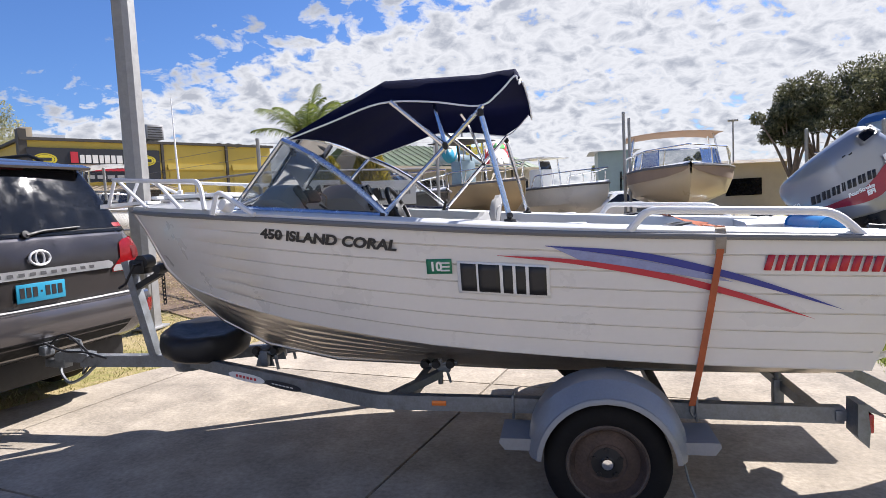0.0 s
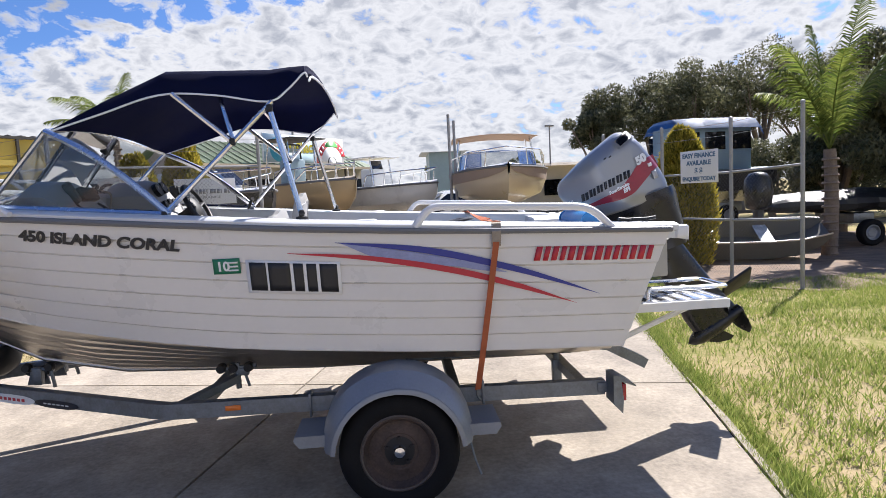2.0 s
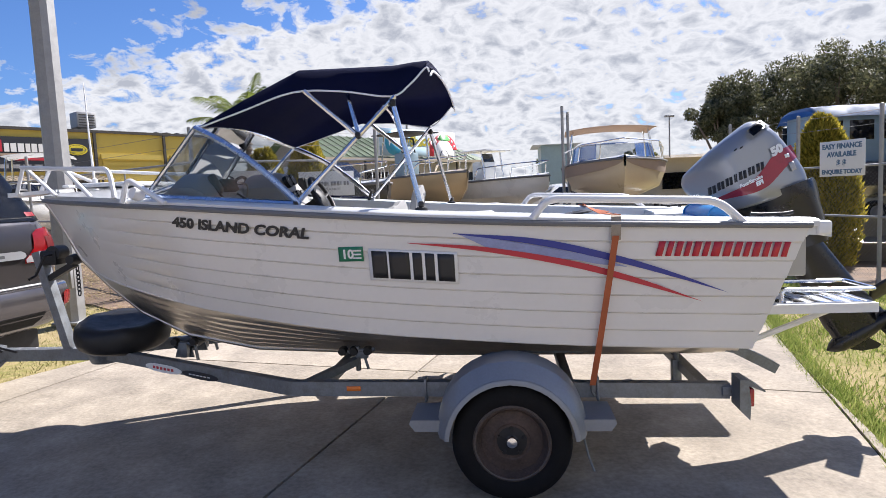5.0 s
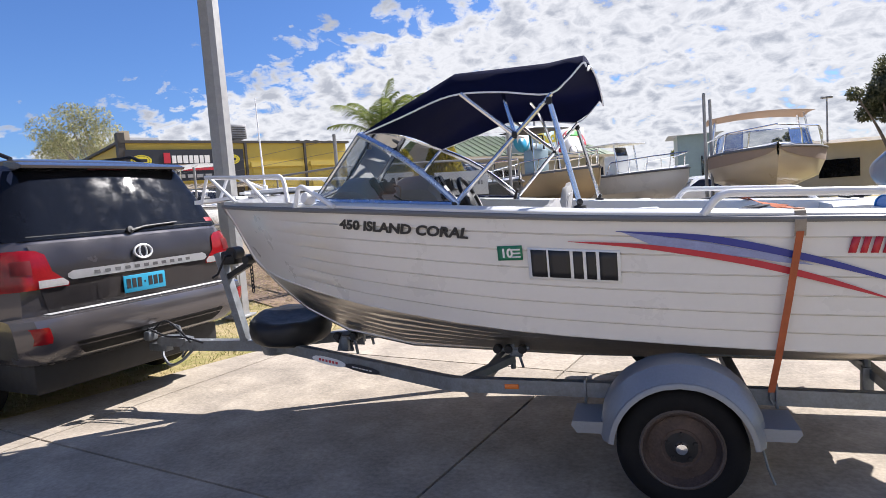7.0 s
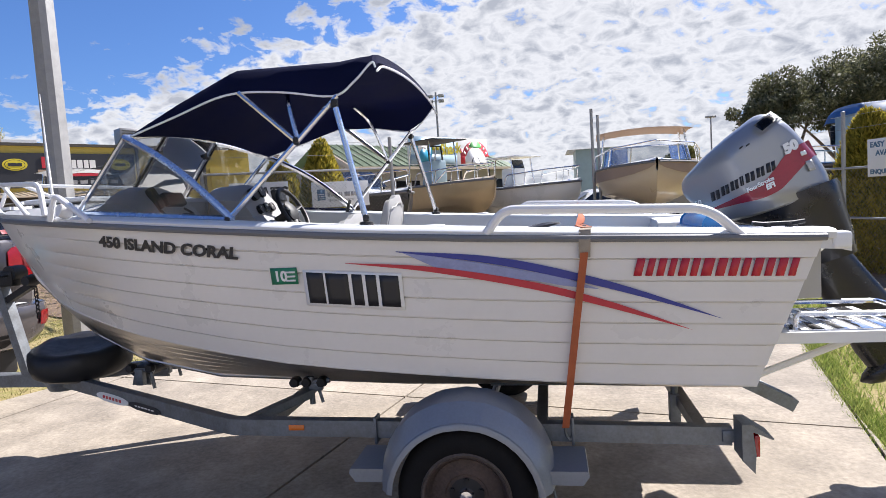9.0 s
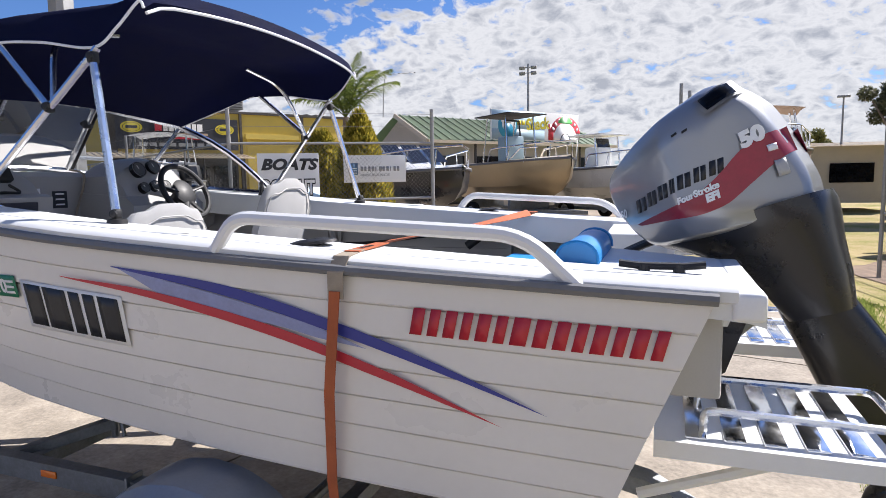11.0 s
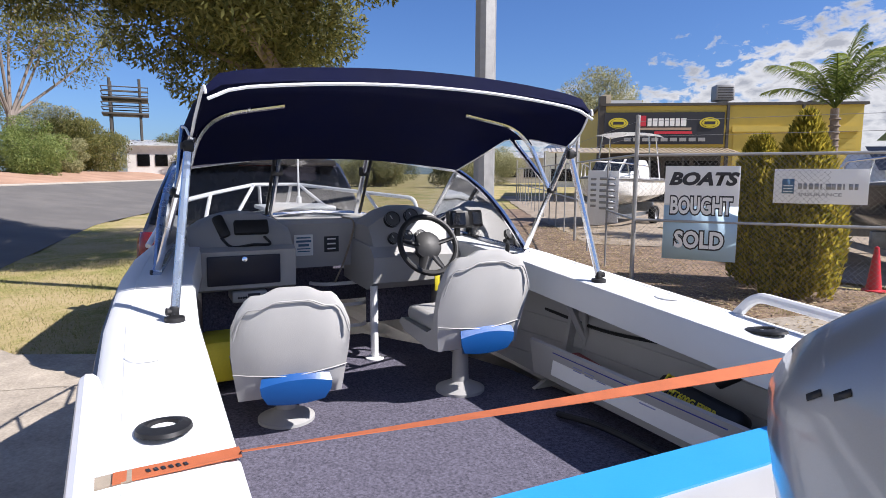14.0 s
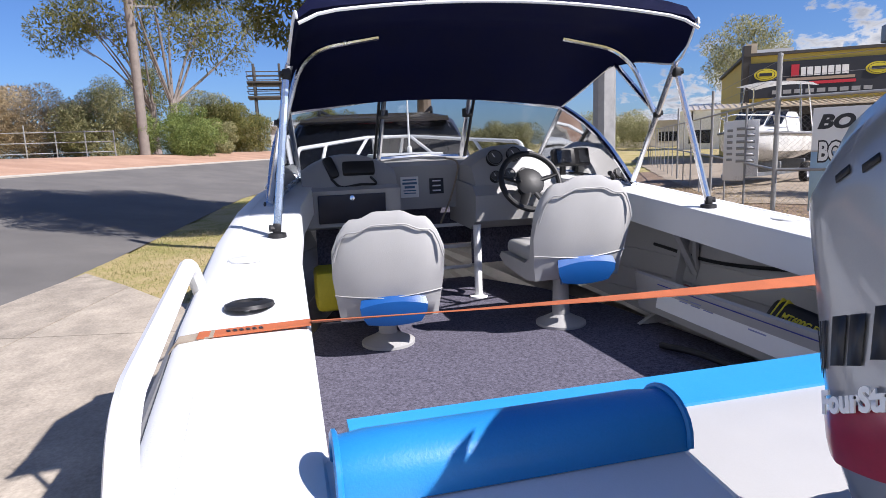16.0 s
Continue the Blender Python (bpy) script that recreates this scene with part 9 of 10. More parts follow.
    if "canopy" in extras:
        zc = top + (1.42 if "tall" in extras else 1.05)
        for sg in (-1, 1):
            for x0, x1 in ((-0.05, -0.08), (-0.30, -0.24)):
                bm = BM()
                tube(bm, [(x0 * ln, sg * beam_ * 0.44, top), (x1 * ln, sg * beam_ * 0.38, zc)], 0.025, 6)
                put("canopy_leg", bm, M_alu)
        bm = BM()
        rings(bm, [[V((x * ln, f * beam_ * 0.46, zc + 0.10 * (1 - f * f) + dz)) for f in np.linspace(-1, 1, 7)] for x, dz in ((-0.33, -0.03), (-0.2, 0.03), (-0.02, 0.0))], closed=False)
        bmesh.ops.solidify(bm, geom=list(bm.faces), thickness=0.05)
        put("canopy", bm, M_tanc if "tan" in extras else M_gelw)
    if "ttop" in extras:
        bm = BM()
        box(bm, (-0.02 * ln, 0, top + 0.36), (0.55, 0.62, 0.95), 0.06)
        put("console", bm, M_greyblue, "grey-blue centre console")
        bm = BM()
        for y in (-0.27, 0.27):
            tube(bm, [(0.02, y, top + 0.80), (-0.04, y, top + 1.30)], 0.028, 6)
        for x, z in ((0.02, 0.80), (-0.04, 1.30)):
            tube(bm, [(x, -0.27, top + z), (x, 0.27, top + z)], 0.028, 6)
        put("screen_frame", bm, M_black)
        bm = BM()
        rings(bm, [[V((0.02, y, top + 0.80)) for y in (-0.26, 0.26)], [V((-0.04, y, top + 1.30)) for y in (-0.26, 0.26)]], closed=False)
        put("console_screen", bm, M_pane)
        for sg in (-1, 1):
            for x in (-0.75, 0.40):
                bm = BM()
                tube(bm, [(x * 1.1, sg * 0.55, top), (x * 0.8, sg * 0.52, top + 1.42)], 0.024, 6)
                put("top_leg", bm, M_alu)
            bm = BM()
            tube(bm, [(0.45, sg * 0.6, top), (0.95, sg * 0.45, top + 0.42), (1.6, sg * 0.35, top + 0.42)], 0.02, 6)
            put("hand_rail", bm, M_alu)
        bm = BM()
        box(bm, (-0.15, 0, top + 1.45), (1.75, 1.45, 0.035), 0.012)
        put("canvas_top", bm, M_black, "flat black canvas top")
    if "band" in extras:
        for sg in (-1, 1):
            bm = BM()
            rs = []
            for x, b, k in st:
                hb = beam_ / 2 * b
                tp = 0.62 + dep + 0.16 * max(0, x + 0.1)
                cz = 0.62 + k * dep + (tp - 0.62 - k * dep) * 0.38
                rs.append([V((x * ln + 0.012, sg * (hb + 0.012), tp)), V((x * ln + 0.012, sg * (hb * 0.97 + 0.014), (tp + cz) / 2))])
            rings(bm, rs, closed=False)
            put("hull_band", bm, M_tanc, "brown band along the topsides")
    if "console" in extras:
        bm = BM()
        box(bm, (-0.05 * ln, 0, top + 0.25), (0.6, 0.62, 0.85), 0.08)
        put("console", bm, M_gelw)
        bm = BM()
        box(bm, (-0.05 * ln + 0.2, 0, top + 0.78), (0.03, 0.55, 0.32), 0.02, Euler((0, -0.3, 0)).to_matrix())
        put("console_screen", bm, M_cglass)
        for sg in (-1, 1):
            for x in (-0.5, 0.45):
                bm = BM()
                tube(bm, [(-0.05 * ln + x, sg * 0.5, top), (-0.05 * ln + x * 0.7, sg * 0.5, top + 1.0)], 0.025, 6)
                put("top_leg", bm, M_alu)
        bm = BM()
        box(bm, (-0.05 * ln, 0, top + 1.03), (1.35, 1.3, 0.045), 0.015)
        put("hard_top", bm, M_gelw)
    return t


yard_boat("cabin_cruiser", (3.0, 14.0, 0.34), radians(-94), 6.0, 2.75, 1.02, M_gelc, M_gelw, "cream cabin cruiser with a tan canopy on a trailer", ("screen", "canopy", "tan", "band"))
yard_boat("centre_console_boat", (-0.55, 17.3, 0.22), radians(-38), 4.8, 1.9, 0.92, M_gelw, M_gelw, "white centre-console boat with a hard top", ("console",))
yard_boat("aluminium_boat", (-3.15, 16.2, 0.22), radians(-40), 5.2, 2.1, 1.12, M_gelt, M_gelc, "tan aluminium boat with a black canvas top", ("ttop",))
yard_boat("black_cuddy_boat", (-4.6, 11.2, 0.22), radians(-40), 5.2, 2.1, 0.80, M_gelk, M_gelw, "black and white cuddy boat with silver rails", ("cabin",))
yard_boat("white_runabout", (-13.7, 12.9, 0.22), radians(-60), 4.8, 2.0, 0.80, M_gelw, M_gelw, "white runabout with a white canopy behind the fence", ("cabin", "canopy", "tall"))
# pale boat given dark hull and deck colours in place of the trees' shade
yard_boat("blue_roofed_cruiser", (8.6, 13.8, 0.15), radians(186), 4.6, 2.0, 0.95, M_gelk, M_greyblue, "cabin boat with a blue roof, coloured dark for the shade behind the shrubs", ("wheelhouse",))


def far_car(x, y, yaw):
    """A small parked hatchback seen far between the boats."""
    R = Matrix.Translation((x, y, 0.2)) @ Matrix.Rotation(yaw, 4, "Z")
    t = thing("parked_car", (x, y, 0.2), "small white car parked behind the boats", "car")
    bm = BM()
    rs = []
    for z, w, x0, x1 in ((0.25, 0.76, -1.9, 1.9), (0.45, 0.82, -2.0, 2.0), (0.75, 0.83, -2.0, 1.95), (0.92, 0.78, -1.95, 1.2), (1.30, 0.62, -1.6, 0.4), (1.40, 0.52, -1.35, 0.1)):
        rs.append([V((x0, -w * 0.8, z)), V((x0 + 0.2, -w, z)), V((x1 - 0.3, -w, z)), V((x1, -w * 0.75, z)), V((x1, w * 0.75, z)), V((x1 - 0.3, w, z)), V((x0 + 0.2, w, z)), V((x0, w * 0.8, z))])
    rings(bm, rs)
    part("body", move(bm, R), M_gelw, t, sharp=45)
    for sg in (-1, 1):
        bm = BM()
        rings(bm, [[V((a, sg * (0.795 - (z - 0.92) * 0.42), z)) for a in (-1.6 + (z - 0.92) * 0.7, -0.5, 0.9 - (z - 0.92) * 1.7)] for z in (0.96, 1.26)], closed=False)
        part("side_glass", move(bm, R), M_cglass, t)
        for a in (-1.25, 1.2):
            bt, br = BM(), BM()
            wheel(bt, br, V((a, sg * 0.72, 0.29)), (0, sg, 0), 0.29, 0.18, 0.18)
            w = part("wheel", move(br, R), M_guard, t)
            part("tyre", move(bt, R), M_rubber, w)
    bm = BM()
    rings(bm, [[V((1.13, y_ * 0.70, 0.96)) for y_ in (-1, 1)], [V((0.48, y_ * 0.58, 1.30)) for y_ in (-1, 1)]], closed=False)
    part("windscreen", move(bm, R), M_cglass, t)


far_car(2.2, 22.0, radians(200))


def dinghy():
    g = ground_z(7.0, 7.8)
    R = Matrix.Translation((6.95, 7.85, g + 0.02)) @ Matrix.Rotation(radians(-20), 4, "Z") @ Matrix.Rotation(radians(17), 4, "X") @ Matrix.Translation((0, 0.62, 0))
    t = thing("flat_punt", (6.95, 7.85, g), "olive-grey flat-bottomed punt, darkened for shade, leaning on the ground behind the fence", "boat")
    bm = BM()
    rs = []
    for x, w, z, zt in ((-2.0, 0.60, 0.03, 0.40), (-1.4, 0.68, 0.0, 0.39), (0.4, 0.68, 0.0, 0.39), (1.0, 0.62, 0.05, 0.41), (1.38, 0.50, 0.22, 0.44), (1.52, 0.44, 0.36, 0.45)):
        rs.append([V((x, y * w, z0)) for y, z0 in ((-1, zt), (-0.88, z), (0.88, z), (1, zt), (0.96, zt), (0.84, z + 0.02), (-0.84, z + 0.02), (-0.96, zt))])
    rings(bm, rs)
    part("hull", move(bm, R), M_punt, t)
    for sg in (-1, 1):
        bm = BM()
        tube(bm, [(x, sg * w * 0.985, zt) for x, w, zt in ((-2.0, 0.60, 0.40), (-1.4, 0.68, 0.39), (0.4, 0.68, 0.39), (1.0, 0.62, 0.41), (1.38, 0.50, 0.44), (1.52, 0.44, 0.45))], 0.018, 6)
        part("gunwale", move(bm, R), M_gelc, t, "pale rolled gunwale")
    for x in (-1.3, -0.62, 0.42):
        bm = BM()
        box(bm, (x, 0, 0.27), (0.26, 1.18, 0.025), 0.006)
        part("thwart", move(bm, R), M_gelw, t, "white thwart")
    g = ground_z(10.5, 10)
    t = thing("wrapped_boat", (10.6, 10.0, g), "low boat wrapped in black plastic on a trailer", "boat")
    bm = BM()
    rs = []
    rng = random.Random(5)
    for k in range(21):
        x = 8.4 + k * 0.24
        s = math.sin(math.pi * (k + 0.8) / 22) ** 0.4
        rs.append([V((x, 10.0 + 0.85 * s * math.cos(a) + rng.uniform(-0.04, 0.04), g + 0.95 + 0.34 * s * max(-0.5, math.sin(a)) + rng.uniform(-0.035, 0.035))) for a in np.linspace(0, 2 * math.pi, 19)[:-1]])
    rings(bm, rs)
    part("wrap", bm, M_tarp, t, sharp=12)
    bm = BM()
    beam(bm, [(8.0, 10.0, g + 0.5), (13.3, 10.0, g + 0.5)], 0.1, 0.1)
    part("trailer_rail", bm, M_galv, t)
    bm = BM()
    box(bm, (10.6, 10.0, g + 0.62), (0.5, 1.3, 0.22), 0.02)
    part("cradle", bm, M_galv, t)
    bt, br = BM(), BM()
    wheel(bt, br, V((10.6, 9.15, g + 0.30)), (0, -1, 0), 0.30, 0.2, 0.17)
    w = part("wheel", br, M_guard, t)
    part("tyre", bt, M_rubber, w)
    # old outboard on a stand
    g = ground_z(8.0, 9.2)
    t = thing("spare_outboard", (8.0, 9.2, g), "black outboard motor on a stand behind the fence", "outboard motor")
    bm = BM()
    rs = []
    for z, w, d in ((0.95, 0.16, 0.20), (1.05, 0.26, 0.30), (1.35, 0.30, 0.33), (1.62, 0.27, 0.28), (1.74, 0.18, 0.18), (1.77, 0.05, 0.05)):
        rs.append([V((8.0 + w * math.cos(a), 9.2 + d * math.sin(a), g + z)) for a in np.linspace(0, 2 * math.pi, 17)[:-1]])
    rings(bm, rs)
    part("cowling", bm, M_motor, t, sharp=60)
    bm = BM()
    box(bm, (8.0, 9.2, g + 0.5), (0.16, 0.22, 1.0), 0.04)
    part("leg", bm, M_motor, t)


dinghy()
bm = BM()
lathe(bm, [(0.15, 0), (0.15, 0.02), (0.10, 0.03), (0.03, 0.62), (0.0, 0.63)], (-3.3, 8.2, 0.22), (0, 0, 1), 18)
single("traffic_cone", bm, M_red, (-3.3, 8.2, 0.22), "faded red traffic cone behind the fence", "traffic cone")


# ---- trees ----
def leaves_on(rng, centers, n, size, squash=1.0, droop=0.0):
    """Many small leaf blades scattered in clumps; returns vertices and faces."""
    vs, fs = [], []
    cs = [(V(c), r) for c, r in centers]
    vol = np.array([r ** 2.2 for _, r in cs])
    pick = rng.choice(len(cs), size=n, p=vol / vol.sum())
    g = rng.normal(size=(n, 3))
    g /= np.linalg.norm(g, axis=1)[:, None]
    rad = rng.uniform(0.45, 1.0, n) ** 0.5
    o = rng.normal(size=(n, 3))
    o /= np.linalg.norm(o, axis=1)[:, None]
    sz = rng.uniform(0.6, 1.35, n) * size
    for k in range(n):
        c, r = cs[pick[k]]
        p = c + V((g[k][0] * r * rad[k], g[k][1] * r * rad[k], g[k][2] * r * rad[k] * squash))
        a = V(o[k])
        a.z -= droop
        a.normalize()
        b = a.cross(V(g[k])).normalized() * (sz[k] * 0.32)
        a *= sz[k]
        i = len(vs)
        vs += [tuple(p - a), tuple(p + b), tuple(p + a), tuple(p - b)]
        fs.append((i, i + 1, i + 2, i + 3))
    return vs, fs


def crown_mesh(parent, vs, fs, mat, name="crown"):
    me = bpy.data.meshes.new(name)
    b = base_of(parent)
    me.from_pydata([(x - b.x, y - b.y, z - b.z) for x, y, z in vs], [], fs)
    me.materials.append(mat)
    ob = new(name, me)
    ob.parent = parent
    return ob


def tree(at, trunk_h, crown_c, crown_r, n, size, mat, bark, label, seed, clumps=26, squash=0.8, trunk_r=0.25, limbs=7, droop=0.4, spread=1.0, name="tree", bend=0.15, limb_r=0.5):
    rng = np.random.default_rng(seed)
    at, crown_c = V(at), V(crown_c)
    t = thing(name, at, label, "tree")
    bm = BM()
    fork = at + V((0, 0, trunk_h))
    mid = at.lerp(fork, 0.5) + V((rng.uniform(-0.2, 0.2), rng.uniform(-0.2, 0.2), 0))
    tube(bm, curve([at + V((0, 0, -0.1)), mid, fork], 5), trunk_r, 10, trunk_r * 0.7)
    centers = []
    for k in range(clumps):
        d = rng.normal(size=3)
        d /= np.linalg.norm(d)
        q = rng.uniform(0.35, 1.0)
        p = crown_c + V((d[0] * crown_r * q * spread, d[1] * crown_r * q * spread, d[2] * crown_r * q * squash))
        centers.append((p, crown_r * rng.uniform(0.20, 0.38)))
    for k in range(limbs):
        p = centers[k % len(centers)][0]
        m = fork.lerp(p, 0.5) + V((rng.uniform(-0.3, 0.3), rng.uniform(-0.3, 0.3), rng.uniform(0, 0.4))) * (crown_r * bend)
        root = fork - V((0, 0, trunk_h * 0.1 * (1 + 3 * bend * rng.uniform(0, 1))))
        tube(bm, curve([root, m, p], 4), trunk_r * limb_r, 7, trunk_r * 0.08)
        if bend > 0.2:
            for _ in range(2):
                tw = m.lerp(p, rng.uniform(0.2, 0.6))
                q = tw + V((rng.uniform(-1, 1), rng.uniform(-1, 1), rng.uniform(0.2, 0.9))) * (crown_r * 0.3)
                tube(bm, [tw, tw.lerp(q, 0.5) + V((0, 0, 0.15)), q], trunk_r * limb_r * 0.4, 5, trunk_r * 0.05)
                centers.append((q, crown_r * rng.uniform(0.12, 0.2)))
    part("trunk", bm, bark, t)
    vs, fs = leaves_on(rng, centers, n, size, 0.85, droop)
    crown_mesh(t, vs, fs, mat)
    return t


# street tree over the car
tree((-13.2, 2.6, 0.1), 3.6, (-12.8, 0.5, 6.9), 4.4, 170000, 0.075, M_leafA, M_bark, "large broad street tree with dense olive leaves", 11, 60, 0.75, 0.22, 6)
# gums and shrubs across the street
tree((-55.6, -9.7, ground_z(-55.6, -9.7)), 4.6, (-55.6, -8.0, 14.5), 8.6, 11000, 0.17, M_leafA, M_gumbark, "tall open gum tree with grey limbs", 21, 15, 0.6, 0.40, 8, 0.6, name="gum_tree", bend=0.42, limb_r=0.32)
tree((-59.3, -11.9, ground_z(-59.3, -11.9)), 4.6, (-59.5, -15.5, 15), 7.6, 9000, 0.17, M_leafA, M_gumbark, "tall open gum tree with grey limbs", 22, 13, 0.6, 0.34, 7, 0.6, name="gum_tree", bend=0.42, limb_r=0.32)
tree((-62.7, 55.3, 0), 6.5, (-62.7, 55.3, 11.8), 6.2, 12000, 0.17, M_leafB, M_gumbark, "spreading gum tree beside the yellow shed", 24, 22, 0.72, 0.30, 12, 0.5, name="gum_tree")
for k, (x, y, r, h, m_, lab) in enumerate((
        (-48.6, -8.2, 2.9, 4.0, M_leafE, "rounded bright green roadside shrub"), (-55, -7.0, 2.2, 3.4, M_leafB, "rounded green roadside shrub"),
        (-60, -17, 4.4, 6.9, M_leafB, "dusty green bush across the street"), (-62, -21, 4.7, 6.7, M_leafF, "brown-tipped bush across the street"),
        (-57, -25, 4.9, 7.6, M_leafF, "brown-tipped bush across the street"), (-54, -30, 5.2, 8.2, M_leafF, "brown-tipped bush across the street"), (-52, -36, 5.2, 7.6, M_leafB, "dusty green bush across the street"),
        (-76, -17, 5.2, 11.9, M_leafA, "dark tree rising behind the bushes"), (-64, -6.2, 3.9, 5.6, M_leafA, "round olive tree across the street"), (-68, -8.5, 4.2, 6.9, M_leafB, "dusty green bush across the street"),
        (-72, 3.5, 4.2, 5.8, M_leafA, "round olive tree down the street"), (-84, -6, 5.2, 5.4, M_leafB, "distant green tree behind the roofs"), (-64, -42, 6.5, 7.6, M_leafB, "dusty green bush across the street"),
        (-95, 12, 5.2, 4.8, M_leafB, "distant green tree behind the roofs"), (-110, 30, 6.5, 5.9, M_leafB, "distant green tree behind the roofs"),
        (-58, 30, 3.0, 3.4, M_leafB, "dusty green tree beside the yellow shed"),
        (-80, 45, 6.0, 6.5, M_leafB, "distant green tree behind the roofs"), (-66, 24, 3.5, 4.2, M_leafB, "distant green tree behind the roofs"), (-84, 30, 5.0, 5.0, M_leafA, "distant green tree behind the roofs"))):
    gz = ground_z(x, y) - 0.1
    tree((x, y, gz), h * 0.3, (x, y, gz + h * 0.42), r, 26000, 0.085 if r < 3 else 0.12, m_, M_bark, lab, 40 + k, 44, max(0.28, (h * 0.58 - 0.3 * r) / (0.8 * r)), 0.14, 5, name="shrub" if r < 3 else "bush")
# trees behind the yard on the sun's side: x, y, crown radius, top
for k, (x, y, r, h) in enumerate(((9.0, 23.0, 1.2, 4.9), (10.3, 24.0, 1.7, 5.9), (12.2, 24.5, 2.0, 6.3), (14.0, 24.0, 2.1, 7.0), (15.6, 25.5, 2.0, 7.0), (17.2, 24.0, 2.4, 7.4), (19.6, 24.5, 2.5, 7.3), (22.4, 24, 2.8, 7.8))):
    tree((x, y, ground_z(x, y) - 0.05), h * 0.42, (x, y, h - r * 0.78), r, 10500, 0.085, M_leafG, M_bark, "dark spreading tree behind the yard", 70 + k, 34, 0.75, 0.16, 12, spread=1.12)
# low bushes added as a dark backing where only shade shows
for k, (x, y, r, h) in enumerate(((11.6, 19.5, 1.7, 2.7), (14.4, 18.5, 2.0, 3.0), (17.4, 18.5, 2.2, 3.2), (20.5, 18.0, 2.4, 3.6))):
    tree((x, y, ground_z(x, y) - 0.05), h * 0.3, (x, y, h * 0.52), r, 11000, 0.085, M_leafG, M_bark, "dark low bush added to fill the shade behind the yard", 170 + k, 22, 0.7, 0.15, 6, name="bush")
for k, (x, y, r, h) in enumerate(((11.9, 9.6, 1.65, 4.5), (15.2, 11.2, 2.7, 5.6), (12.6, 12.8, 1.5, 3.6))):
    tree((x, y, ground_z(x, y) - 0.05), h * 0.25, (x, y, h - r * 1.02), r, 42000, 0.07, M_leafG, M_bark, "dense dark drooping tree beside the lawn", 190 + k, 40, 1.05, 0.22, 8, 0.9)
for k, (x, y, r, h) in enumerate(((3.2, 42, 1.3, 2.9), (9.4, 40, 1.3, 3.0), (11.0, 41, 1.2, 2.6), (5.5, 60, 2.0, 3.2))):
    tree((x, y, ground_z(x, y) - 0.05), h * 0.4, (x, y, h), r, 4000, 0.10, M_leafA, M_bark, "small distant tree behind the yard", 90 + k, 10, 0.9, 0.15, 4)


def conifer(x, y, h, r, seed, n=9000, squash=1.0):
    rng = np.random.default_rng(seed)
    z = ground_z(x, y)
    t = thing("golden_conifer", (x, y, z), "golden-tipped upright conifer shrub by the fence", "shrub")
    bm = BM()
    tube(bm, [(x, y, z - 0.1), (x, y, z + h * 0.8)], 0.07, 8, 0.02)
    part("trunk", bm, M_bark, t)
    vs, fs = [], []
    lobes = [(rng.uniform(-0.4, 0.4) * r, rng.uniform(-0.4, 0.4) * r, rng.uniform(0.75, 1.0)) for _ in range(5)]
    for k in range(n):
        lx, ly, lh = lobes[rng.integers(5)]
        f = rng.uniform(0, 1) ** 0.8
        rr = r * 0.72 * (math.sin(math.pi * min(1, 0.16 + 0.84 * f)) ** 0.6) * rng.uniform(0.75, 1.0)
        a = rng.uniform(0, 6.283)
        px, py, pz = x + lx * (1 - f * 0.5) + rr * math.cos(a), y + ly * (1 - f * 0.5) + rr * math.sin(a), z + f * h * lh
        d = V((math.cos(a) * 0.6 + rng.normal() * 0.3, math.sin(a) * 0.6 + rng.normal() * 0.3, 1.0)).normalized() * rng.uniform(0.05, 0.10)
        b = d.cross(V((rng.normal(), rng.normal(), rng.normal()))).normalized() * 0.022
        i = len(vs)
        vs += [(px - b.x, py - b.y, pz - b.z), (px + b.x, py + b.y, pz + b.z), (px + d.x, py + d.y, pz + d.z)]
        fs.append((i, i + 1, i + 2))
    crown_mesh(t, vs, fs, M_leafC)
    return t


conifer(-4.42, 7.15, 2.42, 0.50, 1, 16000)
conifer(-3.38, 6.75, 2.50, 0.56, 2, 20000)
conifer(5.75, 8.0, 2.85, 0.72, 3, 24000)


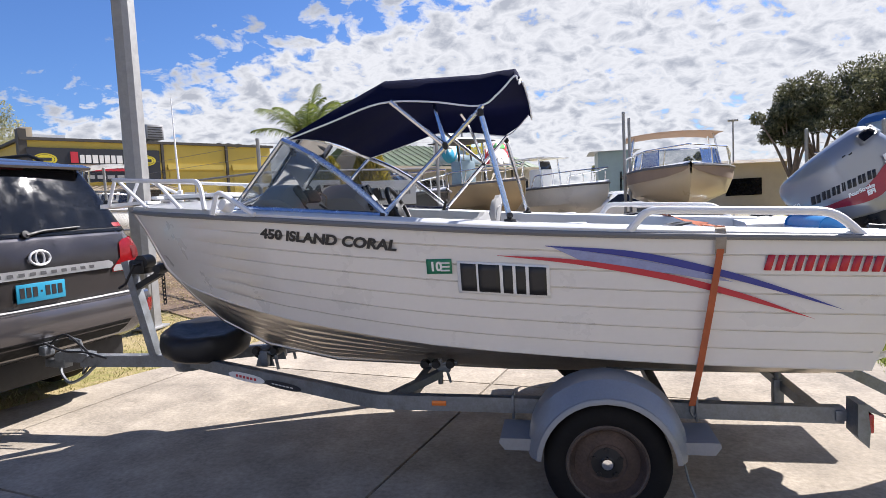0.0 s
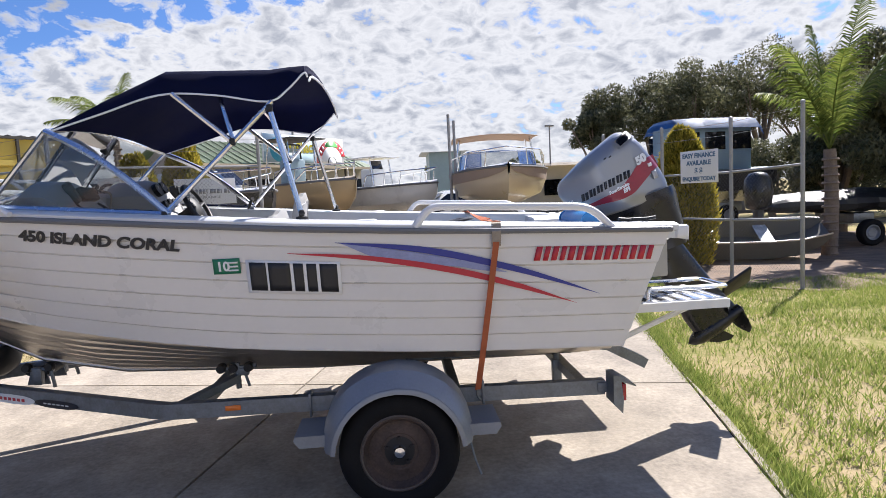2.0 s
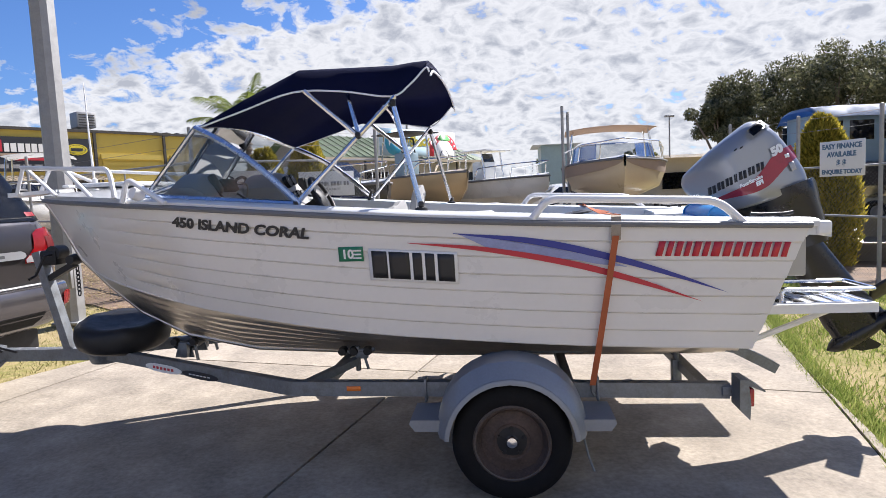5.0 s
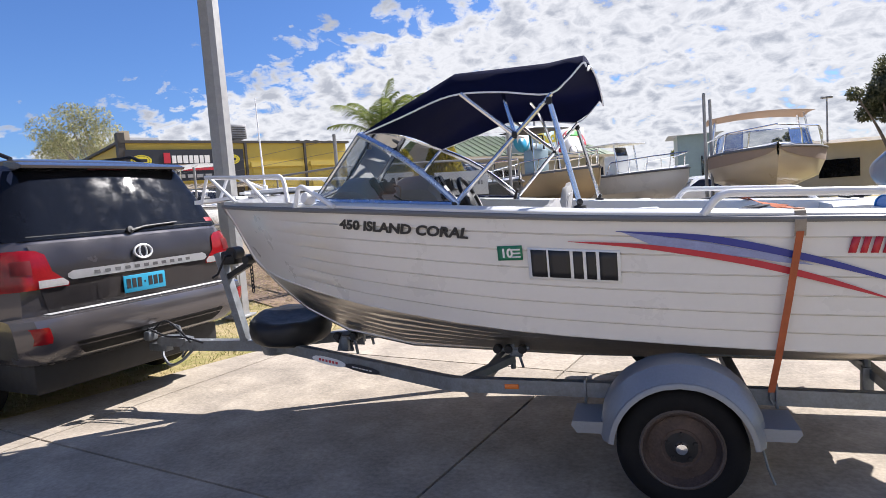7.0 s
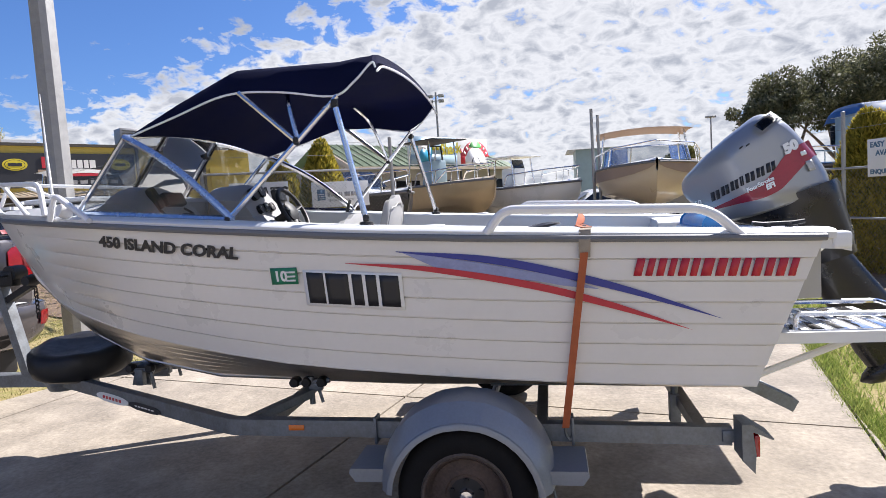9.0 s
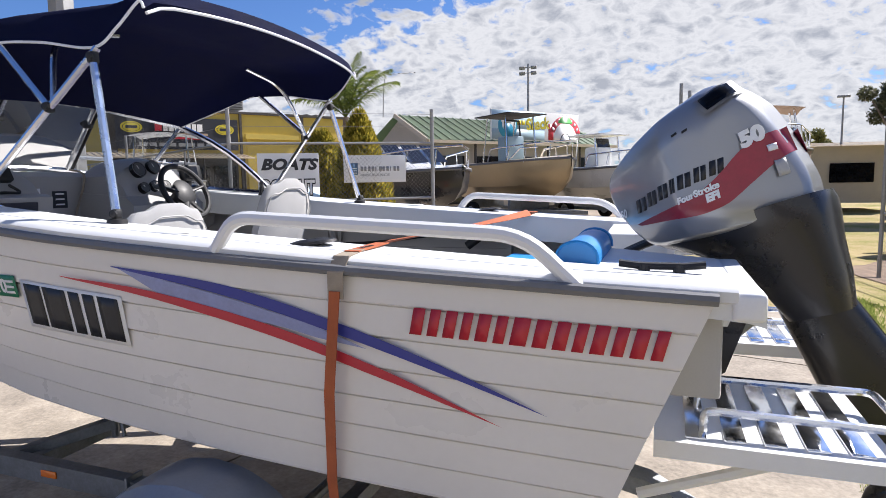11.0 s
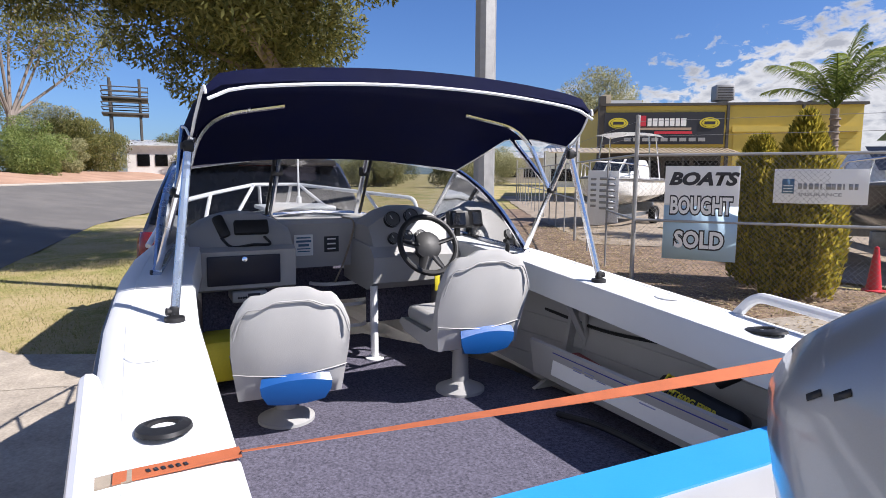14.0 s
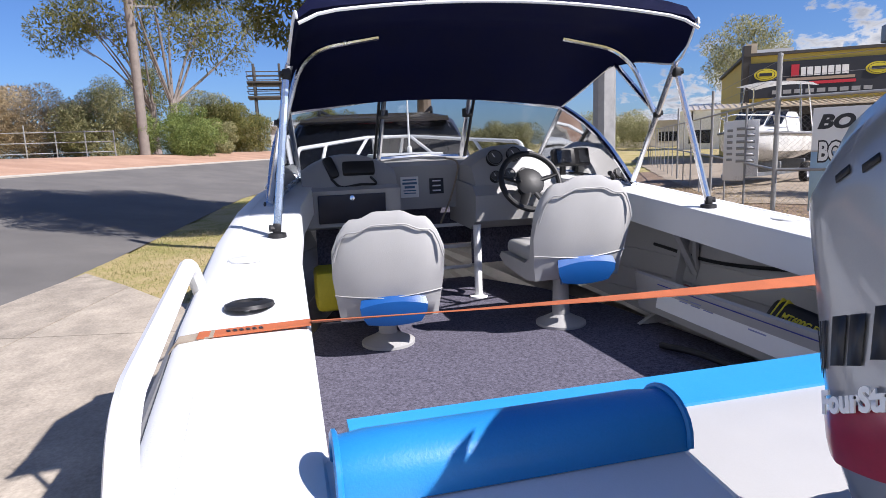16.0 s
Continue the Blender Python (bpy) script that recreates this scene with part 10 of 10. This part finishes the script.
def palm(x, y, h, fronds, seed, label, tr=0.13, wide=0.011, droop=0.3, leaf=0.30):
    """A palm; each frond is (compass angle, rise, length, sag)."""
    rng = np.random.default_rng(seed)
    z = ground_z(x, y)
    t = thing("palm_tree", (x, y, z), label, "palm tree")
    bm = BM()
    pts = [(x, y, z - 0.1), (x + 0.05, y, z + h * 0.5), (x, y, z + h)]
    tube(bm, curve(pts, 6), tr, 12, tr * 0.75)
    for k in range(int(h / 0.16)):
        lathe(bm, [(tr * 0.98, 0), (tr * 1.08, 0.02), (tr * 0.95, 0.05)], (x + 0.02, y, z + 0.16 * k), (0, 0, 1), 12)
    part("trunk", bm, M_bark, t)
    top = V((x, y, z + h))
    for a, el, L_, sag in fronds:
        a, el = radians(a), radians(el)
        h0 = V((math.cos(a), math.sin(a), 0))
        d0 = h0 * math.cos(el) + V((0, 0, math.sin(el)))
        n = 18
        sp = []
        for j in range(n):
            s = j / (n - 1)
            sp.append(top + d0 * (L_ * s) + h0 * (0.55 * sag * L_ * s * s) - V((0, 0, 1)) * (L_ * sag * s ** 2.6))
        bm = BM()
        tube(bm, sp, 0.020, 5, 0.004)
        side0 = V((-h0.y, h0.x, 0))
        for j in range(3, n):
            for u in (0.0, 0.25, 0.5, 0.75):
                q = sp[j - 1].lerp(sp[j], u)
                tn = (sp[j] - sp[j - 1]).normalized()
                ll = L_ * leaf * math.sin(math.pi * min(0.96, 0.10 + 0.86 * (j + u) / n)) ** 0.6
                for sg in (-1, 1):
                    dirn = (side0 * (sg * rng.uniform(0.55, 0.85)) + tn * rng.uniform(0.45, 0.7)).normalized()
                    drop = V((0, 0, 1)) * (ll * droop * rng.uniform(0.6, 1.4))
                    tip = q + dirn * ll - drop
                    mid = q + dirn * (ll * 0.55) - drop * 0.22
                    e = tn * wide
                    v = [bm.verts.new(p) for p in (q - e, q + e, mid + e * 0.8, tip, mid - e * 0.8)]
                    bm.faces.new(v)
        part("frond", bm, M_leafD, t, sharp=180)
    return t


palm(-7.6, 13.9, 3.15, [(35, 84, 2.1, 0.3), (62, 70, 2.3, 0.3), (20, 62, 2.2, 0.27), (5, 50, 2, 0.3), (215, 76, 2, 0.4), (232, 58, 2.1, 0.36), (120, 72, 1.9, 0.32), (300, 72, 1.9, 0.36), (340, 65, 2, 0.32), (200, 44, 1.7, 0.4), (55, 84, 2.3, 0.18), (265, 55, 1.7, 0.36)], 5, "slim palm with feathery fronds behind the conifers", 0.12, 0.012, 0.5, 0.26)
palm(8.85, 8.1, 2.15, [(182, 78, 3.1, 0.30), (194, 70, 2.7, 0.36), (120, 86, 2.9, 0.12), (8, 80, 3.5, 0.10), (352, 66, 3.0, 0.18), (20, 58, 2.6, 0.26), (250, 78, 2.5, 0.25), (75, 70, 2.6, 0.3), (160, 66, 2.2, 0.35)], 6, "stout palm with long upright bright fronds behind the fence", 0.15, 0.016, 0.55, 0.20)


def litter():
    """Leaf litter under the fence and shrubs."""
    rng = np.random.default_rng(8)
    vs, fs = [], []
    while len(fs) < 16000:
        x, y = rng.uniform(-14, 1), rng.uniform(3.5, 12)
        dx = abs((y - 5.1) - (x + 4.75) * (-0.6)) if x < -4.75 else abs((y - 5.1) - (x + 4.75) * 0.75)
        if rng.uniform(0, 1) > math.exp(-(dx / 1.8) ** 2):
            continue
        a, s = rng.uniform(0, 6.283), rng.uniform(0.015, 0.05)
        z = ground_z(x, y) + rng.uniform(-0.02, 0.02)
        i = len(vs)
        c, d = math.cos(a) * s, math.sin(a) * s
        vs += [(x - c, y - d, z), (x + d * 0.3, y - c * 0.3, z + 0.01), (x + c, y + d, z + rng.uniform(-0.01, 0.02)), (x - d * 0.3, y + c * 0.3, z + 0.004)]
        fs.append((i, i + 1, i + 2, i + 3))
    me = bpy.data.meshes.new("leaf_litter")
    me.from_pydata(vs, [], fs)
    me.materials.append(M_leafF)
    tagged(new("leaf_litter", me), "dry brown leaf litter along the fence", "leaf litter", kind="stuff")


litter()
